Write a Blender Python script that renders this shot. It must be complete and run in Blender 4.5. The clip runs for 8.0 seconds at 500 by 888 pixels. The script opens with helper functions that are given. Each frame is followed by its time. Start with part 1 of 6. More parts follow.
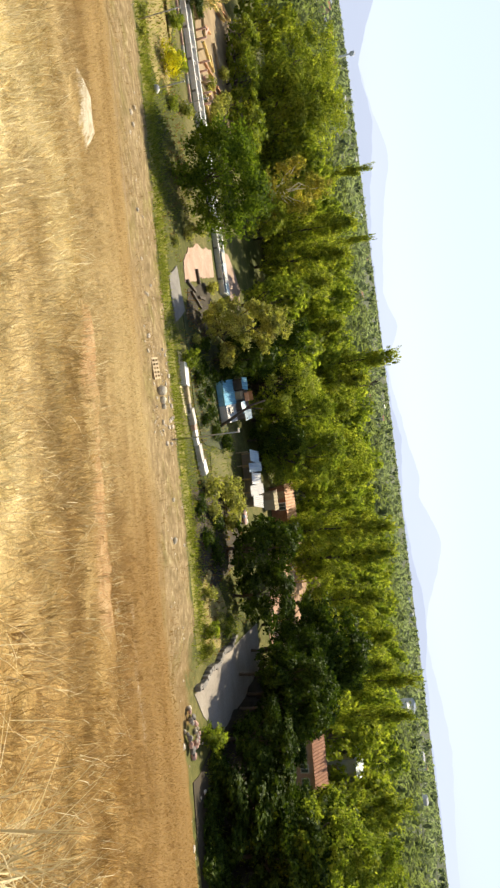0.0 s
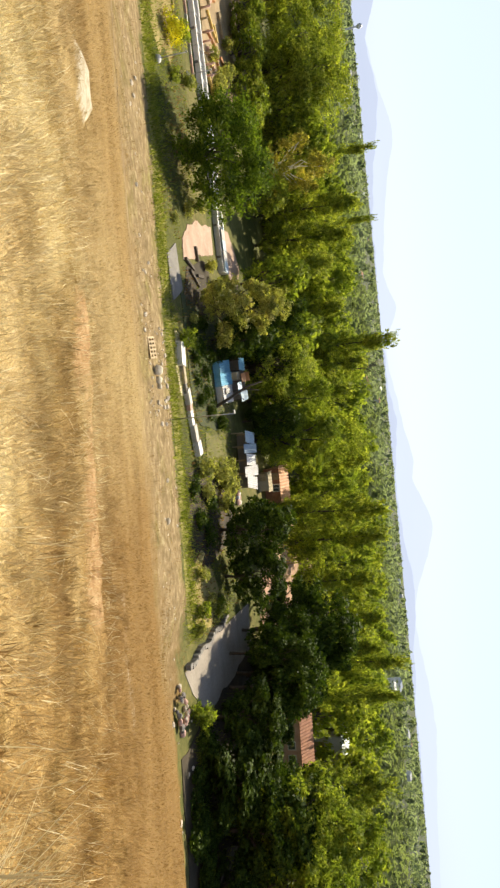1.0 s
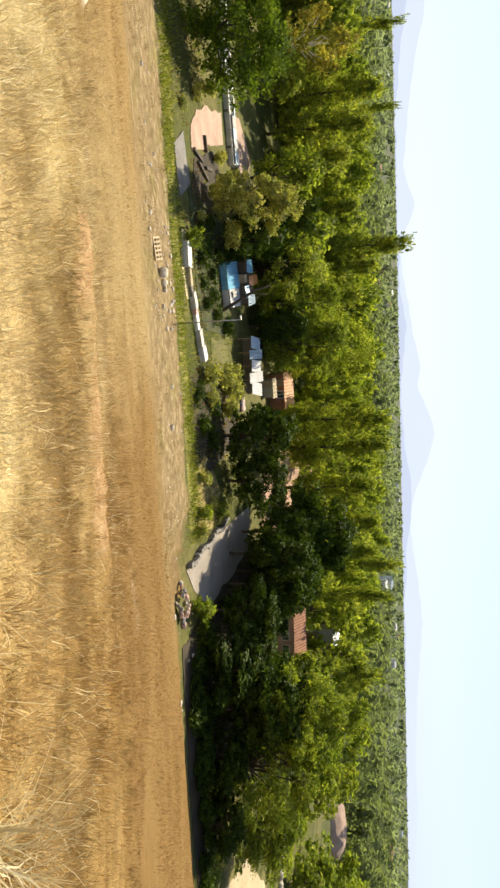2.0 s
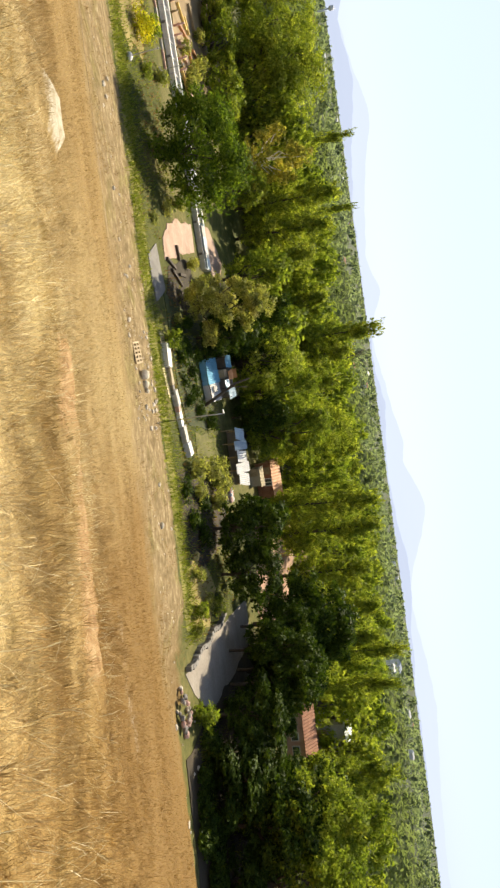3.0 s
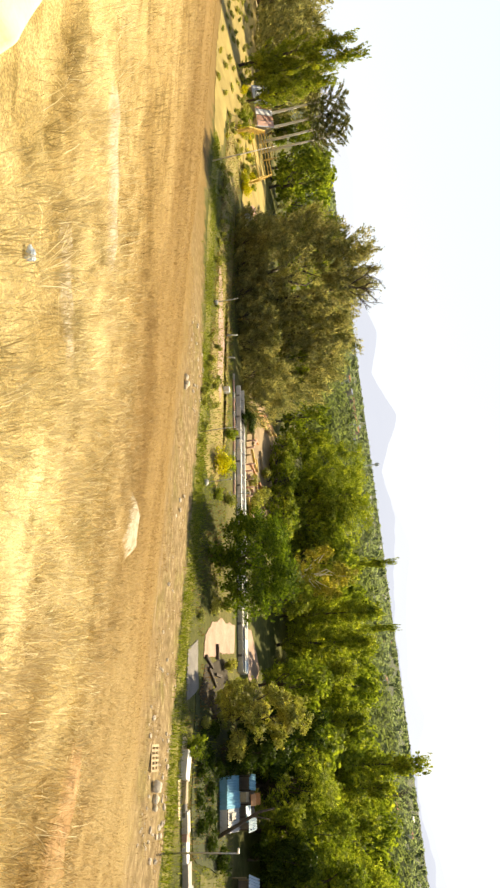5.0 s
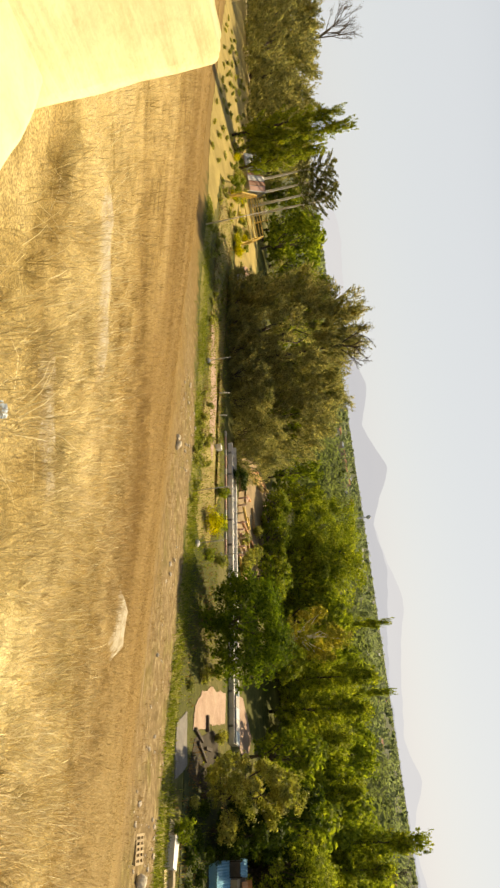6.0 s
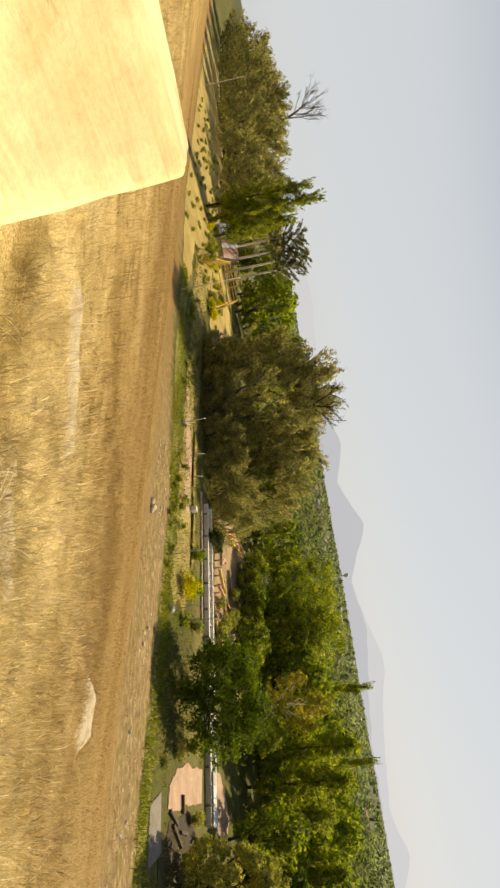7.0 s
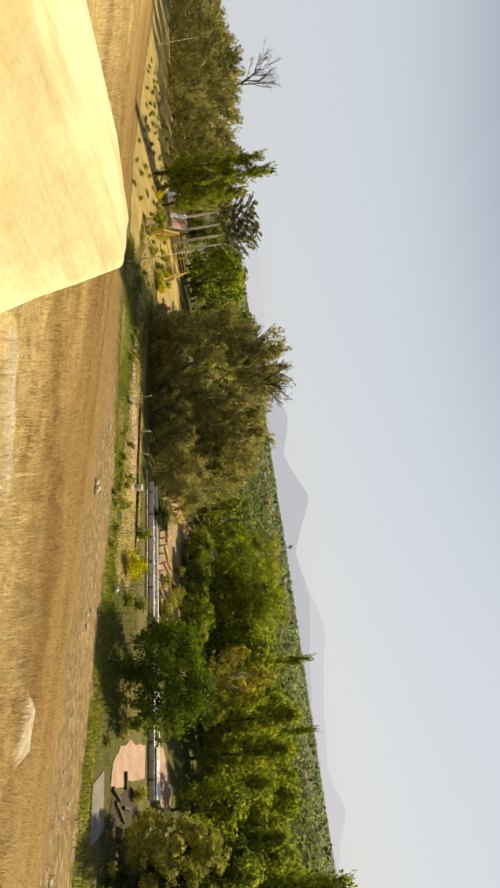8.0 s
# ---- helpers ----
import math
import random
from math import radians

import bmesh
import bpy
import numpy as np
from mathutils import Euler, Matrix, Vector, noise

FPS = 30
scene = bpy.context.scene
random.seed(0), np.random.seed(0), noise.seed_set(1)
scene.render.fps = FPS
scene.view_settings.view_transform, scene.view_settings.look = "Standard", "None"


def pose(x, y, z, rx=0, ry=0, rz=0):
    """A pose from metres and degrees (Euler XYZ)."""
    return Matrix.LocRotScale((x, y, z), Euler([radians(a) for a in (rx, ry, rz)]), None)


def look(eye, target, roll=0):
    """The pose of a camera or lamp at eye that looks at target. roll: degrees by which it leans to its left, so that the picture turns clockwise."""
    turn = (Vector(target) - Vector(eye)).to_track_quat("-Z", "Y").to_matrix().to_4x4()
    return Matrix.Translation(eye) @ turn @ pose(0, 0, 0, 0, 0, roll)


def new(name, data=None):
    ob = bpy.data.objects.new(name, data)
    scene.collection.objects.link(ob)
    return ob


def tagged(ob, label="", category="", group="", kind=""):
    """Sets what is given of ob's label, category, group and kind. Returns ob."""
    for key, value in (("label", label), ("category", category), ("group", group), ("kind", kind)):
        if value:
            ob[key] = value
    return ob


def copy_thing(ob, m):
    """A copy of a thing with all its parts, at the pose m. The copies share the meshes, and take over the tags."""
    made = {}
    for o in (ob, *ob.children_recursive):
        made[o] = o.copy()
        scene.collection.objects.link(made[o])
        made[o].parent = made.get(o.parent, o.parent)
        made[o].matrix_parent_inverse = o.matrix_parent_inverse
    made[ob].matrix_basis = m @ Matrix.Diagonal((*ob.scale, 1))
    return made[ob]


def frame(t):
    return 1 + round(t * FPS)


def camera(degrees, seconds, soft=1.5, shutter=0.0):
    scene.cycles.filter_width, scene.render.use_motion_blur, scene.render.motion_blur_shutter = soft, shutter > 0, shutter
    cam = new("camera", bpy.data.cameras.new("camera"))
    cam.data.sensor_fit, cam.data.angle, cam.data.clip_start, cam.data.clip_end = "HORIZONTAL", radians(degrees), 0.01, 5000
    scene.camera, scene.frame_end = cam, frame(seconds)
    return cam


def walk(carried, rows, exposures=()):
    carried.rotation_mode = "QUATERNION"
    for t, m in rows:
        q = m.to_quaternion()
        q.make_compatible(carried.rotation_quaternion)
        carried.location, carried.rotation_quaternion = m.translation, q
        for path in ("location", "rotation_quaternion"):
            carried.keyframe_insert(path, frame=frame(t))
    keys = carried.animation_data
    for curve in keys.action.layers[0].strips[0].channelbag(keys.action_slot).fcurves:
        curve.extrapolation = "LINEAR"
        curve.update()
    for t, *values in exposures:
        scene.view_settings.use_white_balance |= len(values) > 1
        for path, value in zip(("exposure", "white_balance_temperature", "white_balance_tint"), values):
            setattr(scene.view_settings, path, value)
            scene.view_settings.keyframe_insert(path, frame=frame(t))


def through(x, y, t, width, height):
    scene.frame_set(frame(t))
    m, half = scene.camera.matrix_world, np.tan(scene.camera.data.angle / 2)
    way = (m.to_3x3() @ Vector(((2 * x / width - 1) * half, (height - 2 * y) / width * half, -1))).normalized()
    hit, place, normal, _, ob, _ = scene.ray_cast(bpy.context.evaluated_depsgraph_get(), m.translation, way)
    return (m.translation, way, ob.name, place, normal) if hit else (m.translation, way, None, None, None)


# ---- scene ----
# The phone is held on its side: the world's up is the picture's right.
cam = camera(44.86, 8.0, soft=2.5)
PATH = [
    (0, look((1.149, -0.182, 16.926), (-5.74, 96.78, -6.55), 82.98)),
    (0.5, look((1.034, -0.093, 16.921), (-2.64, 97.03, -6.60), 86.09)),
    (1, look((0.891, -0.005, 16.895), (-2.46, 97.24, -6.17), 84.81)),
    (1.2, look((0.839, -0.018, 16.870), (-2.75, 97.09, -6.74), 84.85)),
    (2.3, look((0.283, 0.064, 16.938), (20.43, 95.11, -6.72), 87.36)),
    (2.5, look((0.262, 0.077, 16.947), (21.22, 95.31, -5.22), 84.23)),
    (3, look((0.122, 0.035, 16.974), (-1.32, 97.64, -4.73), 82.50)),
    (3.5, look((0.001, 0.004, 17.006), (-28.23, 93.04, -6.40), 82.89)),
    (4, look((-0.120, -0.020, 17.060), (-32.79, 91.74, -5.57), 85.28)),
    (4.5, look((-0.130, 0.080, 17.010), (-48.66, 84.87, -4.31), 86.61)),
    (4.7, look((-0.100, 0.120, 16.970), (-54.44, 81.47, -3.76), 84.52)),
    (5.8, look((-1.330, 0.142, 16.742), (-69.92, 70.76, -0.85), 81.19)),
    (6, look((-1.371, 0.108, 16.769), (-68.88, 71.91, -0.14), 81.45)),
    (6.5, look((-1.652, 0.115, 16.808), (-67.55, 74.24, 4.08), 80.03)),
    (7, look((-1.720, -0.020, 16.850), (-75.93, 66.02, 5.35), 80.14)),
    (7.5, look((-2.050, -0.280, 16.950), (-72.29, 70.38, 8.38), 78.87)),
    (8, look((-2.313, -0.600, 17.040), (-72.87, 70.16, 13.36), 81.20)),
]
EXPOSURES = [(0, 0.62, 6500, 10), (1.2, 0.62, 6500, 10), (2.3, 0.6, 6500, 10), (3.0, 0.62, 6500, 10), (3.5, 0.72, 6500, 10), (4.0, 0.75, 6900, 10), (4.7, 0.85, 7150, 10), (5.8, 0.36, 8300, 10), (6.5, 0.24, 8300, 10), (7.0, 0.15, 8150, 10), (8.0, 0.13, 7800, 10)]
walk(cam, PATH, EXPOSURES)

# ---- world and sun ----
SUN_AZ, SUN_EL = radians(-5.0), radians(43.0)   # azimuth from +y towards +x
world = bpy.data.worlds.new("sky")
scene.world = world
world.use_nodes = True
wn = world.node_tree
sky = wn.nodes.new("ShaderNodeTexSky")
sky.sky_type = "NISHITA"
sky.sun_disc = False
sky.sun_elevation, sky.sun_rotation = SUN_EL, SUN_AZ
sky.air_density, sky.dust_density, sky.ozone_density = 1.0, 1.0, 1.0
haze = wn.nodes.new("ShaderNodeMix")   # summer haze whitens the whole sky
haze.data_type = "RGBA"
way = wn.nodes.new("ShaderNodeTexCoord")
updown = wn.nodes.new("ShaderNodeSeparateXYZ")
wn.links.new(way.outputs["Generated"], updown.inputs[0])
layer = wn.nodes.new("ShaderNodeMapRange")   # the haze thins out towards the zenith
layer.interpolation_type = "SMOOTHSTEP"
layer.inputs[1].default_value, layer.inputs[2].default_value = 0.20, 0.56
layer.inputs[3].default_value, layer.inputs[4].default_value = 0.86, 0.06
wn.links.new(updown.outputs["Z"], layer.inputs[0])
wn.links.new(layer.outputs[0], haze.inputs["Factor"])
haze.inputs[7].default_value = (6.25, 7.3, 9.1, 1)
wn.links.new(sky.outputs[0], haze.inputs[6])
toward = wn.nodes.new("ShaderNodeVectorMath")   # hazy air scatters forward: brightest on the sun's side
toward.operation = "DOT_PRODUCT"
toward.inputs[1].default_value = (math.sin(SUN_AZ) * math.cos(SUN_EL), math.cos(SUN_AZ) * math.cos(SUN_EL), math.sin(SUN_EL))
wn.links.new(way.outputs["Generated"], toward.inputs[0])
glow = wn.nodes.new("ShaderNodeMapRange")
glow.interpolation_type = "SMOOTHSTEP"
glow.inputs[1].default_value, glow.inputs[2].default_value = -0.90, 0.10
glow.inputs[3].default_value, glow.inputs[4].default_value = 0.20, 1.0
wn.links.new(toward.outputs["Value"], glow.inputs[0])
scatter_tint = wn.nodes.new("ShaderNodeMix")
scatter_tint.data_type, scatter_tint.blend_type = "RGBA", "MULTIPLY"
scatter_tint.inputs["Factor"].default_value = 1.0
wn.links.new(haze.outputs[2], scatter_tint.inputs[6])
wn.links.new(glow.outputs[0], scatter_tint.inputs[7])
wn.links.new(scatter_tint.outputs[2], wn.nodes["Background"].inputs[0])
wn.nodes["Background"].inputs[1].default_value = 0.088
sun_data = bpy.data.lights.new("sun", "SUN")
sun_data.energy, sun_data.angle, sun_data.color = 5.4, radians(0.55), (1.0, 0.89, 0.68)
sun = new("sun", sun_data)
sun.matrix_world = look((math.sin(SUN_AZ) * math.cos(SUN_EL) * 60, math.cos(SUN_AZ) * math.cos(SUN_EL) * 60, math.sin(SUN_EL) * 60), (0, 0, 0))

# ---- materials ----
def node_mat(name):
    m = bpy.data.materials.new(name)
    m.use_nodes = True
    return m, m.node_tree, m.node_tree.nodes["Principled BSDF"]


def ramp_noise(nt, scale, stops, detail=6.0, rough=0.6, src=None, warp=0.0):
    """Noise through a colour ramp; stops are (position, rgb)."""
    n = nt.nodes.new("ShaderNodeTexNoise")
    n.inputs["Scale"].default_value, n.inputs["Detail"].default_value, n.inputs["Roughness"].default_value = scale, detail, rough
    n.inputs["Distortion"].default_value = warp
    if src is not None:
        nt.links.new(src, n.inputs["Vector"])
    r = nt.nodes.new("ShaderNodeValToRGB")
    els = r.color_ramp.elements
    while len(els) < len(stops):
        els.new(0.5)
    for e, (p, c) in zip(els, stops):
        e.position, e.color = p, (*c, 1)
    nt.links.new(n.outputs["Fac"], r.inputs[0])
    return r.outputs[0], n.outputs["Fac"]


def mix(nt, fac, a, b, how="MIX"):
    x = nt.nodes.new("ShaderNodeMix")
    x.data_type, x.blend_type = "RGBA", how
    for sock, v in ((x.inputs["Factor"], fac), (x.inputs[6], a), (x.inputs[7], b)):
        if isinstance(v, (int, float)):
            sock.default_value = v
        elif isinstance(v, tuple):
            sock.default_value = (*v, 1)
        else:
            nt.links.new(v, sock)
    return x.outputs[2]


def bump(nt, bsdf, height, strength, distance=0.05):
    b = nt.nodes.new("ShaderNodeBump")
    b.inputs["Strength"].default_value, b.inputs["Distance"].default_value = strength, distance
    nt.links.new(height, b.inputs["Height"])
    nt.links.new(b.outputs[0], bsdf.inputs["Normal"])


def place_of(nt):
    return nt.nodes.new("ShaderNodeNewGeometry").outputs["Position"]


def surface(name, dark, light, scale=2.0, fine=18.0, rough=0.85, relief=0.4, metal=0.0, world_space=False, dist=0.02):
    """A plain worn surface: broad stains, fine grain, slight relief."""
    m, nt, b = node_mat(name)
    src = place_of(nt) if world_space else nt.nodes.new("ShaderNodeTexCoord").outputs["Object"]
    broad, _ = ramp_noise(nt, scale, ((0.3, dark), (0.7, light)), src=src, warp=0.4)
    grain, h = ramp_noise(nt, fine, ((0.25, (0.72, 0.70, 0.68)), (0.75, (1.12, 1.1, 1.08))), src=src)
    info = nt.nodes.new("ShaderNodeObjectInfo")
    r = nt.nodes.new("ShaderNodeMapRange")
    r.inputs[3].default_value, r.inputs[4].default_value = 0.85, 1.12
    nt.links.new(info.outputs["Random"], r.inputs[0])
    c = mix(nt, 0.8, broad, grain, "MULTIPLY")
    c = mix(nt, 1.0, c, r.outputs[0], "MULTIPLY")
    nt.links.new(c, b.inputs["Base Color"])
    b.inputs["Roughness"].default_value, b.inputs["Metallic"].default_value = rough, metal
    bump(nt, b, h, relief, dist)
    return m


LUSH = ((0.32, (0.50, 0.58, 0.48)), (0.5, (0.95, 0.95, 0.9)), (0.68, (1.42, 1.30, 1.15)))
DRY = ((0.32, (0.84, 0.81, 0.77)), (0.5, (0.98, 0.97, 0.96)), (0.68, (1.12, 1.12, 1.11)))


def leafy(name, dark, mid, light, through=0.35, gloss=0.65, patches=LUSH, sheen=0.06, tint=(1.12, 1.22, 0.60)):
    """Foliage: a colour for each leaf, some light passing through it, a waxy sheen."""
    m, nt, b = node_mat(name)
    g = nt.nodes.new("ShaderNodeNewGeometry")
    r = nt.nodes.new("ShaderNodeValToRGB")
    els = r.color_ramp.elements
    els.new(0.5)
    for e, (p, c) in zip(els, ((0.05, dark), (0.5, mid), (0.95, light))):
        e.position, e.color = p, (*c, 1)
    nt.links.new(g.outputs["Random Per Island"], r.inputs[0])
    patch, _ = ramp_noise(nt, 0.55, patches, detail=4.0, src=g.outputs["Position"])
    c = mix(nt, 0.9, r.outputs[0], patch, "MULTIPLY")
    nt.links.new(c, b.inputs["Base Color"])
    b.inputs["Roughness"].default_value, b.inputs["Specular IOR Level"].default_value = gloss, sheen
    t = nt.nodes.new("ShaderNodeBsdfTranslucent")
    c2 = mix(nt, 1.0, c, tint, "MULTIPLY")
    nt.links.new(c2, t.inputs[0])
    s = nt.nodes.new("ShaderNodeMixShader")
    s.inputs[0].default_value = through
    nt.links.new(b.outputs[0], s.inputs[1])
    nt.links.new(t.outputs[0], s.inputs[2])
    nt.links.new(s.outputs[0], nt.nodes["Material Output"].inputs[0])
    return m


def golden(nt, c, pos):
    """Bleached in the middle of the slope, golden brown to both sides."""
    sep = nt.nodes.new("ShaderNodeSeparateXYZ")
    nt.links.new(pos, sep.inputs[0])
    n = nt.nodes.new("ShaderNodeTexNoise")
    n.inputs["Scale"].default_value, n.inputs["Detail"].default_value = 0.5, 5.0
    nt.links.new(pos, n.inputs["Vector"])
    a = nt.nodes.new("ShaderNodeMath")
    a.operation = "MULTIPLY_ADD"
    a.inputs[1].default_value = 5.0
    nt.links.new(n.outputs["Fac"], a.inputs[0])
    nt.links.new(sep.outputs["X"], a.inputs[2])
    r = nt.nodes.new("ShaderNodeMapRange")
    r.inputs[1].default_value, r.inputs[2].default_value = 0.6, 5.6
    nt.links.new(a.outputs[0], r.inputs[0])
    c = mix(nt, r.outputs[0], c, mix(nt, 1.0, c, (0.68, 0.56, 0.40), "MULTIPLY"))
    brown = nt.nodes.new("ShaderNodeMapRange")   # browner again past the limestone block
    brown.inputs[1].default_value, brown.inputs[2].default_value = -2.5, -8.0
    nt.links.new(a.outputs[0], brown.inputs[0])
    c = mix(nt, brown.outputs[0], c, mix(nt, 1.0, c, (0.84, 0.77, 0.66), "MULTIPLY"))
    down = nt.nodes.new("ShaderNodeMapRange")
    down.inputs[1].default_value, down.inputs[2].default_value = 7.0, 15.0
    b = nt.nodes.new("ShaderNodeMath")
    b.operation = "MULTIPLY_ADD"
    b.inputs[1].default_value = 9.0
    nt.links.new(n.outputs["Fac"], b.inputs[0])
    nt.links.new(sep.outputs["Y"], b.inputs[2])
    nt.links.new(b.outputs[0], down.inputs[0])
    c = mix(nt, down.outputs[0], c, mix(nt, 1.0, c, (0.69, 0.605, 0.50), "MULTIPLY"))
    pale, _ = ramp_noise(nt, 0.33, ((0.30, (0.66, 0.60, 0.47)), (0.47, (0.98, 0.975, 0.96)), (0.66, (1.26, 1.31, 1.46))), detail=4.0, src=pos, warp=0.5)
    fade = nt.nodes.new("ShaderNodeMapRange")   # the patches run together down the slope
    fade.inputs[1].default_value, fade.inputs[2].default_value = 5.0, 13.0
    fade.inputs[3].default_value, fade.inputs[4].default_value = 1.0, 0.30
    nt.links.new(sep.outputs["Y"], fade.inputs[0])
    c = mix(nt, fade.outputs[0], c, pale, "MULTIPLY")
    mottle, _ = ramp_noise(nt, 1.9, ((0.34, (0.60, 0.57, 0.44)), (0.48, (1.0, 0.99, 0.96)), (0.66, (1.15, 1.16, 1.18))), detail=5.0, src=pos, warp=0.7)
    return mix(nt, fade.outputs[0], c, mottle, "MULTIPLY")


def blades_mat(name, dark, mid, light, through=0.3, side=True, dry=False):
    m = leafy(name, dark, mid, light, through, 0.6, DRY)
    nt = m.node_tree
    b = nt.nodes["Principled BSDF"]
    if dry:
        nt.links.new(b.inputs["Base Color"].links[0].from_socket, nt.nodes["Translucent BSDF"].inputs[0])
    if side:
        old = b.inputs["Base Color"].links[0].from_socket
        c = golden(nt, old, place_of(nt))
        nt.links.new(c, b.inputs["Base Color"])
        nt.links.new(c, nt.nodes["Translucent BSDF"].inputs[0])
    return m


M_TRUNK = surface("bark", (0.055, 0.042, 0.030), (0.13, 0.10, 0.07), 3.0, 25.0, 0.9, 0.8)
M_PALE_TRUNK = surface("pale_bark", (0.66, 0.61, 0.52), (0.86, 0.82, 0.73), 2.0, 20.0, 0.8, 0.5)
M_LEAF_ROUND = leafy("broad_leaves", (0.137, 0.176, 0.023), (0.239, 0.292, 0.039), (0.376, 0.413, 0.061), 0.48, 0.65, sheen=0.08)
M_LEAF_WALNUT = leafy("walnut_leaves", (0.058, 0.095, 0.012), (0.112, 0.164, 0.019), (0.196, 0.264, 0.029), 0.46, 0.7, sheen=0.06)
M_LEAF_POPLAR = leafy("poplar_leaves", (0.182, 0.215, 0.029), (0.308, 0.347, 0.048), (0.467, 0.484, 0.076), 0.50, 0.65, sheen=0.08)
M_LEAF_OLIVE = leafy("olive_leaves", (0.231, 0.227, 0.058), (0.390, 0.379, 0.109), (0.572, 0.536, 0.171), 0.46, 0.6, sheen=0.14)
M_LEAF_TAMARISK = leafy("tamarisk_needles", (0.215, 0.210, 0.088), (0.350, 0.332, 0.140), (0.505, 0.470, 0.198), 0.54, tint=(1.1, 1.12, 0.8))
M_LEAF_YELLOW = leafy("yellowing_leaves", (0.250, 0.225, 0.045), (0.390, 0.345, 0.070), (0.540, 0.470, 0.111), 0.40)
# dark foliage, set very low to paint in shade beneath the crowns too
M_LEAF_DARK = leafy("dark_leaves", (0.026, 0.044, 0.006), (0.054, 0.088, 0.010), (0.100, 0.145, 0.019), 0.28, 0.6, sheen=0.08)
# far foliage is paler and greyer: distance haze mixed into the leaf colours
M_LEAF_FAR = leafy("hazed_far_leaves", (0.150, 0.178, 0.088), (0.172, 0.200, 0.098), (0.198, 0.226, 0.112), 0.60, 0.9, DRY)
M_LEAF_PLAIN = leafy("hazed_plain_leaves", (0.225, 0.258, 0.185), (0.240, 0.273, 0.195), (0.255, 0.288, 0.207), 0.66, 0.9, DRY)
M_LEAF_PINE = leafy("pine_needles", (0.10, 0.10, 0.045), (0.20, 0.20, 0.095), (0.32, 0.31, 0.155), 0.42)
M_FLOWER = leafy("yellow_blossom", (0.40, 0.36, 0.02), (0.66, 0.60, 0.035), (0.80, 0.74, 0.07), 0.35)
M_STRAW = blades_mat("straw_blades", (0.46, 0.385, 0.215), (0.64, 0.555, 0.335), (0.84, 0.775, 0.53), 0.7)
M_GOLD = blades_mat("golden_blades", (0.43, 0.325, 0.13), (0.60, 0.475, 0.21), (0.79, 0.665, 0.35), 0.7)
M_SCRUB = blades_mat("brown_scrub_blades", (0.32, 0.245, 0.12), (0.45, 0.355, 0.18), (0.58, 0.48, 0.26), 0.65)
M_STEMS = blades_mat("bleached_stems", (0.55, 0.46, 0.25), (0.78, 0.69, 0.42), (0.94, 0.88, 0.62), 0.62, False, True)
M_GREEN_BLADES = blades_mat("green_blades", (0.118, 0.150, 0.018), (0.215, 0.245, 0.035), (0.365, 0.360, 0.078), 0.5, False)
def layered_stone():
    """Cream limestone with faint bedding lines, stains and pits."""
    m, nt, b = node_mat("layered_limestone")
    pos = place_of(nt)
    sq = nt.nodes.new("ShaderNodeMapping")
    sq.inputs["Rotation"].default_value = (0.35, 0.5, 0.1)
    sq.inputs["Scale"].default_value = (0.7, 0.7, 7.0)
    nt.links.new(pos, sq.inputs["Vector"])
    beds, h1 = ramp_noise(nt, 1.6, ((0.30, (0.78, 0.65, 0.36)), (0.46, (0.90, 0.80, 0.47)), (0.7, (0.94, 0.87, 0.54))), src=sq.outputs[0], detail=7.0, warp=0.5)
    stain, _ = ramp_noise(nt, 1.1, ((0.35, (0.80, 0.74, 0.60)), (0.6, (1.05, 1.03, 1.0))), src=pos, detail=8.0, warp=0.6)
    pits, h2 = ramp_noise(nt, 26.0, ((0.3, (0.90, 0.89, 0.86)), (0.55, (1.0, 1.0, 1.0))), src=pos)
    c = mix(nt, 0.9, mix(nt, 0.8, beds, stain, "MULTIPLY"), pits, "MULTIPLY")
    run = nt.nodes.new("ShaderNodeTexWave")   # hairline cracks along the bedding
    run.inputs["Scale"].default_value, run.inputs["Distortion"].default_value, run.inputs["Detail"].default_value = 1.1, 9.0, 5.0
    nt.links.new(sq.outputs[0], run.inputs["Vector"])
    crack = nt.nodes.new("ShaderNodeMapRange")
    crack.inputs[1].default_value, crack.inputs[2].default_value = 0.0, 0.012
    crack.inputs[3].default_value, crack.inputs[4].default_value = 0.70, 1.0
    nt.links.new(run.outputs["Fac"], crack.inputs[0])
    some, _ = ramp_noise(nt, 1.3, ((0.55, (0.0, 0.0, 0.0)), (0.66, (0.8, 0.8, 0.8))), detail=4.0, src=pos)
    c = mix(nt, some, c, crack.outputs[0], "MULTIPLY")
    smudge, _ = ramp_noise(nt, 0.8, ((0.50, (1.0, 1.0, 1.0)), (0.68, (0.80, 0.76, 0.74))), detail=9.0, src=pos, warp=1.0)
    c = mix(nt, 0.7, c, smudge, "MULTIPLY")
    nt.links.new(c, b.inputs["Base Color"])
    b.inputs["Roughness"].default_value = 0.85
    hh = nt.nodes.new("ShaderNodeMath")
    hh.operation = "MULTIPLY_ADD"
    hh.inputs[1].default_value = 0.5
    nt.links.new(h2, hh.inputs[0])
    nt.links.new(h1, hh.inputs[2])
    bump(nt, b, hh.outputs[0], 0.3, 0.03)
    return m


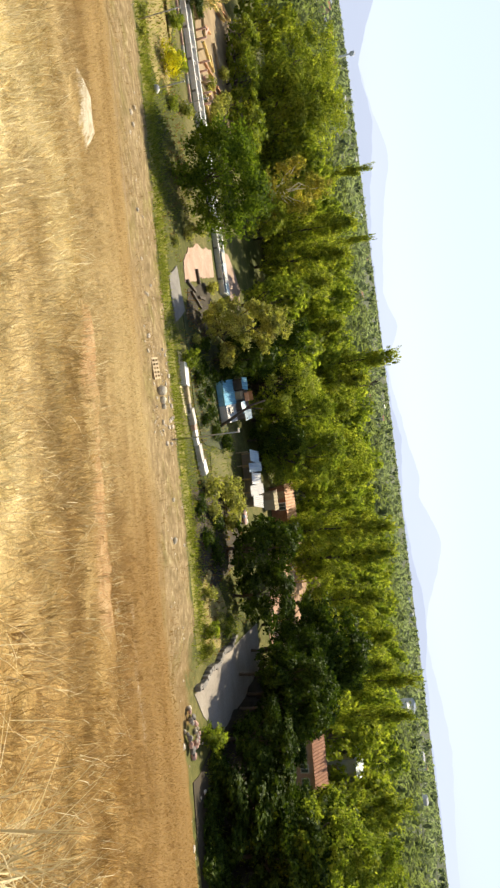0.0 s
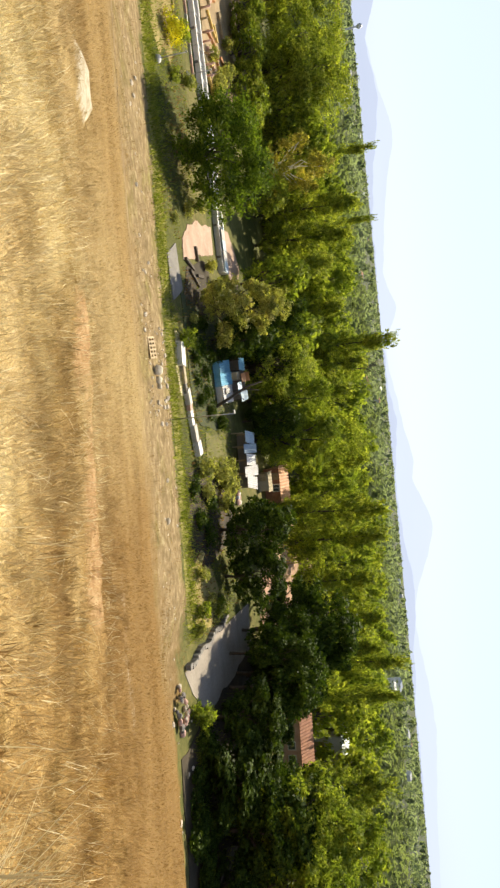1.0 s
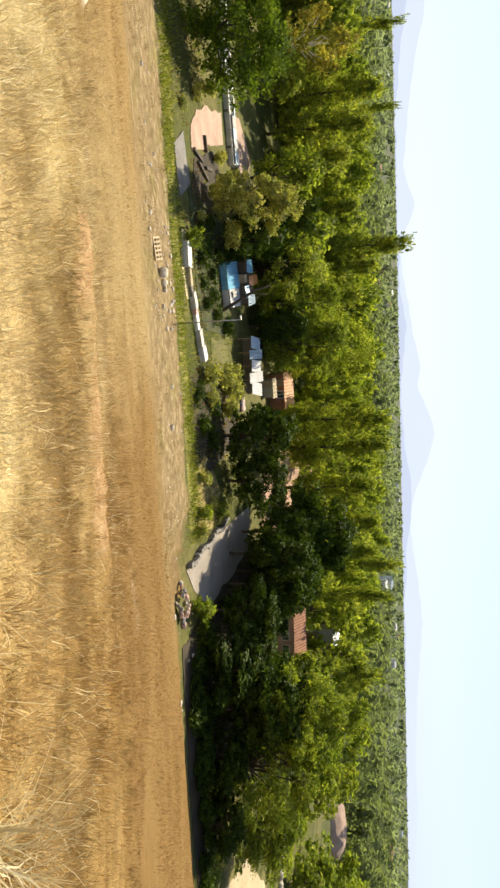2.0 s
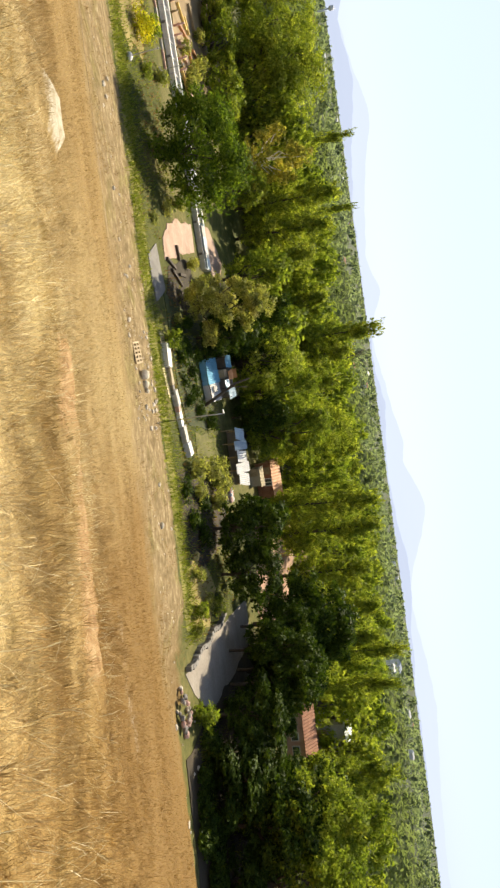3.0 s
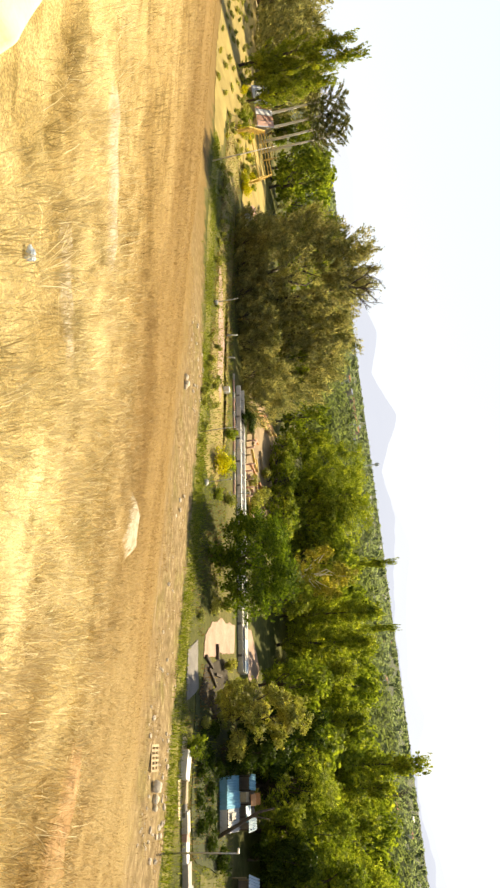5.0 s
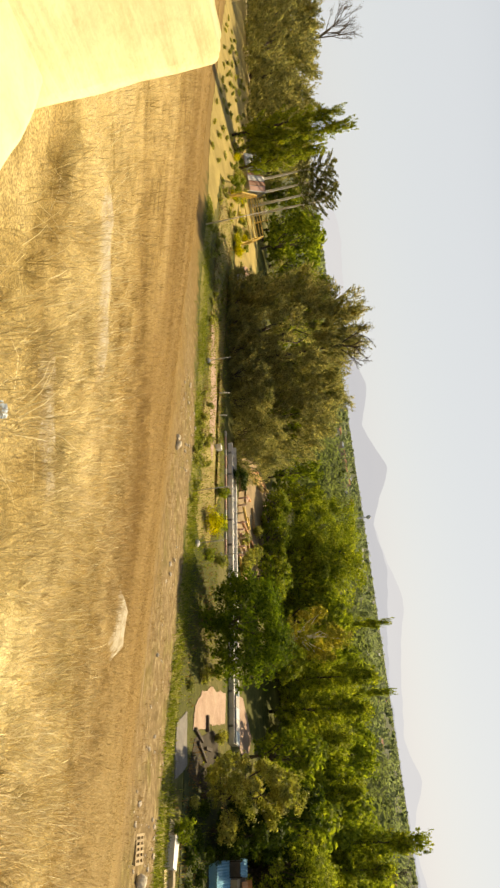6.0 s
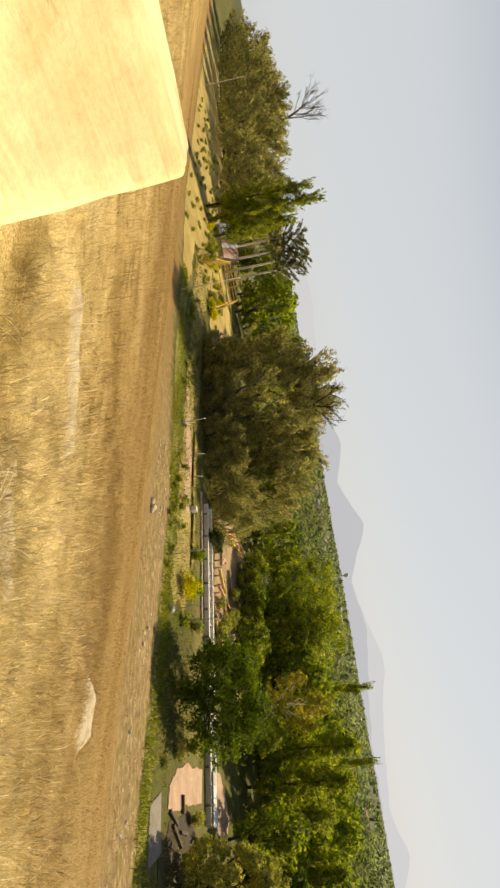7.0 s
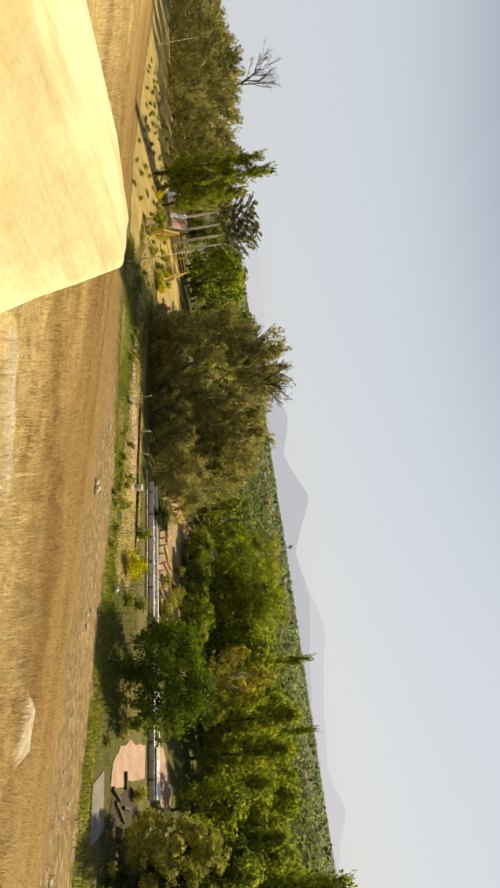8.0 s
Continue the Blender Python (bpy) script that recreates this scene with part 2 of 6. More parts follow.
M_BEDDED = layered_stone()
# earth and lawn in near-black colours: tree shade is painted into them
M_SHADED_EARTH = surface("earth_with_painted_shade", (0.030, 0.022, 0.010), (0.080, 0.058, 0.028), 0.5, 7.0, 0.95, 0.5, world_space=True)
M_SHADED_LAWN = surface("lawn_with_painted_shade", (0.022, 0.032, 0.006), (0.065, 0.075, 0.014), 0.6, 8.0, 0.95, 0.5, world_space=True)
M_LIMESTONE = surface("sunlit_limestone", (0.62, 0.54, 0.38), (0.86, 0.80, 0.64), 1.6, 14.0, 0.85, 0.5, dist=0.03)
M_CONCRETE = surface("pale_concrete", (0.48, 0.45, 0.40), (0.70, 0.67, 0.61), 0.7, 9.0, 0.85, 0.3)
M_GREY_CONCRETE = surface("grey_concrete", (0.17, 0.155, 0.135), (0.30, 0.28, 0.25), 0.7, 9.0, 0.85, 0.3)
M_STONE = surface("field_stone", (0.46, 0.39, 0.29), (0.74, 0.66, 0.53), 2.5, 20.0, 0.9, 0.6)
M_WHITE = surface("white_paint", (0.66, 0.65, 0.62), (0.84, 0.83, 0.80), 0.8, 12.0, 0.55, 0.15)
M_BLUE = surface("light_blue_paint", (0.15, 0.44, 0.64), (0.30, 0.62, 0.80), 0.9, 12.0, 0.5, 0.15)
M_PALE_BLUE = surface("pale_blue_sheet", (0.38, 0.52, 0.62), (0.58, 0.68, 0.75), 0.9, 12.0, 0.45, 0.15)
M_ORANGE = surface("orange_board", (0.48, 0.20, 0.07), (0.66, 0.34, 0.14), 1.2, 14.0, 0.7, 0.2)
M_BRICK = surface("terracotta", (0.36, 0.15, 0.08), (0.55, 0.27, 0.15), 1.5, 16.0, 0.85, 0.4)
M_PINK = surface("pink_plaster", (0.55, 0.33, 0.26), (0.70, 0.46, 0.37), 0.8, 12.0, 0.85, 0.2)
M_TAN = surface("tan_plaster", (0.42, 0.35, 0.22), (0.58, 0.49, 0.33), 0.8, 12.0, 0.9, 0.3)
M_RUST = surface("rusty_sheet", (0.34, 0.14, 0.07), (0.52, 0.26, 0.15), 1.0, 10.0, 0.6, 0.2)
M_ZINC = surface("zinc_sheet", (0.50, 0.54, 0.58), (0.72, 0.75, 0.78), 1.0, 10.0, 0.4, 0.15, 0.3)
M_WOOD = surface("weathered_timber", (0.34, 0.25, 0.13), (0.55, 0.42, 0.24), 3.0, 30.0, 0.8, 0.5)
M_YELLOW_WOOD = surface("yellowed_timber", (0.66, 0.44, 0.10), (0.84, 0.62, 0.20), 2.0, 24.0, 0.75, 0.4)
M_POLE = surface("galvanised_pole", (0.45, 0.44, 0.42), (0.62, 0.61, 0.58), 3.0, 20.0, 0.5, 0.2, 0.4)
# near black for openings: the shade inside them is the colour itself
M_DARK = surface("dark_opening", (0.015, 0.014, 0.013), (0.03, 0.028, 0.025), 2.0, 12.0, 0.6, 0.1)
M_BAG = surface("thin_plastic", (0.38, 0.50, 0.62), (0.66, 0.74, 0.82), 14.0, 40.0, 0.35, 0.2)
M_DARK_WATER = surface("still_channel_water", (0.012, 0.02, 0.022), (0.03, 0.045, 0.045), 0.4, 5.0, 0.08, 0.05)
M_GLASS = surface("window_glass", (0.03, 0.04, 0.05), (0.06, 0.08, 0.09), 0.6, 5.0, 0.08, 0.02)
M_PEACH = surface("peach_soil", (0.40, 0.265, 0.19), (0.56, 0.405, 0.31), 0.6, 7.0, 0.95, 0.25, world_space=True)
M_VERGE = surface("yellow_green_verge", (0.156, 0.153, 0.026), (0.374, 0.321, 0.079), 0.7, 9.0, 0.95, 0.8, world_space=True)
M_DRY_LAWN = surface("dry_olive_lawn", (0.208, 0.168, 0.045), (0.478, 0.383, 0.131), 0.22, 5.0, 0.95, 0.6, world_space=True)
M_TAN_FIELD = surface("tan_field_soil", (0.312, 0.240, 0.064), (0.551, 0.428, 0.139), 0.16, 3.0, 0.95, 0.6, world_space=True)
M_TERRACE = surface("tan_terrace_soil", (0.26, 0.18, 0.09), (0.46, 0.34, 0.19), 0.35, 5.0, 0.95, 0.6, world_space=True)
M_OLIVE_LAWN = surface("olive_lawn", (0.088, 0.094, 0.018), (0.198, 0.178, 0.041), 0.5, 8.0, 0.95, 0.6, world_space=True)
M_RED_SOIL = surface("reddish_soil", (0.30, 0.17, 0.10), (0.48, 0.31, 0.20), 0.35, 5.0, 0.95, 0.6, world_space=True)
M_SAND = surface("pale_sand", (0.52, 0.41, 0.23), (0.70, 0.58, 0.36), 0.25, 4.0, 0.95, 0.4, world_space=True)
M_ROAD = surface("road_concrete", (0.25, 0.215, 0.17), (0.36, 0.315, 0.26), 0.35, 5.0, 0.9, 0.3, world_space=True)


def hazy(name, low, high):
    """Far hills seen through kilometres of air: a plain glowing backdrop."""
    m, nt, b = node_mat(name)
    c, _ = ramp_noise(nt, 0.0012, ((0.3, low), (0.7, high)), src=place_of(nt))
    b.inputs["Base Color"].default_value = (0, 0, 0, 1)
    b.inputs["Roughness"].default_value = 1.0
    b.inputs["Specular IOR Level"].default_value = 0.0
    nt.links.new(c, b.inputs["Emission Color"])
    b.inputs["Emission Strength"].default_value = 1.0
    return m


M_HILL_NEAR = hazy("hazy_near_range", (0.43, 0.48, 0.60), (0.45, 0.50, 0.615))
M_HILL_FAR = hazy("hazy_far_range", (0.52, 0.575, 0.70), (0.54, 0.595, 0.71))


def ground_mat():
    """One sheet: straw-covered slope, green and tan valley floor, by height and by patches."""
    m, nt, b = node_mat("open_ground")
    pos = place_of(nt)
    sep = nt.nodes.new("ShaderNodeSeparateXYZ")
    nt.links.new(pos, sep.inputs[0])
    slope, _ = ramp_noise(nt, 0.55, ((0.30, (0.375, 0.300, 0.145)), (0.5, (0.45, 0.37, 0.19)), (0.72, (0.53, 0.45, 0.245))), src=pos, warp=0.6)
    fine, h = ramp_noise(nt, 14.0, ((0.25, (0.66, 0.64, 0.6)), (0.75, (1.22, 1.2, 1.15))), detail=8.0, src=pos)
    stems, _ = ramp_noise(nt, 55.0, ((0.38, (0.60, 0.56, 0.50)), (0.5, (1.0, 0.99, 0.97)), (0.62, (1.5, 1.48, 1.42))), detail=3.0, src=pos)
    clods, _ = ramp_noise(nt, 3.2, ((0.34, (0.66, 0.60, 0.52)), (0.5, (1.0, 1.0, 1.0)), (0.66, (1.18, 1.18, 1.16))), detail=6.0, src=pos, warp=0.6)
    slope = mix(nt, 0.30, mix(nt, 0.9, mix(nt, 0.5, slope, fine, "MULTIPLY"), stems, "MULTIPLY"), clods, "MULTIPLY")
    even = nt.nodes.new("ShaderNodeMapRange")   # the stand of grass closes over the soil down the slope
    even.inputs[1].default_value, even.inputs[2].default_value = 6.0, 13.0
    even.inputs[3].default_value, even.inputs[4].default_value = 0.0, 0.72
    nt.links.new(sep.outputs["Y"], even.inputs[0])
    slope = mix(nt, even.outputs[0], slope, (0.43, 0.355, 0.185))
    slope = golden(nt, slope, pos)
    west, east = nt.nodes.new("ShaderNodeMapRange"), nt.nodes.new("ShaderNodeMapRange")
    west.inputs[1].default_value, west.inputs[2].default_value = -76.0, -48.0
    east.inputs[1].default_value, east.inputs[2].default_value = 21.0, 11.0
    nt.links.new(sep.outputs["X"], west.inputs[0])
    nt.links.new(sep.outputs["X"], east.inputs[0])
    wide = nt.nodes.new("ShaderNodeMath")
    wide.operation = "MULTIPLY"
    nt.links.new(west.outputs[0], wide.inputs[0])
    nt.links.new(east.outputs[0], wide.inputs[1])
    bench = nt.nodes.new("ShaderNodeMapRange")
    bench.inputs[1].default_value, bench.inputs[2].default_value = 34.8, 39.0
    stony, _ = ramp_noise(nt, 1.5, ((0.3, (0.14, 0.096, 0.044)), (0.46, (0.215, 0.152, 0.072)), (0.58, (0.29, 0.212, 0.108)), (0.74, (0.46, 0.37, 0.23))), src=pos, detail=9.0)
    weedy, _ = ramp_noise(nt, 0.4, ((0.50, (1.0, 1.0, 1.0)), (0.70, (0.80, 0.88, 0.58))), src=pos, detail=5.0)
    stony = mix(nt, 1.0, stony, weedy, "MULTIPLY")
    meadow, _ = ramp_noise(nt, 0.11, ((0.25, (0.055, 0.070, 0.016)), (0.5, (0.12, 0.122, 0.034)), (0.75, (0.27, 0.22, 0.095))), src=pos, warp=0.8)
    speck, _ = ramp_noise(nt, 1.8, ((0.3, (0.60, 0.64, 0.55)), (0.7, (1.2, 1.15, 1.1))), src=pos)
    meadow = mix(nt, 0.9, meadow, speck, "MULTIPLY")
    wob = nt.nodes.new("ShaderNodeTexNoise")
    wob.inputs["Scale"].default_value = 0.5
    nt.links.new(pos, wob.inputs["Vector"])
    add = nt.nodes.new("ShaderNodeMath")
    add.operation = "MULTIPLY_ADD"
    add.inputs[1].default_value = 5.0
    nt.links.new(wob.outputs["Fac"], add.inputs[0])
    nt.links.new(sep.outputs["Y"], add.inputs[2])
    nearer = nt.nodes.new("ShaderNodeMath")   # without the bench the valley floor begins sooner
    nearer.operation = "MULTIPLY_ADD"
    nearer.inputs[1].default_value = -4.6
    nt.links.new(wide.outputs[0], nearer.inputs[0])
    nt.links.new(add.outputs[0], nearer.inputs[2])
    edge = nt.nodes.new("ShaderNodeMapRange")
    edge.inputs[1].default_value, edge.inputs[2].default_value = 42.0, 43.2
    nt.links.new(nearer.outputs[0], edge.inputs[0])
    far = nt.nodes.new("ShaderNodeMapRange")
    far.inputs[1].default_value, far.inputs[2].default_value = 96.0, 150.0
    nt.links.new(sep.outputs["Y"], far.inputs[0])
    plain, _ = ramp_noise(nt, 0.012, ((0.3, (0.060, 0.073, 0.036)), (0.55, (0.078, 0.090, 0.044)), (0.75, (0.155, 0.148, 0.08))), src=pos, warp=0.5)
    c = mix(nt, far.outputs[0], meadow, plain)
    nt.links.new(add.outputs[0], bench.inputs[0])
    some = nt.nodes.new("ShaderNodeMath")
    some.operation = "MULTIPLY"
    nt.links.new(bench.outputs[0], some.inputs[0])
    nt.links.new(wide.outputs[0], some.inputs[1])
    slope = mix(nt, some.outputs[0], slope, stony)
    for worn, soil in (("worn_pale", ((0.3, (0.30, 0.24, 0.14)), (0.5, (0.43, 0.37, 0.26)), (0.7, (0.54, 0.49, 0.38)))),
                       ("worn_orange", ((0.3, (0.19, 0.105, 0.045)), (0.5, (0.33, 0.20, 0.085)), (0.7, (0.44, 0.30, 0.15))))):
        at = nt.nodes.new("ShaderNodeAttribute")
        at.attribute_name = worn
        earth, n2 = ramp_noise(nt, 5.0, soil, detail=9.0, src=pos, warp=0.4)
        ragged = nt.nodes.new("ShaderNodeMath")
        ragged.operation = "MULTIPLY_ADD"
        ragged.inputs[1].default_value = 0.9
        nt.links.new(n2, ragged.inputs[0])
        nt.links.new(at.outputs["Fac"], ragged.inputs[2])
        cut = nt.nodes.new("ShaderNodeMapRange")
        cut.inputs[1].default_value, cut.inputs[2].default_value = 0.68, 1.0
        nt.links.new(ragged.outputs[0], cut.inputs[0])
        slope = mix(nt, cut.outputs[0], slope, earth)
    c = mix(nt, edge.outputs[0], slope, c)
    nt.links.new(c, b.inputs["Base Color"])
    b.inputs["Roughness"].default_value = 0.95
    b.inputs["Specular IOR Level"].default_value = 0.15
    bump(nt, b, h, 0.8, 0.05)
    return m


M_GROUND = ground_mat()

# ---- mesh helpers ----
def fast_mesh(name, verts, faces, material, smooth=False):
    """A mesh from arrays: verts (n, 3) and faces (m, k)."""
    verts, faces = np.asarray(verts, np.float32), np.asarray(faces, np.int32)
    me = bpy.data.meshes.new(name)
    k = faces.shape[1]
    me.vertices.add(len(verts))
    me.vertices.foreach_set("co", verts.ravel())
    me.loops.add(faces.size)
    me.loops.foreach_set("vertex_index", faces.ravel())
    me.polygons.add(len(faces))
    me.polygons.foreach_set("loop_start", np.arange(0, faces.size, k, dtype=np.int32))
    if smooth:
        me.polygons.foreach_set("use_smooth", np.ones(len(faces), bool))
    me.update(calc_edges=True)
    me.materials.append(material)
    return me


def thing(name, label, category, group="", at=(0, 0, 0), rz=0.0, kind=""):
    ob = new(name)
    ob.empty_display_size = 0.3
    ob.matrix_basis = pose(*at, 0, 0, rz)
    return tagged(ob, label, category, group, kind)


def part(name, bm, material, parent, label=""):
    """Links a bmesh (or a finished mesh) as one part under a thing or part."""
    if isinstance(bm, bmesh.types.BMesh):
        me = bpy.data.meshes.new(name)
        bm.to_mesh(me)
        bm.free()
        me.materials.append(material)
    else:
        me = bm
    ob = new(name, me)
    ob.parent = parent
    return tagged(ob, label)


def solo(name, bm, material, label, category, group="", at=(0, 0, 0), rz=0.0, kind=""):
    """A thing of one mesh."""
    ob = part(name, bm, material, None)
    ob.matrix_basis = pose(*at, 0, 0, rz)
    return tagged(ob, label, category, group, kind)


def box(size, at=(0, 0, 0), bevel=0.0, turn=0.0, bm=None, jitter=0.0, seed=0, tilt=0.0):
    """A bevelled box resting with its base centre at 'at'."""
    own = bmesh.new()
    bmesh.ops.create_cube(own, size=1.0)
    for v in own.verts:
        v.co = Vector((v.co.x * size[0], v.co.y * size[1], (v.co.z + 0.5) * size[2]))
    if bevel:
        bmesh.ops.bevel(own, geom=own.edges[:], offset=bevel, segments=2, affect="EDGES", profile=0.6)
    if jitter:
        rnd = random.Random(seed)
        for v in own.verts:
            v.co += Vector([rnd.uniform(-jitter, jitter) for _ in range(3)])
    bmesh.ops.transform(own, matrix=pose(*at, tilt, 0, turn), verts=own.verts)
    return own if bm is None else join(bm, own)


def join(bm, other):
    me = bpy.data.meshes.new("tmp")
    other.to_mesh(me)
    other.free()
    bm.from_mesh(me)
    bpy.data.meshes.remove(me)
    return bm


def tube_arrays(points, radii, sides=7):
    pts = [Vector(p) for p in points]
    vs, fs = [], []
    for i, p in enumerate(pts):
        d = (pts[min(i + 1, len(pts) - 1)] - pts[max(i - 1, 0)]).normalized()
        a = d.orthogonal().normalized() if i == 0 else (a - d * a.dot(d)).normalized()
        b = d.cross(a)
        for k in range(sides):
            w = 2 * math.pi * k / sides
            vs.append(p + radii[i] * (math.cos(w) * a + math.sin(w) * b))
    for i in range(len(pts) - 1):
        for k in range(sides):
            n = (k + 1) % sides
            fs.append((i * sides + k, i * sides + n, (i + 1) * sides + n, (i + 1) * sides + k))
    return vs, fs


def tubes(name, runs, material, sides=7, caps=True):
    """One mesh of several tapered tubes; runs are (points, radii)."""
    vs, fs = [], []
    for pts, rad in runs:
        v, f = tube_arrays(pts, rad, sides)
        o = len(vs)
        vs += v
        fs += [tuple(i + o for i in q) for q in f]
        if caps:
            fs += [tuple(range(o + sides - 1, o - 1, -1)), tuple(range(o + len(v) - sides, o + len(v)))]
    me = bpy.data.meshes.new(name)
    me.from_pydata([tuple(v) for v in vs], [], fs)
    me.polygons.foreach_set("use_smooth", [len(f.vertices) == 4 for f in me.polygons])
    me.materials.append(material)
    return me


def smooth01(a, b, x):
    t = np.clip((x - a) / (b - a), 0, 1)
    return t * t * (3 - 2 * t)


def wave(x, y, s, seed):
    """Cheap smooth noise over the plan from a few sines."""
    rs = np.random.RandomState(seed)
    out = 0
    for k in range(6):
        a, f, p = rs.uniform(0, 6.28), s * rs.uniform(0.6, 1.9), rs.uniform(0, 6.28)
        out = out + np.sin((x * np.cos(a) + y * np.sin(a)) * f + p)
    return out / 6


def bank_y(x):
    return 9.15 - 0.18 * np.clip(x, -3.2, 3.0) + 0.18 * np.sin(x * 1.3) + 0.12 * np.sin(x * 3.7 + 1) + 0.07 * np.sin(x * 9.1)


# small worn ledges across the dry slope: crest from (x, y) to (x, y), height, depth of the tread, how bare it is
LEDGES = ((-7.95, 2.75, -7.2, 4.6, 0.10, 0.6, 0.66), (-5.35, 2.75, -4.75, 4.0, 0.08, 0.6, 0.50), (-7.75, 11.5, -6.7, 11.65, 0.30, 1.6, 0.85))


TRACK = (2.8, 12.9, 7.4, 13.55)


def ledge_field(x, y):
    """Rise of the ledges, and how far their treads are worn bare."""
    rise, worn = 0.0, 0.0
    for x0, y0, x1, y1, h, deep, bare in LEDGES:
        dx, dy = x1 - x0, y1 - y0
        ln = math.hypot(dx, dy)
        t = ((x - x0) * dx + (y - y0) * dy) / (ln * ln)
        s = ((x - x0) * dy - (y - y0) * dx) / ln + 0.06 * wave(x, y, 2.6, 88)
        along = smooth01(-0.12, 0.08, t) * smooth01(1.12, 0.92, t)
        up = np.where(s > 0, np.exp(-np.maximum(s, 0) / (1.3 * deep)), smooth01(-0.22, 0.0, s))
        rise = rise + along * h * up
        worn = np.maximum(worn, bare * along * np.where(s > -0.02, smooth01(deep * 1.25, deep * 0.35, s), 0.0))
    t = np.clip((x - TRACK[0]) / (TRACK[2] - TRACK[0]), 0, 1)   # a dusty track slants down the slope
    off = np.abs(y - (TRACK[1] + (TRACK[3] - TRACK[1]) * t + 0.2 * np.sin(t * 9))) / (0.8 + 0.3 * wave(x, 0 * x, 1.3, 90) + 0.25 * wave(x, y, 3.1, 91))
    worn = np.maximum(worn, 0.25 * np.exp(-off ** 2) * smooth01(-0.6, 0.6, x - TRACK[0]) * smooth01(0.6, -0.6, x - TRACK[2]))
    return rise, worn


def scar_field(x, y):
    """Where the lip of the scarp is eroded to bare orange earth."""
    e = (y - bank_y(x)) / (0.85 + 0.35 * wave(x, 0 * x, 2.2, 66))
    return smooth01(-2.6, -1.9, x) * smooth01(3.6, 2.4, x) * np.exp(-np.abs(e + 0.4) ** 2) * np.clip(0.75 + 0.6 * wave(x, y, 1.7, 67), 0, 1)


def soft_max(a, b, k):
    d = np.clip(0.5 + 0.5 * (a - b) / k, 0, 1)
    return b + (a - b) * d + k * d * (1 - d)


def gz(x, y):
    """Height of the ground."""
    x, y = np.asarray(x, float), np.asarray(y, float)
    wide = smooth01(22, 10, x) * smooth01(-80, -45, x)   # the bench runs out on both sides
    fall = 0.382 + 0.012 * wide + 0.058 * np.clip((-18 - x) / 110, 0, 1)
    hill = 15.6 - fall * y
    hill = np.where(y < -20, 15.6 + 20 * fall + 6 * (1 - np.exp((y + 20) / 25)), hill)
    bench = 2.25 - 0.20 * (y - 34.0) - 4.0 * (1 - wide) + 0.10 * wave(x, 0 * y, 0.22, 7)
    z = soft_max(soft_max(hill, bench, 0.25), 0 * y, 0.3)
    near = np.exp(-((y - 3) / 9) ** 2)
    z = z + near * (0.09 * wave(x, y, 0.55, 3) + 0.022 * wave(x, y, 2.1, 5)) + ledge_field(x, y)[0]
    # a small eroded scarp across the slope
    along = smooth01(-3.2, -1.6, x) * smooth01(6.0, 3.5, x)
    e = y - bank_y(x)
    z = z + along * 0.11 * (1 + 0.8 * wave(x, y, 2.8, 12)) * np.where(e < 0, np.exp(np.minimum(e, 0) / 0.9), smooth01(0.22, 0.0, e))
    # stony lower bench and a faint track along the foot
    z = z + 0.20 * np.exp(-((y - 39.5) / 3.0) ** 2) * (wave(x, y, 0.8, 8) + 0.7 * wave(x, y, 2.2, 9)) * wide
    return z


def gzf(x, y):
    return float(gz(x, y))


def patch(name, outline, material, label, category, lift=0.06, step=0.3, wobble=0.35, seed=1, kind="structure"):
    """A sheet of ground cover inside a closed outline, following the ground, with an uneven edge and real thickness."""
    rs = random.Random(seed)
    ring = []
    n = len(outline)
    for i in range(n):
        a, b = Vector(outline[i]), Vector(outline[(i + 1) % n])
        m = max(1, int((b - a).length / step))
        for k in range(m):
            p = a.lerp(b, k / m)
            ring.append((p.x, p.y))
    ring = [(x + wobble * (float(wave(x, y, 1.3, seed)) + 0.25 * float(wave(x, y, 5.2, seed + 9)) + 0.12 * rs.uniform(-1, 1)), y + wobble * (float(wave(x, y, 1.3, seed + 50)) + 0.25 * float(wave(x, y, 5.2, seed + 59)) + 0.12 * rs.uniform(-1, 1))) for x, y in ring]
    bm = bmesh.new()
    vs = [bm.verts.new((x, y, gzf(x, y) + lift)) for x, y in ring]
    f = bm.faces.new(vs)
    if f.normal.z < 0:
        f.normal_flip()
    f.normal_update()
    if f.normal.z < 0:
        bmesh.ops.reverse_faces(bm, faces=[f])
    low = [bm.verts.new((v.co.x, v.co.y, v.co.z - lift - 0.08)) for v in vs]
    for i in range(len(vs)):
        j = (i + 1) % len(vs)
        bm.faces.new((vs[i], low[i], low[j], vs[j]))
    bmesh.ops.recalc_face_normals(bm, faces=bm.faces[:])
    return solo(name, bm, material, label, category, kind=kind)


def ribbon(name, xs, y0, y1, material, label, category, lift=0.025, rows=4, kind="structure"):
    """A strip of ground cover along x, between two edges, following the ground."""
    v = np.concatenate([np.stack([xs, y0 + (y1 - y0) * k / rows, gz(xs, y0 + (y1 - y0) * k / rows) + (lift if 0 < k < rows else -0.02)], 1) for k in range(rows + 1)])
    n = len(xs)
    i = (np.arange(rows)[:, None] * n + np.arange(n - 1)[None]).ravel()
    return tagged(new(name, fast_mesh(name, v, np.stack([i, i + 1, i + n + 1, i + n], 1), material, True)), label, category, kind=kind)


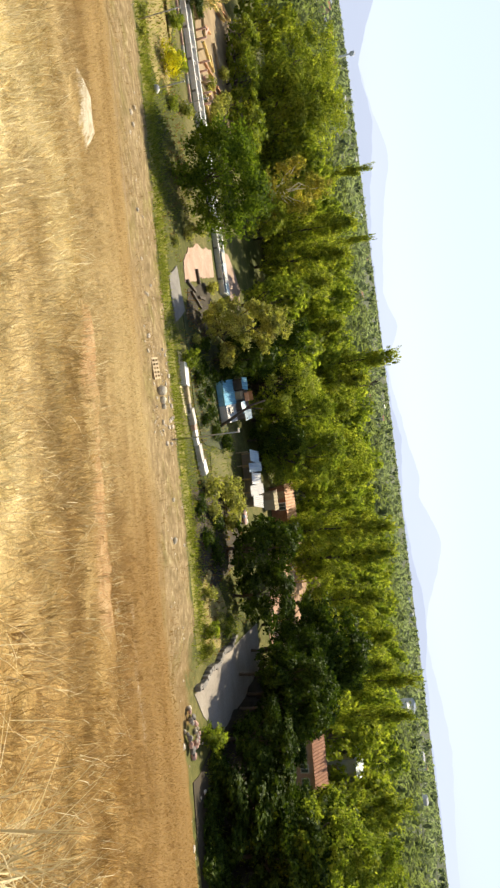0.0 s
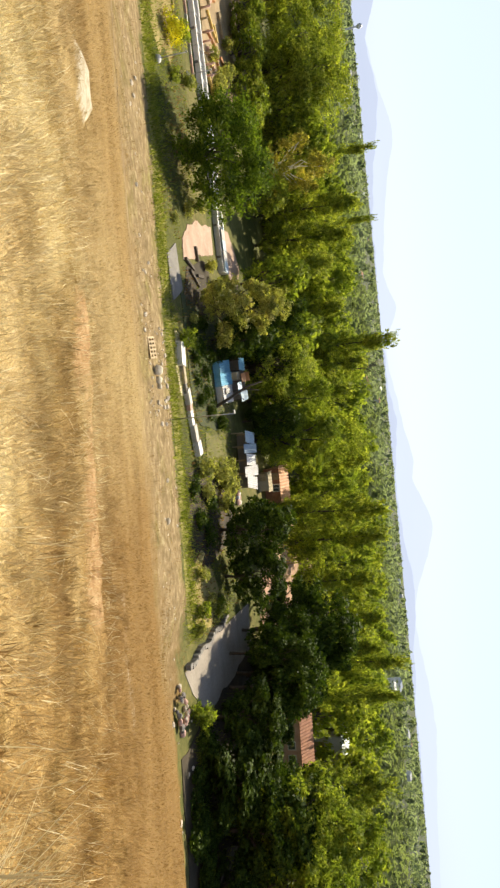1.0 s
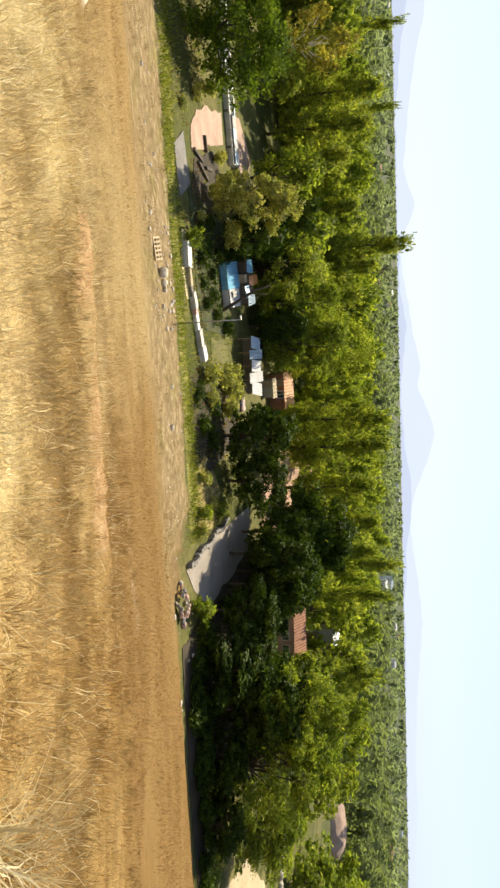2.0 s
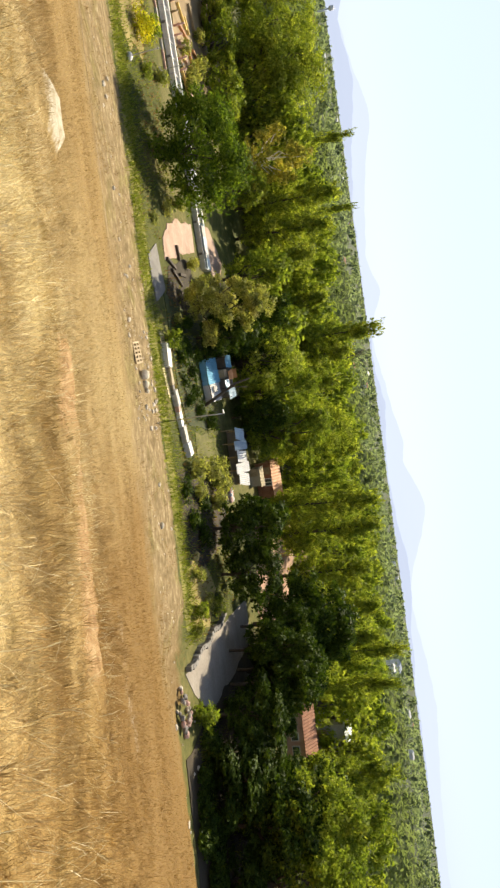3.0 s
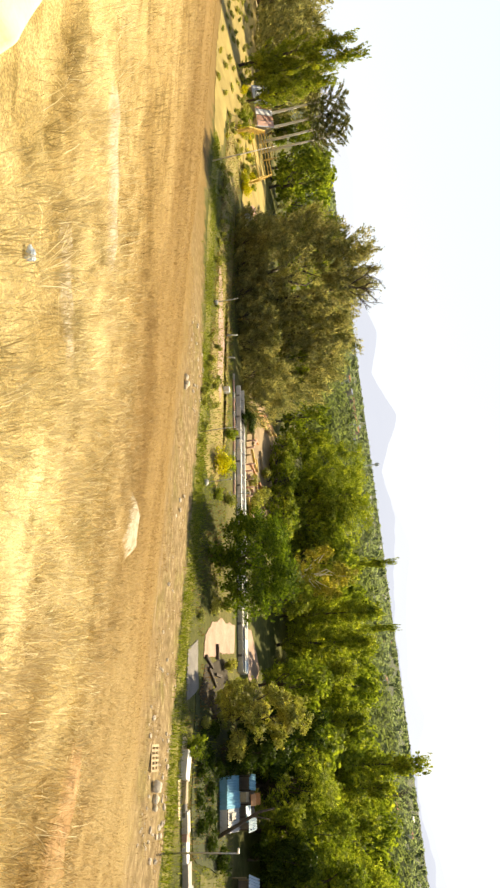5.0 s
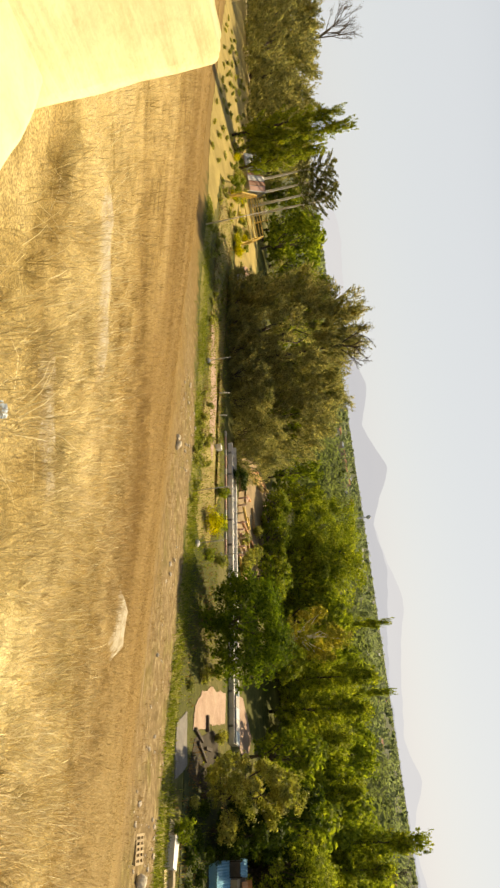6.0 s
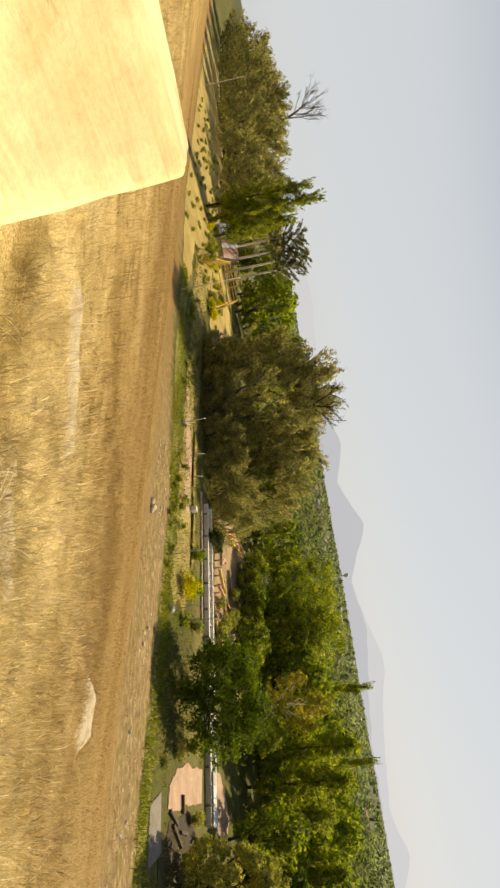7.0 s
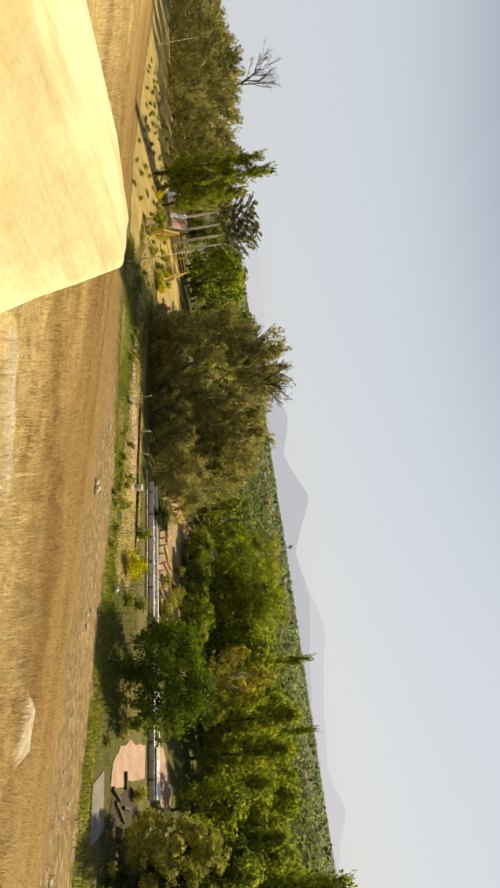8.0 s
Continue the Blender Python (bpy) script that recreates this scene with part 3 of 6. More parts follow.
# ---- foliage helpers ----
def leaf_quads(rs, centres, normals, length, width, along=None):
    """Diamond leaves at the centres, facing the normals; along: preferred direction of their length."""
    n = len(centres)
    nz = normals / (np.linalg.norm(normals, axis=1, keepdims=True) + 1e-9)
    ref = rs.normal(size=(n, 3)) if along is None else along + 0.35 * rs.normal(size=(n, 3))
    t = ref - nz * (ref * nz).sum(1, keepdims=True)
    t /= np.linalg.norm(t, axis=1, keepdims=True) + 1e-9
    b = np.cross(nz, t)
    ln = length * rs.uniform(0.6, 1.4, (n, 1))
    wd = width * rs.uniform(0.6, 1.4, (n, 1))
    fold = nz * ln * 0.12
    v = np.stack([centres - t * ln * 0.5, centres + b * wd * 0.5 + fold, centres + t * ln * 0.5, centres - b * wd * 0.5 + fold], 1)
    return v.reshape(-1, 3), np.arange(4 * n).reshape(-1, 4)


def lobe_leaves(rs, lobes, count, length, width, up=0.35, spray=0.5, axis_follow=0.0, tufts=8, core=0.24):
    """Leaves over ellipsoid lobes (centre, axes as 3x3 rows scaled), gathered in leafy tufts with gaps between."""
    n = len(lobes)
    vol = np.array([np.linalg.norm(np.cross(a[0], a[1])) + np.linalg.norm(np.cross(a[0], a[2])) + np.linalg.norm(np.cross(a[1], a[2])) for _, a in lobes])
    pick = rs.choice(n, size=count, p=vol / vol.sum())
    cs = np.array([c for c, _ in lobes])[pick]
    ax = np.array([a for _, a in lobes])[pick]
    td = rs.normal(size=(n, tufts, 3))
    td /= np.linalg.norm(td, axis=2, keepdims=True)
    tr = td * rs.uniform(0.70, 1.05, (n, tufts, 1))
    lean = 0.55 * rs.normal(size=(n, tufts, 3))
    which = rs.randint(0, tufts, count)
    inner = rs.uniform(size=(count, 1)) < core
    d = rs.normal(size=(count, 3))
    d /= np.linalg.norm(d, axis=1, keepdims=True)
    local = np.where(inner, d * rs.uniform(0.25, 0.8, (count, 1)), tr[pick, which] + rs.normal(size=(count, 3)) * 0.17)
    p = cs + (local[:, :, None] * ax).sum(1)
    out = (local[:, :, None] * ax).sum(1)
    out /= np.linalg.norm(out, axis=1, keepdims=True) + 1e-9
    nrm = out + lean[pick, which] + spray * rs.normal(size=(count, 3)) + np.array([0, 0, up])
    along = ax[:, 2] / (np.linalg.norm(ax[:, 2], axis=1, keepdims=True) + 1e-9) if axis_follow else None
    return leaf_quads(rs, p, nrm, length, width, along)


def axes_along(d, long, thick, rs):
    """Rows of an ellipsoid stretched along d (third row)."""
    d = np.asarray(d, float) / np.linalg.norm(d)
    a = np.cross(d, [0.3, 0.9, 0.2])
    a /= np.linalg.norm(a)
    b = np.cross(d, a)
    return np.array([a * thick * rs.uniform(0.8, 1.2), b * thick * rs.uniform(0.8, 1.2), d * long])


def limb(rs, p, q, r0, r1, sag=0.1, n=5):
    p, q = np.array(p, float), np.array(q, float)
    pts, rad = [], []
    for i in range(n):
        t = i / (n - 1)
        pts.append(tuple(p + (q - p) * t + np.array([rs.normal() * 0.04, rs.normal() * 0.04, math.sin(t * math.pi) * sag]) * np.linalg.norm(q - p)))
        rad.append(r0 + (r1 - r0) * t)
    return pts, rad


def broad_tree(seed, height, radius, leaves, leaf, material, clear=0.15, lobes_n=26, bark=None, flat=1.0, gappy=0.0):
    """A broadleaf tree: forked trunk with limbs, crown of leafy lobes with an uneven outline."""
    rs = np.random.RandomState(seed)
    root = new("tree")
    z0 = height * clear
    ch = height - z0
    lobes, runs = [], []
    r0 = 0.020 * height + 0.04
    fork = np.array([rs.normal() * 0.1, rs.normal() * 0.1, z0 + 0.12 * ch])
    runs.append(limb(rs, (0, 0, -0.3), fork, r0, r0 * 0.75, 0.02))
    lobes_n = int(lobes_n * 1.5)
    for i in range(lobes_n):
        a = rs.uniform(0, 2 * math.pi)
        u = (i + 0.5) / lobes_n
        prof = math.sin(math.pi * (0.10 + 0.83 * u) ** 0.85) ** 0.7
        rad = radius * prof * rs.uniform(0.3, 1.0) ** 0.6 * 0.84
        c = np.array([math.cos(a) * rad, math.sin(a) * rad, z0 + ch * (0.08 + 0.84 * u) + rs.normal() * 0.03 * ch])
        s = radius * rs.uniform(0.20, 0.36) * (1 - gappy * rs.uniform(0, 0.5))
        lobes.append((c, np.diag([s * rs.uniform(0.85, 1.2), s * rs.uniform(0.85, 1.2), s * 0.78 * flat])))
        if i % 3 == 0:
            runs.append(limb(rs, fork + (c - fork) * 0.02, c, r0 * 0.45, r0 * 0.08, 0.08))
    part("trunk", tubes("trunk", runs, bark or M_TRUNK, 6), None, root)
    v, f = lobe_leaves(rs, lobes, leaves, leaf, leaf * 0.62)
    part("crown", fast_mesh("crown", v, f, material), None, root)
    return root


def poplar_tree(seed, height, radius, leaves, leaf, material, base=0.06):
    """A poplar: straight trunk, steep branches, narrow flame-shaped plumes of leaves."""
    rs = np.random.RandomState(seed)
    root = new("tree")
    lean = np.array([rs.normal() * 0.02, rs.normal() * 0.02])
    runs, lobes = [([(0, 0, -0.3), (lean[0] * height * 0.5, lean[1] * height * 0.5, height * 0.5), (lean[0] * height, lean[1] * height, height * 0.97)], [0.018 * height, 0.011 * height, 0.02])], []
    n = 44
    for i in range(n):
        u = base + (0.93 - base) * (i + rs.uniform(0, 1)) / n
        prof = min(1.0, (u - base) * 5 + 0.35) * (1 - u) ** 0.55 + 0.05
        a = i * 2.4 + rs.uniform(-0.5, 0.5)
        reach = radius * prof * rs.uniform(0.45, 1.05)
        start = np.array([lean[0] * u * height, lean[1] * u * height, u * height])
        rise = height * rs.uniform(0.09, 0.17) * (1.15 - 0.5 * u)
        tip = start + np.array([math.cos(a) * reach, math.sin(a) * reach, rise])
        c = start * 0.4 + tip * 0.6
        d = tip - start + np.array([0, 0, rise * 0.8])
        lobes.append((c, axes_along(d, rise * 0.85, radius * rs.uniform(0.75, 1.2) * (0.11 + 0.13 * (1 - u)), rs)))
        if i % 2 == 0:
            runs.append(limb(rs, start, tip, 0.006 * height * (1.1 - u), 0.01, 0.0, 4))
    for u, w in ((0.80, 0.26), (0.87, 0.20), (0.94, 0.13)):
        lobes.append((np.array([lean[0] * height * u, lean[1] * height * u, height * u]), axes_along((0, 0, 1), height * 0.075, radius * w, rs)))
    part("trunk", tubes("trunk", runs, M_TRUNK, 5), None, root)
    v, f = lobe_leaves(rs, lobes, leaves, leaf, leaf * 0.5, 0.2, 0.55, 1.0, 9, 0.2)
    part("crown", fast_mesh("crown", v, f, material), None, root)
    return root


def plume_tree(seed, height, radius, leaves, leaf, material):
    """A tamarisk-like tree, leafy to the ground, of many feathery plumes that rise outward."""
    rs = np.random.RandomState(seed)
    root = new("tree")
    lobes, runs = [], []
    for k in range(5):
        a = k * 1.26 + rs.uniform(-0.4, 0.4)
        q = (math.cos(a) * radius * 0.45, math.sin(a) * radius * 0.40, height * rs.uniform(0.4, 0.6))
        runs.append(limb(rs, (math.cos(a) * 0.3, math.sin(a) * 0.3, -0.3), q, 0.022 * height, 0.02, 0.05))
    n = 230
    for i in range(n):
        u = (i + rs.uniform(0, 1)) / n
        a = rs.uniform(0, 2 * math.pi)
        prof = (0.62 + 0.38 * math.sin(math.pi * min(1, u * 1.15))) * (1 - max(0, u - 0.62) ** 1.5 * 2.6)
        rad = radius * prof * rs.uniform(0.30, 1.0) ** 0.6
        c = np.array([math.cos(a) * rad, math.sin(a) * rad, height * (0.03 + 0.88 * u ** 1.15)])
        d = np.array([math.cos(a) * rs.uniform(0.3, 0.8), math.sin(a) * rs.uniform(0.3, 0.8), rs.uniform(0.5, 1.0)])
        s = height * rs.uniform(0.05, 0.10)
        lobes.append((c, axes_along(d, s * 1.6, s * 0.68, rs)))
    part("trunk", tubes("trunk", runs, M_TRUNK, 6), None, root)
    v, f = lobe_leaves(rs, lobes, leaves, leaf, leaf * 0.26, 0.25, 0.7, 1.0, 7, 0.25)
    part("crown", fast_mesh("crown", v, f, material), None, root)
    return root


def twig_runs(rs, base, direction, length, radius, depth):
    """A bare branch with finer and finer twigs."""
    base, d = np.array(base, float), np.array(direction, float)
    d /= np.linalg.norm(d)
    tip = base + d * length
    out = [([tuple(base), tuple((base + tip) / 2 + rs.normal(size=3) * 0.04 * length), tuple(tip)], [radius, radius * 0.75, radius * 0.45])]
    if depth:
        for k in range(4 if depth > 1 else 5):
            t = rs.uniform(0.35, 1.0)
            nd = d + 0.55 * rs.normal(size=3) + np.array([0, 0, 0.15])
            out += twig_runs(rs, base + (tip - base) * t, nd, length * rs.uniform(0.45, 0.7), radius * 0.5, depth - 1)
    return out


def put(model, label, category, group, x, y, height_scale=1.0, width_scale=1.0, turn=0.0, name="", sink=0.05):
    """A copy of a model tree, standing on the ground."""
    m = Matrix.Translation((x, y, gzf(x, y) - sink)) @ Matrix.Rotation(radians(turn), 4, "Z") @ Matrix.Diagonal((width_scale, width_scale, height_scale, 1))
    ob = copy_thing(model, m)
    if name:
        ob.name = name
    return tagged(ob, label, category, group)


def stone_bm(seed, size, flat=0.6, bm=None, at=(0, 0, 0), rough=0.16):
    """A rounded, faceted stone."""
    own = bmesh.new()
    bmesh.ops.create_icosphere(own, subdivisions=2, radius=0.5)
    rnd = random.Random(seed)
    off = Vector([rnd.uniform(-20, 20) for _ in range(3)])
    sx, sy = rnd.uniform(0.8, 1.3), rnd.uniform(0.7, 1.1)
    for v in own.verts:
        k = 1 + rough * 2 * noise.noise(v.co * 2.2 + off) + rough * noise.noise(v.co * 5 + off)
        v.co = Vector((v.co.x * sx * k, v.co.y * sy * k, v.co.z * flat * k)) * size + Vector(at)
    return own if bm is None else join(bm, own)


def chips(rs, x, y, z, length, width, lean, heading):
    """Short single-piece grass stems, too far off to show their curve."""
    n = len(x)
    hx, hy = np.cos(heading), np.sin(heading)
    base = np.stack([x, y, z], 1)
    side = np.stack([-hy, hx, 0 * hx], 1) * (width * 0.5)[:, None]
    tip = base + np.stack([hx * np.sin(lean), hy * np.sin(lean), np.cos(lean)], 1) * length[:, None]
    v = np.stack([base - side, base + side, tip + side * 0.35, tip - side * 0.35], 1).reshape(-1, 3)
    return v, np.arange(4 * n).reshape(-1, 4)


def blade_strips(rs, x, y, z, length, width, lean, heading, curl=0.35):
    """Grass blades: tapered strips of two quads, leaning along the heading."""
    n = len(x)
    length, lean = np.broadcast_to(length, n), np.broadcast_to(lean, n)
    hx, hy = np.cos(heading), np.sin(heading)
    sx, sy = -hy, hx
    base = np.stack([x, y, z], 1)
    side = np.stack([sx, sy, 0 * sx], 1) * (np.broadcast_to(width, n) * 0.5)[:, None]
    h1 = np.stack([hx * np.sin(lean) * 0.5, hy * np.sin(lean) * 0.5, np.cos(lean) * 0.55], 1) * length[:, None]
    l2 = lean + curl
    h2 = h1 + np.stack([hx * np.sin(l2) * 0.5, hy * np.sin(l2) * 0.5, np.cos(l2) * 0.5], 1) * length[:, None]
    v = np.stack([base - side, base + side, base + h1 + side * 0.75, base + h1 - side * 0.75, base + h2 + side * 0.15, base + h2 - side * 0.15], 1).reshape(-1, 3)
    i = np.arange(n)[:, None] * 6
    f = np.concatenate([i + [0, 1, 2, 3], i + [3, 2, 4, 5]], 1).reshape(-1, 4)
    return v, f

# ---- ground ----
def ground_sheet():
    def lines(fine0, fine1, step, grow, far):
        mid = list(np.arange(fine0, fine1 + 1e-6, step))
        up, d = [fine1], step
        while up[-1] < far:
            d *= grow
            up.append(up[-1] + d)
        dn, d = [fine0], step
        while dn[-1] > -far:
            d *= grow
            dn.append(dn[-1] - d)
        return np.array(dn[:0:-1] + mid + up[1:])
    xs = lines(-10, 8, 0.24, 1.12, 4600)
    ys = np.concatenate([np.arange(-60, -2, 2.0), np.arange(-2, 14, 0.16), np.arange(14, 36, 0.6), np.arange(36, 48, 0.4), np.arange(48, 110, 1.5), 110 * 1.12 ** np.arange(0, 34)])
    X, Y = np.meshgrid(xs, ys)
    Z = gz(X, Y)
    v = np.stack([X.ravel(), Y.ravel(), Z.ravel()], 1)
    nx, ny = len(xs), len(ys)
    i = (np.arange(ny - 1)[:, None] * nx + np.arange(nx - 1)[None]).ravel()
    f = np.stack([i, i + 1, i + nx + 1, i + nx], 1)
    me = fast_mesh("ground", v, f, M_GROUND, True)
    for name, worn in (("worn_pale", ledge_field(X, Y)[1]), ("worn_orange", scar_field(X, Y))):
        me.attributes.new(name, "FLOAT", "POINT").data.foreach_set("value", np.asarray(worn, np.float32).ravel())
    ob = new("ground", me)
    return tagged(ob, "dry straw-covered hillside running down to a green valley floor", "ground", kind="structure")


ground_sheet()


def hill_range(name, peaks, base, dist, material, label, seed):
    """A far skyline: rounded summits (azimuth, height in degrees, width), with a slope in front."""
    az = np.arange(-100, 101, 0.25)
    el = np.full(len(az), base)
    for a, h, w in peaks:
        el = np.maximum(el, base + (h - base) * np.exp(-np.abs((az - a) / w) ** 1.5))
    el = el + 0.22 * wave(az, 0 * az, 0.8, seed) + 0.13 * wave(az, 0 * az, 2.2, seed + 1) + 0.04 * wave(az, 0 * az, 6.0, seed + 2)
    rows = []
    for k, s in enumerate((1.0, 0.97, 0.92, 0.86)):
        r = dist * s
        z = 17 + r * np.tan(np.radians(el)) if k == 0 else (17 + dist * np.tan(np.radians(el))) * (1, 0.62, 0.28, -0.3)[k]
        rows.append(np.stack([np.sin(np.radians(az)) * r, np.cos(np.radians(az)) * r, np.maximum(z, -30) if k < 3 else 0 * z - 30], 1))
    v = np.concatenate(rows)
    n = len(az)
    i = (np.arange(3)[:, None] * n + np.arange(n - 1)[None]).ravel()
    f = np.stack([i, i + n, i + n + 1, i + 1], 1)
    return tagged(new(name, fast_mesh(name, v, f, material, True)), label, "hills", kind="structure")


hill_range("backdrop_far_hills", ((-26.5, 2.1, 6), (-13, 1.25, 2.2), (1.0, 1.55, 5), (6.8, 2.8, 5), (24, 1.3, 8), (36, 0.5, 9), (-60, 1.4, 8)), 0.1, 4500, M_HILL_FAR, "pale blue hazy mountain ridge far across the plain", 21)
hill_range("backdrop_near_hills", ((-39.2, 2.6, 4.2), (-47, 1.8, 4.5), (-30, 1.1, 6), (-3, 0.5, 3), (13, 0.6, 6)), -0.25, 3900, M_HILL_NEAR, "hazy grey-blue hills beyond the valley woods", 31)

# ---- ground cover of the valley ----
patch("pavement_concrete_drive", ((16.3, 43.6), (18.3, 45.0), (20.2, 47.2), (21.2, 49.6), (21.2, 56.0), (20.4, 64.0), (15.9, 64.0), (15.7, 52.0)), M_ROAD, "worn pale concrete drive between the trees", "drive", 0.05, 1.5, 0.12, 3)
patch("ground_peach_yard", ((-17.9, 51.2), (-19.7, 51.5), (-21.8, 53.2), (-23.4, 57.0), (-24.5, 61.1), (-21.5, 61.2), (-20.2, 57.0), (-19.0, 54.6)), M_PEACH, "bare peach-coloured earth yard", "yard", 0.06, 0.2, 0.4, 4)
patch("ground_peach_strip", ((-25.7, 65.4), (-26.7, 68.5), (-23.6, 73.1), (-20.4, 71.0), (-21.4, 65.4)), M_PEACH, "bare peach-coloured earth behind the channel", "yard", 0.06, 0.5, 0.35, 24)
# the olive tree's shade, laid on the ground as a dark sheet
patch("ground_olive_shade", ((-14.1, 50.4), (-17.3, 52.0), (-19.0, 55.0), (-19.8, 58.5), (-17.7, 59.6), (-13.0, 57.0), (-11.6, 50.6)), M_SHADED_EARTH, "brown bare earth, the olive tree shade painted into its dark colour", "ground", 0.05, 0.5, 0.35, 25)
patch("ground_block_apron", ((-10.8, 47.4), (-8.0, 46.9), (-5.3, 47.7), (-5.5, 48.6), (-7.9, 49.2), (-10.5, 49.0)), M_SAND, "pale trampled ground round the white block", "ground", 0.05, 0.5, 0.2, 26)
patch("ground_olive_lawn", ((-2.3, 53.6), (-2.4, 58.6), (0.0, 59.0), (1.0, 57.0), (0.6, 53.4)), M_OLIVE_LAWN, "sunlit olive-green lawn in front of the shelter", "lawn", 0.05, 0.5, 0.3, 27)
patch("ground_tan_field", ((-90.0, 43.6), (-96.0, 40.4), (-120.0, 38.2), (-200.0, 37.4), (-330.0, 38.0), (-330.0, 52.0), (-236.0, 62.0), (-204.0, 68.0), (-150.0, 62.0), (-112.5, 56.5), (-112.3, 45.6), (-100.0, 45.4)), M_TAN_FIELD, "golden tan field planted with young shrubs", "field", 0.05, 1.5, 0.6, 28)
patch("ground_pen_yard", ((-112.6, 57.0), (-150.0, 62.6), (-160.0, 72.0), (-140.0, 78.0), (-116.0, 74.0), (-100.0, 67.0), (-99.0, 58.0)), M_TAN_FIELD, "dry golden ground round the timber pen", "yard", 0.05, 1.5, 0.6, 30)
patch("ground_field_track", ((-330.0, 53.0), (-270.0, 59.6), (-236.0, 63.0), (-204.0, 69.0), (-204.0, 71.0), (-238.0, 65.5), (-272.0, 62.0), (-330.0, 55.5)), M_SAND, "pale track between the field and the dark wood", "track", 0.06, 1.5, 0.3, 29)
patch("pavement_grey_slab", ((-17.1, 47.0), (-18.8, 49.2), (-14.9, 50.3), (-13.3, 47.6)), M_GREY_CONCRETE, "grey concrete slab beside the earth yard", "slab", 0.07, 0.3, 0.22, 5)
patch("ground_sand_field", ((44.0, 41.6), (49.0, 43.0), (53.0, 52.5), (61.0, 51.0), (68.0, 49.0), (69.0, 53.5), (62.0, 62.5), (52.0, 56.0), (48.0, 47.0)), M_SAND, "pale sandy clearing with a worn track", "field", 0.06, 0.5, 0.35, 6)
patch("ground_red_orchard_soil", ((9.5, 73.0), (19.0, 69.0), (24.0, 76.0), (30.0, 92.0), (36.0, 104.0), (30.0, 122.0), (11.0, 116.0)), M_RED_SOIL, "reddish tilled soil under the far trees", "soil", 0.06, 0.5, 0.6, 7)
patch("ground_bare_terrace", ((-68.0, 66.0), (-46.0, 64.0), (-42.0, 70.0), (-48.0, 86.0), (-70.0, 92.0)), M_TERRACE, "dry orange-brown terrace behind the channel", "soil", 0.06, 0.5, 0.6, 8)
patch("ground_tree_path", ((-70.0, 47.4), (-58.0, 49.2), (-50.0, 50.2), (-48.0, 51.8), (-58.0, 52.0), (-69.0, 49.4)), M_PEACH, "sandy footpath along the feathery trees", "path", 0.06, 0.5, 0.2, 9)
patch("ground_dry_lawn", ((-112.0, 47.6), (-80.0, 47.4), (-36.5, 47.6), (-36.0, 52.0), (-46.0, 55.5), (-60.0, 52.8), (-74.0, 50.5), (-112.0, 56.0)), M_DRY_LAWN, "patchy dry olive lawn with bare tan soil", "lawn", 0.04, 0.5, 1.2, 17)
patch("ground_dry_corner", ((8.0, 46.5), (13.5, 45.8), (14.6, 50.5), (12.0, 54.0), (7.5, 50.0)), M_DRY_LAWN, "dry tan patch of trampled grass", "ground", 0.06, 0.5, 0.35, 10)


# dark sheets painting the trees' shade on lawn, lane and grove floor
patch("ground_shaded_lawn", ((-14.5, 49.6), (-6.0, 50.4), (-3.2, 51.6), (-2.6, 57.5), (-5.0, 60.5), (-13.5, 60.0)), M_SHADED_LAWN, "lawn below the blue shed, tree shade painted into its dark colour", "lawn", 0.06, 0.5, 0.3, 13)
patch("ground_dark_lane", ((0.6, 47.2), (8.6, 46.4), (9.6, 51.0), (8.6, 58.0), (4.5, 62.6), (0.6, 62.4), (1.3, 57.0), (0.8, 52.6)), M_SHADED_EARTH, "brown earth lane, tree shade painted into its dark colour", "lane", 0.06, 0.5, 0.25, 14)
patch("ground_dark_grove_floor", ((21.2, 46.0), (21.8, 41.6), (34.0, 41.2), (43.5, 41.6), (43.0, 50.0), (36.0, 54.0), (33.0, 66.0), (20.0, 66.0), (21.0, 56.0)), M_SHADED_EARTH, "leaf-littered grove floor, tree shade painted into its dark colour", "grove floor", 0.06, 0.5, 0.35, 15)


TX = np.arange(-34, -12, 0.25)
VX = np.arange(-92, 14, 0.5)
VO = 3.6 * (1 - smooth01(-80, -45, VX))
ribbon("ground_green_verge", VX, 45.1 - VO + 0.35 * wave(VX, 0 * VX, 0.4, 43), 47.1 - 0.7 * VO + 0.7 * wave(VX, 0 * VX, 0.3, 44), M_VERGE, "yellow-green grassy verge along the foot of the slope", "verge", 0.05)
ribbon("ground_foot_track", TX, 34.5 + 0.25 * wave(TX, 0 * TX, 0.3, 41), 34.55 + 0.25 * wave(TX, 0 * TX, 0.3, 41) + 0.45 * np.maximum(0, 0.3 + wave(TX, 0 * TX, 1.1, 42)), M_TERRACE, "faint pale track along the foot of the slope", "track")

# ---- trees ----
def model(builder, name, label, category, group, x, y, *args, turn=0.0):
    """Builds a tree and stands it in its own place; others are copied from it."""
    ob = builder(*args)
    ob.name = name
    ob.matrix_basis = pose(x, y, gzf(x, y) - 0.05, 0, 0, turn)
    return tagged(ob, label, category, group)


G_POP, G_WOOD, G_TAM, G_SHADE, G_PINE = "poplars in the valley", "broadleaf trees in the valley", "feathery trees along the path", "shade trees round the drive", "pale-trunked pines"

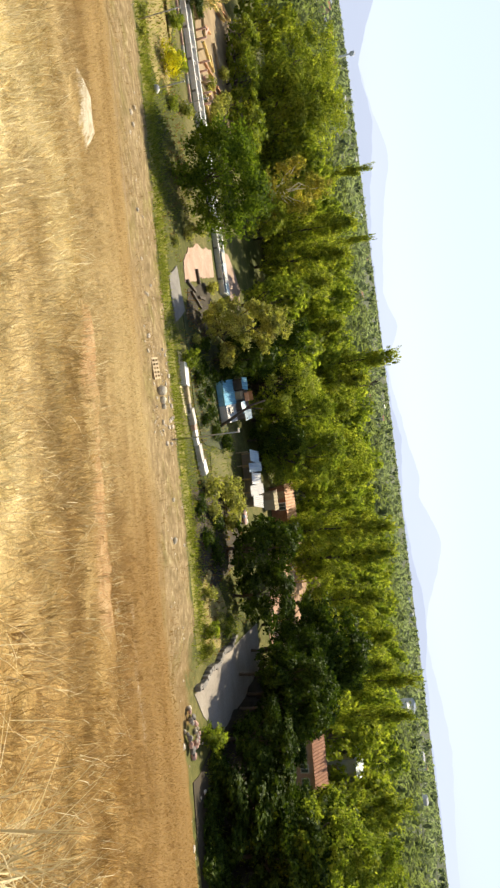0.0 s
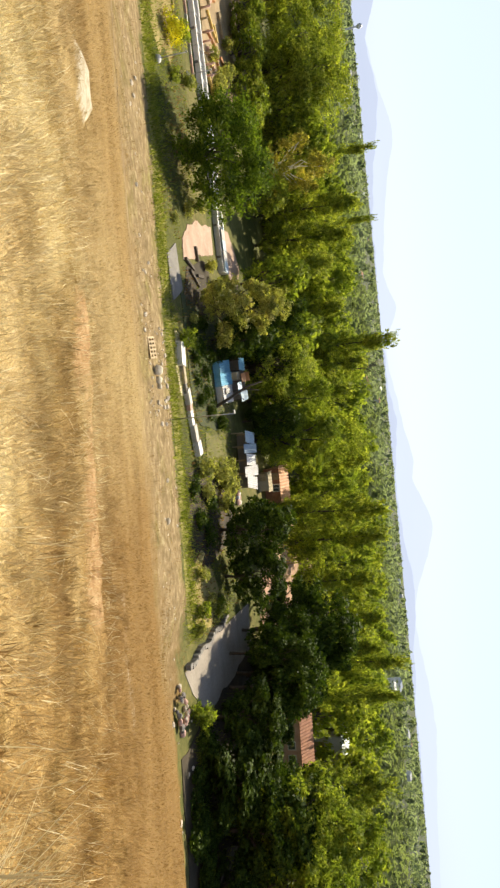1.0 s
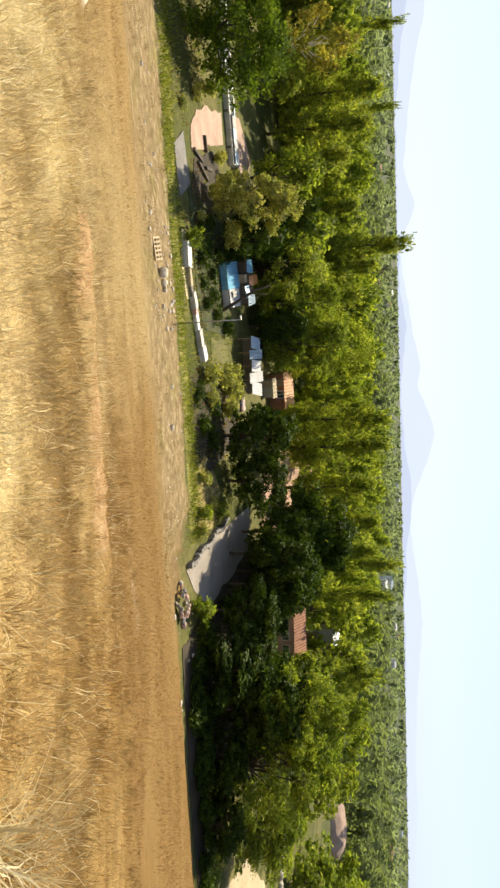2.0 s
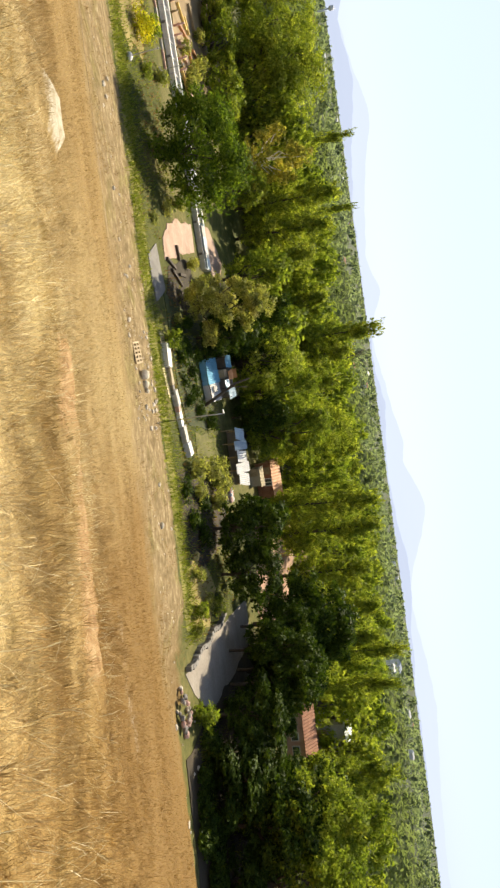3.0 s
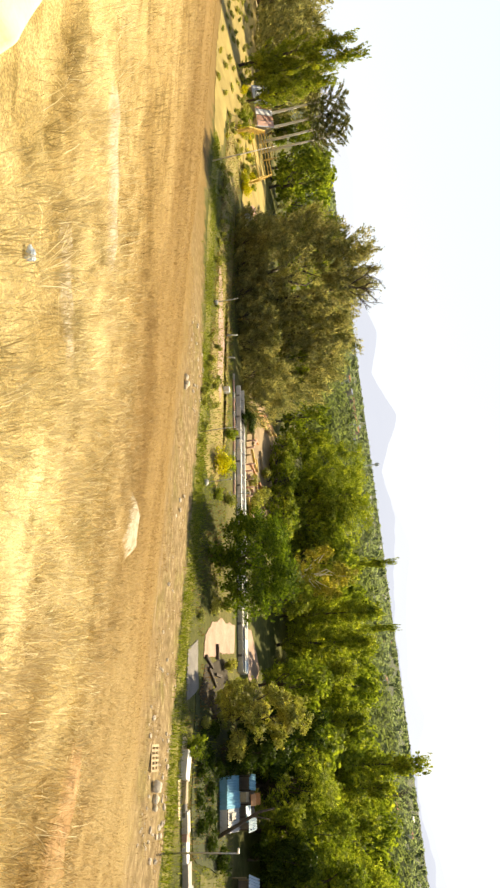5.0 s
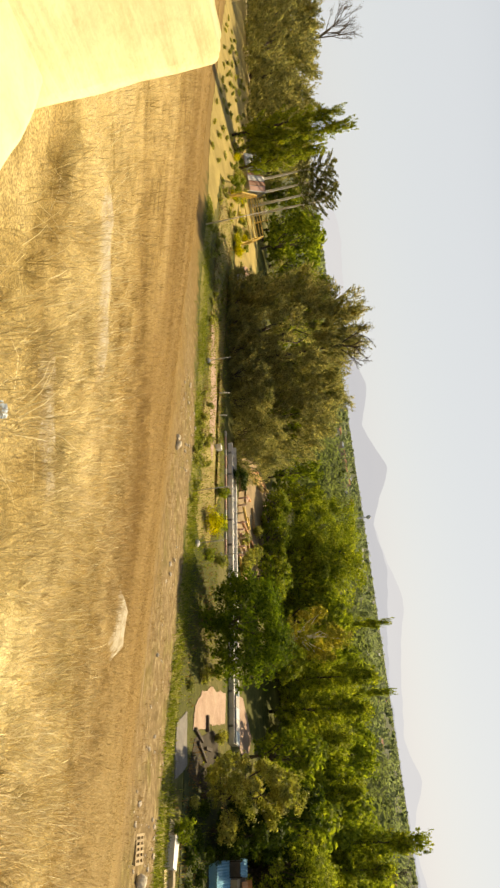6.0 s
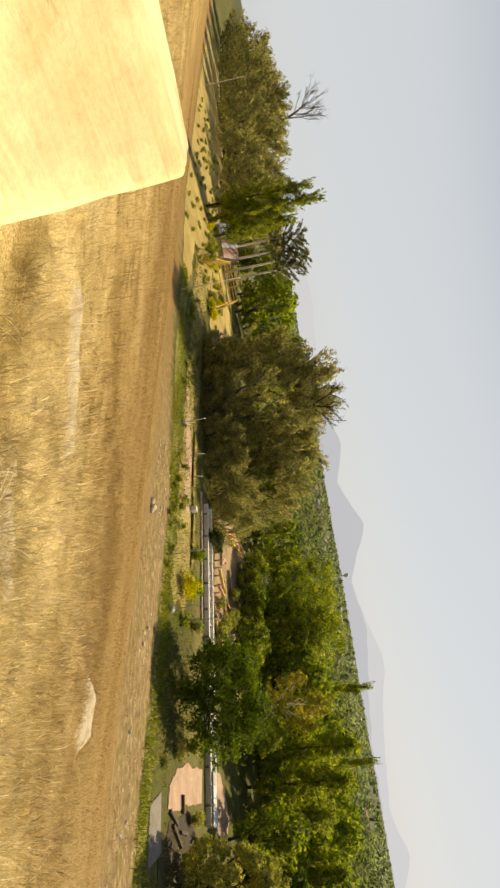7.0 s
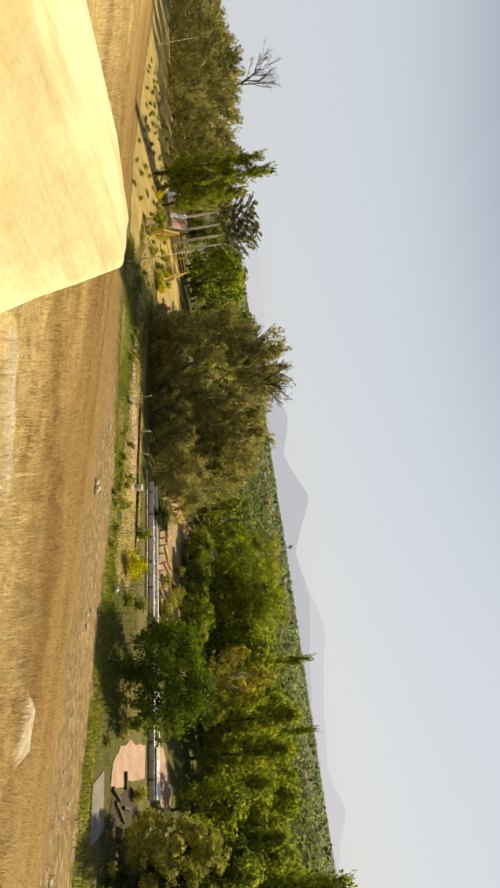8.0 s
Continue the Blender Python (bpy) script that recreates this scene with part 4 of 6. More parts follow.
# single large trees
model(broad_tree, "walnut_tree", "dense round dark-green tree beside the water channel", "tree", "", -28.1, 53.8, 11, 8.2, 5.7, 17000, 0.28, M_LEAF_WALNUT, 0.07, 34)
model(broad_tree, "olive_tree", "grey-green olive tree with pale leaves beside the yard", "tree", "", -13.8, 54.8, 12, 8.6, 3.7, 12000, 0.24, M_LEAF_OLIVE, 0.06, 24, None, 1.0, 0.5)
model(plume_tree, "tamarisk_tree", "huge feathery grey-green tamarisk reaching the ground", "tree", G_TAM, -85.5, 64.4, 13, 22.0, 13.2, 46000, 0.68, M_LEAF_TAMARISK)
TAM_FAR = model(plume_tree, "tamarisk_tree", "dark feathery tree of the wood beyond the field", "tree", "dark wood beyond the field", -176.0, 72.0, 20, 18.0, 11.0, 7500, 1.1, M_LEAF_TAMARISK)
TAM2 = model(plume_tree, "tamarisk_tree", "feathery olive-green tamarisk beside the path", "tree", G_TAM, -77.0, 70.5, 14, 17.6, 9.4, 23000, 0.62, M_LEAF_TAMARISK)
put(TAM2, "smaller feathery olive-green tamarisk", "tree", G_TAM, -70.2, 70.0, 0.86, 0.8, 70)
BIG = model(broad_tree, "plane_tree", "tall broad green tree at the foot of the slope", "tree", G_SHADE, 31.2, 51.0, 15, 12.0, 4.2, 13000, 0.29, M_LEAF_ROUND, 0.05, 34)
put(BIG, "broad green tree at the foot of the slope", "tree", G_SHADE, 36.4, 49.5, 0.92, 1.12, 80)
put(BIG, "low spreading green tree beside the sandy field", "tree", G_SHADE, 44.2, 51.0, 0.62, 1.15, 150)
put(BIG, "tall green tree behind the shade trees", "tree", G_SHADE, 37.6, 60.0, 1.1, 0.9, 210)
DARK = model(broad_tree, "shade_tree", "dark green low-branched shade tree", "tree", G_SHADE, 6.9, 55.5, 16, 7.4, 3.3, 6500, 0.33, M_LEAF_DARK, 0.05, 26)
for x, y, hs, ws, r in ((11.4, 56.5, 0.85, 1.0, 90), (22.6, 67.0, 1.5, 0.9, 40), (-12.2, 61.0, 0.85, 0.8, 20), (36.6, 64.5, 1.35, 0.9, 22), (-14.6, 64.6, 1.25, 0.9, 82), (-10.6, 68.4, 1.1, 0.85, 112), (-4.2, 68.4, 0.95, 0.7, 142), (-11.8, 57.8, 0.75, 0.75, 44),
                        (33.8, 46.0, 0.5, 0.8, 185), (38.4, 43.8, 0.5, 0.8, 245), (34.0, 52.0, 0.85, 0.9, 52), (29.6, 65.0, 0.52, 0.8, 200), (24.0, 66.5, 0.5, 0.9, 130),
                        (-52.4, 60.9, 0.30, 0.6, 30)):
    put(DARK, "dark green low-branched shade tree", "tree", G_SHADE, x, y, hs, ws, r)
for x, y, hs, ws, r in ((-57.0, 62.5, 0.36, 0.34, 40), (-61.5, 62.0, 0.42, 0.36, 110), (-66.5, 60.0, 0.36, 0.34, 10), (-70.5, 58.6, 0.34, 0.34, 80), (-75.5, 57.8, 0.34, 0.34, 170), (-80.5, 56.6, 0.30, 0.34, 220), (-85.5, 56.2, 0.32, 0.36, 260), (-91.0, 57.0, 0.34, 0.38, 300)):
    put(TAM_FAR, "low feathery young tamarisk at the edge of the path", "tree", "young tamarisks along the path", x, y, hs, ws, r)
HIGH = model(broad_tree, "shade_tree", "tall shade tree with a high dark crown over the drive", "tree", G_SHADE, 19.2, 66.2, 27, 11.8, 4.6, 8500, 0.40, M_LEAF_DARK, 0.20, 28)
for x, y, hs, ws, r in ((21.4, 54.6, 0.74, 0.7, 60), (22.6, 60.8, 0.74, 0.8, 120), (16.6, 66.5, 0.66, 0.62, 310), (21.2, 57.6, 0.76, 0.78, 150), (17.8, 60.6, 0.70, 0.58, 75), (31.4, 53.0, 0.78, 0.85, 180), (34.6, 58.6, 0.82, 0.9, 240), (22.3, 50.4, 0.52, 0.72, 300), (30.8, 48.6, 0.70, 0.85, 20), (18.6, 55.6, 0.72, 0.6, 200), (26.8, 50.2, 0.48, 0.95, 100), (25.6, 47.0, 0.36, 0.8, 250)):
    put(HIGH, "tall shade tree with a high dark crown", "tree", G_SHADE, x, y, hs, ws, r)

# broadleaf trees behind
BRO = model(broad_tree, "broadleaf_tree", "mid-green broadleaf tree in the valley", "tree", G_WOOD, -62.4, 94.6, 17, 15.4, 6.2, 12000, 0.34, M_LEAF_POPLAR, 0.06, 32)
BRO2 = model(broad_tree, "broadleaf_tree", "fresh green broadleaf tree in the valley", "tree", G_WOOD, -2.0, 73.0, 18, 11.4, 4.4, 9500, 0.32, M_LEAF_ROUND, 0.06, 28)
LOW = model(broad_tree, "broadleaf_tree", "lower green tree between the taller ones", "tree", G_WOOD, 57.0, 86.0, 25, 12.0, 4.6, 1700, 0.72, M_LEAF_ROUND, 0.05, 26)
LOW2 = model(broad_tree, "broadleaf_tree", "yellow-green lower tree between the taller ones", "tree", G_WOOD, 36.0, 84.0, 26, 11.0, 4.2, 1700, 0.70, M_LEAF_POPLAR, 0.05, 26)
for m, x, y, hs, ws, r in ((BRO, -72.4, 102.0, 1.0, 1.1, 50), (LOW2, -58.5, 79.5, 0.40, 0.62, 10), (LOW, -54.2, 78.0, 0.44, 0.66, 60), (LOW2, -50.4, 77.4, 0.42, 0.62, 140), (LOW, -46.6, 76.2, 0.46, 0.66, 200), (LOW, -62.4, 81.0, 0.42, 0.66, 280), (LOW2, -43.2, 74.8, 0.42, 0.6, 320), (BRO, -10.0, 67.0, 0.60, 0.68, 250), (LOW, 80.0, 72.0, 0.7, 1.0, 20), (LOW, 88.0, 76.0, 0.8, 1.1, 70), (LOW, 78.0, 84.0, 0.8, 1.1, 120), (LOW2, 96.0, 80.0, 0.8, 1.2, 170), (LOW, 90.0, 90.0, 0.9, 1.2, 210), (LOW, 104.0, 88.0, 0.9, 1.2, 260), (LOW, 99.0, 98.0, 1.0, 1.2, 300), (BRO, -55.4, 91.0, 1.04, 1.2, 130), (BRO2, -6.8, 71.6, 0.94, 0.74, 10), (BRO, -1.6, 79.0, 0.9, 0.7, 200), (BRO2, 6.4, 87.0, 1.15, 0.72, 100),
                           (LOW2, -25.0, 91.0, 0.85, 0.75, 20), (LOW, -156.0, 84.0, 1.5, 1.5, 15), (LOW, -148.0, 82.0, 1.5, 1.3, 80), (LOW2, -147.0, 93.0, 1.2, 1.1, 150), (LOW, -139.0, 91.0, 1.5, 1.3, 230), (LOW, -165.0, 86.0, 1.3, 1.4, 33), (LOW, -157.0, 93.0, 1.35, 1.4, 133), (LOW, -173.0, 80.0, 1.25, 1.4, 233), (LOW, -146.0, 94.0, 1.2, 1.3, 333),
                           (LOW2, 68.0, 91.0, 0.84, 1.0, 66), (LOW, 73.0, 76.0, 0.58, 0.95, 99), (LOW2, -64.0, 97.0, 1.0, 1.0, 310), (LOW2, -36.0, 92.0, 0.75, 1.0, 280),
                           (LOW, -119.0, 87.0, 1.3, 1.4, 12), (LOW, -106.0, 90.0, 1.2, 1.5, 122), (LOW2, -90.0, 84.0, 0.9, 1.3, 222), (LOW, 48.0, 74.0, 0.75, 1.1, 147), (LOW, 13.5, 96.0, 1.0, 0.9, 247)):
    put(m, "mid-green broadleaf tree in the valley", "tree", G_WOOD, x, y, hs, ws, r)
model(broad_tree, "yellowing_tree", "thin yellowing tree with a pale leaning trunk", "tree", "", -38.6, 80.0, 19, 12.6, 4.4, 5000, 0.36, M_LEAF_YELLOW, 0.25, 24, M_PALE_TRUNK, 1.0, 0.6)

# undergrowth and lower trees that close the gaps between the tall ones
fill = random.Random(44)
for k in range(64):
    x, y = -74 + 134 * (k + fill.random()) / 64, fill.uniform(70, 100)
    if abs(x - 35.6) < 5 and y < 80 or -1 < x < 9 and y < 90 or -68 < x < -44 and y < 88 or -26 < x < -16 and y < 72 or 8 < x < 25 and y < 98:
        y += 22
    m = fill.choice((LOW, LOW2))
    put(m, "lower green tree between the taller ones", "tree", G_WOOD, x, y, fill.uniform(0.6, 0.85) + (0.25 if y > 84 else 0.0), fill.uniform(0.6, 0.95), fill.uniform(0, 360))

for k in range(40):
    x, y = -60 + 112 * (k + fill.random()) / 40, fill.uniform(101, 132)
    put(fill.choice((LOW, LOW2)), "lower green tree between the taller ones", "tree", G_WOOD, x, y, fill.uniform(0.95, 1.25), fill.uniform(0.8, 1.2), fill.uniform(0, 360))

# poplars
POP = model(poplar_tree, "poplar_tree", "tall slender dark-green poplar above the other trees", "tree", G_POP, -16.2, 92.0, 23, 18.4, 4.2, 9000, 0.40, M_LEAF_POPLAR)
POP2 = model(poplar_tree, "poplar_tree", "green poplar with steep leafy branches", "tree", G_POP, -30.2, 84.0, 24, 13.6, 4.6, 8500, 0.39, M_LEAF_POPLAR)
for m, x, y, hs, ws, r in ((POP2, -35.0, 85.5, 1.10, 0.95, 80), (POP2, -25.6, 82.0, 0.80, 0.9, 140), (POP, -13.2, 90.5, 0.76, 0.9, 30), (POP2, 7.4, 76.5, 1.12, 0.85, 60), (POP2, 11.6, 79.5, 1.10, 1.0, 160),
                           (POP2, 18.4, 86.0, 0.94, 1.0, 200), (POP2, 24.2, 88.0, 0.98, 1.05, 250), (POP2, 23.4, 73.0, 1.0, 0.8, 300), (POP, 25.6, 74.0, 0.88, 0.66, 100), (POP2, 28.6, 72.0, 1.1, 0.55, 15),
                           (POP, 34.6, 63.5, 0.76, 0.72, 215), (POP, -47.3, 96.0, 0.98, 0.5, 77), (POP, -36.6, 98.0, 0.92, 0.45, 177), (POP2, -20.8, 89.0, 0.84, 1.05, 277), (POP2, 1.0, 92.0, 0.95, 0.9, 355), (POP2, 40.5, 72.0, 0.9, 0.95, 225), (POP2, -8.5, 86.0, 0.86, 0.9, 95),
                           (POP, -142.0, 53.5, 1.45, 1.05, 20), (POP, -143.0, 50.7, 1.34, 1.0, 120), (POP, -141.6, 57.6, 1.08, 1.0, 220)):
    put(m, "green poplar with steep leafy branches", "tree", G_POP, x, y, hs, ws, r)


def pine(seed, height):
    """A pine with a long bare pale trunk and a tufted crown."""
    rs = np.random.RandomState(seed)
    root = new("tree")
    runs, lobes = [([(0, 0, -0.3), (0.1, 0.05, height * 0.4), (0.0, 0.1, height * 0.9)], [0.36, 0.30, 0.12])], []
    for i in range(40):
        u = 0.58 + 0.40 * (i + 0.5) / 40
        a = i * 2.4
        rad = 3.7 * math.sin(math.pi * (u - 0.52) / 0.52) ** 0.7 * rs.uniform(0.3, 1.0)
        c = np.array([math.cos(a) * rad, math.sin(a) * rad, u * height])
        s = rs.uniform(0.6, 1.0)
        lobes.append((c, axes_along((math.cos(a), math.sin(a), 0.55), s * 1.7, s * 0.42, rs)))
        runs.append(limb(rs, (0, 0, u * height - 0.6), c, 0.07, 0.02, 0.05, 3))
    part("trunk", tubes("trunk", runs, M_PALE_TRUNK, 6), None, root, "pale bare trunk")
    v, f = lobe_leaves(rs, lobes, 5200, 0.62, 0.11, 0.3, 1.0, 1.0)
    part("crown", fast_mesh("crown", v, f, M_LEAF_PINE), None, root)
    return root


PINE = model(pine, "pine_tree", "tall pine with a bare pale trunk", "tree", G_PINE, -149.6, 64.6, 41, 22.6)
for x, y, hs, r in ((-148.4, 67.3, 0.97, 60), (-147.3, 69.7, 1.0, 130), (-146.4, 71.7, 0.95, 230)):
    put(PINE, "tall pine with a bare pale trunk", "tree", G_PINE, x, y, hs, 1.0, r)

# dark wood at the far end of the field
for x, y, hs, ws, r in ((-192, 70, 0.9, 1.15, 70), (-212, 70, 1.0, 1.2, 140), (-232, 66, 1.12, 1.3, 210), (-256, 66, 1.2, 1.4, 280), (-284, 66, 1.35, 1.6, 30), (-320, 66, 1.3, 1.8, 90), (-365, 68, 1.25, 2.0, 160), (-420, 70, 1.3, 2.2, 10)):
    put(TAM_FAR, "dark feathery tree of the wood beyond the field", "tree", "dark wood beyond the field", x, y, hs * 1.2, ws, r)


def bare_tree(seed, x, y, z0, length, depth, label, lean):
    rs = np.random.RandomState(seed)
    runs = [([(0, 0, -0.5), (lean * 0.3, 0, z0)], [0.3, 0.16])]
    for k in range(4):
        runs += twig_runs(rs, (lean * 0.3, 0, z0 * 0.92), (lean * 0.4 + rs.normal() * 0.4, rs.normal() * 0.4, 1.0), length, 0.03 * length, depth)
    root = thing("bare_tree", label, "tree", at=(x, y, gzf(x, y)))
    part("trunk", tubes("trunk", runs[:1], M_TRUNK, 6), None, root)
    part("twig_crown", tubes("twig_crown", runs[1:], M_TRUNK, 4, False), None, root, "bare grey twigs")


bare_tree(51, -80.0, 63.5, 17.6, 3.8, 3, "bare grey twigs standing out above the tamarisk", 1.0)
bare_tree(52, -285.0, 73.0, 28.0, 11.0, 3, "bare leafless crown above the dark wood", 1.0)
bare_tree(53, -14.5, 108.0, 13.0, 2.4, 3, "thin bare tree beyond the poplar", 0.5)


def far_wood(name, material, label, seed, rings):
    """Woods over the plain: crowns of leaf clumps, too many to count."""
    rs = np.random.RandomState(seed)
    vs, fs, o = [], [], 0
    for r0, r1, az0, az1, count, leaves, leaf, tall in rings:
        az = np.radians(rs.uniform(az0, az1, count))
        r = r0 + (r1 - r0) * rs.uniform(0, 1, count) ** 0.8
        x, y = np.sin(az) * r, np.cos(az) * r
        keep = ((y > 98 + 4 * np.sin(x * 0.3)) | (x > 75)) & ~((x > 8) & (x < 36) & (y < 112)) & (wave(x, y, 0.022, 5) > -0.45)
        for px, py in zip(x[keep], y[keep]):
            h = rs.uniform(7.0, 11.5) * tall
            slim = rs.uniform() < 0.35
            w = h * (rs.uniform(0.16, 0.26) if slim else rs.uniform(0.5, 0.85))
            n = leaves
            d = rs.normal(size=(n, 3))
            d /= np.linalg.norm(d, axis=1, keepdims=True)
            k = 1 - 0.4 * rs.uniform(0, 1, (n, 1))
            lump = 1 + 0.28 * np.sin(d[:, :1] * 4 + px) * np.sin(d[:, 2:] * 5 + py)
            p = d * k * lump * np.array([w, w, h * 0.5]) + np.array([px, py, h * 0.5 + gzf(px, py)])
            v, f = leaf_quads(rs, p, d + 0.15 * rs.normal(size=(n, 3)) + [0, 0, 0.4], leaf, leaf * 0.7)
            vs.append(v)
            fs.append(f + o)
            o += len(v)
    tagged(new(name, fast_mesh(name, np.concatenate(vs), np.concatenate(fs), material)), label, "woods", kind="stuff")


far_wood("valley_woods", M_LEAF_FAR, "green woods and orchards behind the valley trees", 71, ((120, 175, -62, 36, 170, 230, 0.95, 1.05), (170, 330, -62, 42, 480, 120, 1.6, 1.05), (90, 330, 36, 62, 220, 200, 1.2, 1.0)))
far_wood("plain_woods", M_LEAF_PLAIN, "woods far over the plain, haze painted into their pale leaves", 72, ((330, 700, -62, 58, 900, 60, 2.4, 1.0), (700, 1900, -62, 58, 1000, 34, 4.8, 1.1)))

# ---- foreground rock ----
def boulder_block(name, foot, crown, base, seed, label, round_by, rough):
    """A hewn block between a foot outline and a crown outline, edges rounded, faces uneven."""
    bm = bmesh.new()
    lo = [bm.verts.new((x, y, base)) for x, y in foot]
    hi = [bm.verts.new(p) for p in crown]
    bm.faces.new(hi)
    bm.faces.new(lo[::-1])
    n = len(lo)
    for i in range(n):
        bm.faces.new((lo[i], lo[(i + 1) % n], hi[(i + 1) % n], hi[i]))
    bmesh.ops.recalc_face_normals(bm, faces=bm.faces[:])
    bmesh.ops.bevel(bm, geom=bm.edges[:], offset=round_by, segments=4, affect="EDGES", profile=0.5)
    bmesh.ops.triangulate(bm, faces=bm.faces[:])
    for _ in range(3):
        long = [e for e in bm.edges if e.calc_length() > 0.14]
        bmesh.ops.subdivide_edges(bm, edges=long, cuts=1)
        bmesh.ops.triangulate(bm, faces=bm.faces[:])
    off = Vector((seed * 3.1, seed * 1.7, 0))
    bm.normal_update()
    moves = []
    for v in bm.verts:
        k = noise.fractal(Vector((v.co.x, v.co.y, v.co.z * 2.2)) * 1.6 + off, 1.0, 2.0, 5) * rough + (rough * 0.5 * noise.noise(Vector((v.co.x * 0.6, v.co.y * 0.6, v.co.z * 9)) + off))
        moves.append((v, v.normal * k))
    for v, m in moves:
        v.co += m
    for f in bm.faces:
        f.smooth = True
    return solo(name, bm, M_BEDDED, label, "rock")


boulder_block("limestone_block", ((-4.25, 0.84), (-6.7, 1.0), (-7.9, 0.95), (-8.8, -2.8), (-3.9, -2.6), (-4.1, -0.6)),
              ((-5.98, 1.31, 16.27), (-6.75, 1.34, 16.27), (-7.9, 1.12, 16.13), (-8.8, -2.8, 16.2), (-5.6, -2.6, 16.2), (-5.75, -0.6, 16.24)), 14.5, 3, "large pale sunlit limestone block with a sloping face", 0.07, 0.016)
boulder_block("limestone_ledge", ((-3.7, 1.16), (-4.9, 1.1), (-5.3, 1.0), (-5.4, -2.0), (-3.5, -2.2), (-3.45, 0.1)),
              ((-3.95, 1.06, 15.36), (-4.9, 1.02, 15.37), (-5.3, 0.9, 15.40), (-5.4, -2.0, 15.4), (-3.8, -2.2, 15.38), (-3.75, 0.1, 15.38)), 14.5, 5, "low ledge of pale limestone at the block's foot", 0.05, 0.016)

# ---- slope: stones ----
rnd = random.Random(5)
for n in range(170):
    x = rnd.choice((rnd.uniform(-10, -2), rnd.uniform(-48, -36), rnd.uniform(-30, 26)))
    y = rnd.uniform(36.0, 44.6)
    s = 0.10 + 0.30 * rnd.random() ** 2
    solo("rubble_stone", stone_bm(300 + n, s, 0.5, rough=0.24), M_STONE, "pale rubble stone lying along the foot of the slope", "stone", "rubble along the foot of the slope", (x, y, gzf(x, y) + s * 0.18), rnd.uniform(0, 360))
for n, (x, y, s) in enumerate(((-6.2, 39.5, 0.85), (-5.6, 40.0, 0.6), (-5.2, 40.4, 0.45), (4.4, 40.1, 0.4), (-36.4, 36.0, 0.7), (-37.0, 35.8, 0.5), (-35.9, 35.9, 0.45))):
    solo("white_boulder", stone_bm(420 + n, s, 0.8), M_LIMESTONE, "whitish boulder among the rubble", "stone", "whitish boulders", (x, y, gzf(x, y) + s * 0.25), n * 50)


def rubble_heap():
    rs = random.Random(8)
    root = thing("rubble_heap", "heap of grey and pinkish rubble beside the drive", "rubble", at=(18.3, 41.9, gzf(18.3, 41.9)))
    for k in range(34):
        a, r = rs.uniform(0, 6.28), rs.uniform(0, 1) ** 0.6
        part("stone", stone_bm(500 + k, rs.uniform(0.25, 0.6), 0.7), rs.choice((M_STONE, M_GREY_CONCRETE, M_PINK)), root).matrix_basis = pose(math.cos(a) * r * 1.8, math.sin(a) * r * 1.0, (1 - r) * 0.7 + 0.1, 0, 0, rs.uniform(0, 360))


rubble_heap()


def pallet():
    root = thing("wooden_pallet", "weathered wooden pallet lying among the rubble", "pallet", at=(-7.5, 38.1, gzf(-7.5, 38.1) + 0.06), rz=12)
    for k in range(3):
        part("bearer", box((1.5, 0.10, 0.10), (0, -0.5 + 0.5 * k, 0), 0.008), M_WOOD, root)
    for k in range(6):
        part("slat", box((0.13, 1.2, 0.025), (-0.68 + 0.27 * k, 0, 0.10), 0.004), M_WOOD, root)


pallet()

# ---- valley: poles ----
def base_lamp(x, y, h, white_base, label):
    root = thing("garden_lamp_post", label, "lamp post", "garden lamp posts", (x, y, gzf(x, y)))
    part("post", tubes("post", [([(0, 0, -0.1), (0.0, 0, h * 0.5), (0.02, 0, h)], [0.055, 0.05, 0.04])], M_POLE, 8), None, root)
    if white_base:
        part("base", stone_bm(int(abs(x) * 10), 0.62, 0.85, at=(0, 0, 0.2), rough=0.08), M_WHITE, root, "white-painted concrete base")
    part("lantern", tubes("lantern", [([(0, 0, h - 0.02), (0, 0, h + 0.08), (0, 0, h + 0.16)], [0.05, 0.13, 0.03])], M_POLE, 8), None, root)


base_lamp(-34.4, 48.2, 2.7, True, "garden lamp post on a white-painted base")
base_lamp(-38.3, 56.8, 2.5, True, "garden lamp post on a white-painted base")
base_lamp(-61.1, 47.2, 2.9, True, "garden lamp post on a white-painted base")
base_lamp(-38.9, 45.6, 3.7, False, "tall thin lamp post on the lawn")


def utility_pole(x, y, h, label, lean=0.0):
    root = thing("utility_pole", label, "pole", "utility poles", (x, y, gzf(x, y)))
    part("pole", tubes("pole", [([(0, 0, -0.4), (lean * 0.5, 0, h * 0.5), (lean, 0, h)], [0.10, 0.08, 0.06])], M_PALE_TRUNK, 8), None, root)
    part("crossarm", box((1.4, 0.1, 0.1), (lean, 0, h - 0.5), 0.01), M_WOOD, root)
    for k in (-0.6, 0, 0.6):
        part("insulator", tubes("insulator", [([(lean + k, 0, h - 0.4), (lean + k, 0, h - 0.22)], [0.05, 0.03])], M_WHITE, 6), None, root)


utility_pole(-85.9, 41.6, 9.3, "tall pale utility pole at the edge of the field")
utility_pole(-222.0, 42.0, 13.0, "far utility pole with a crossarm")
root = thing("street_light", "thin pale pole with a small lamp arm", "lamp post", at=(-3.3, 46.9, gzf(-3.3, 46.9)))
part("pole", tubes("pole", [([(0, 0, -0.2), (0, 0, 2.4), (0.02, 0, 4.7)], [0.06, 0.05, 0.04])], M_POLE, 8), None, root)
part("lamp_head", box((0.34, 0.2, 0.10), (-0.12, 0, 4.66), 0.03), M_WHITE, root)


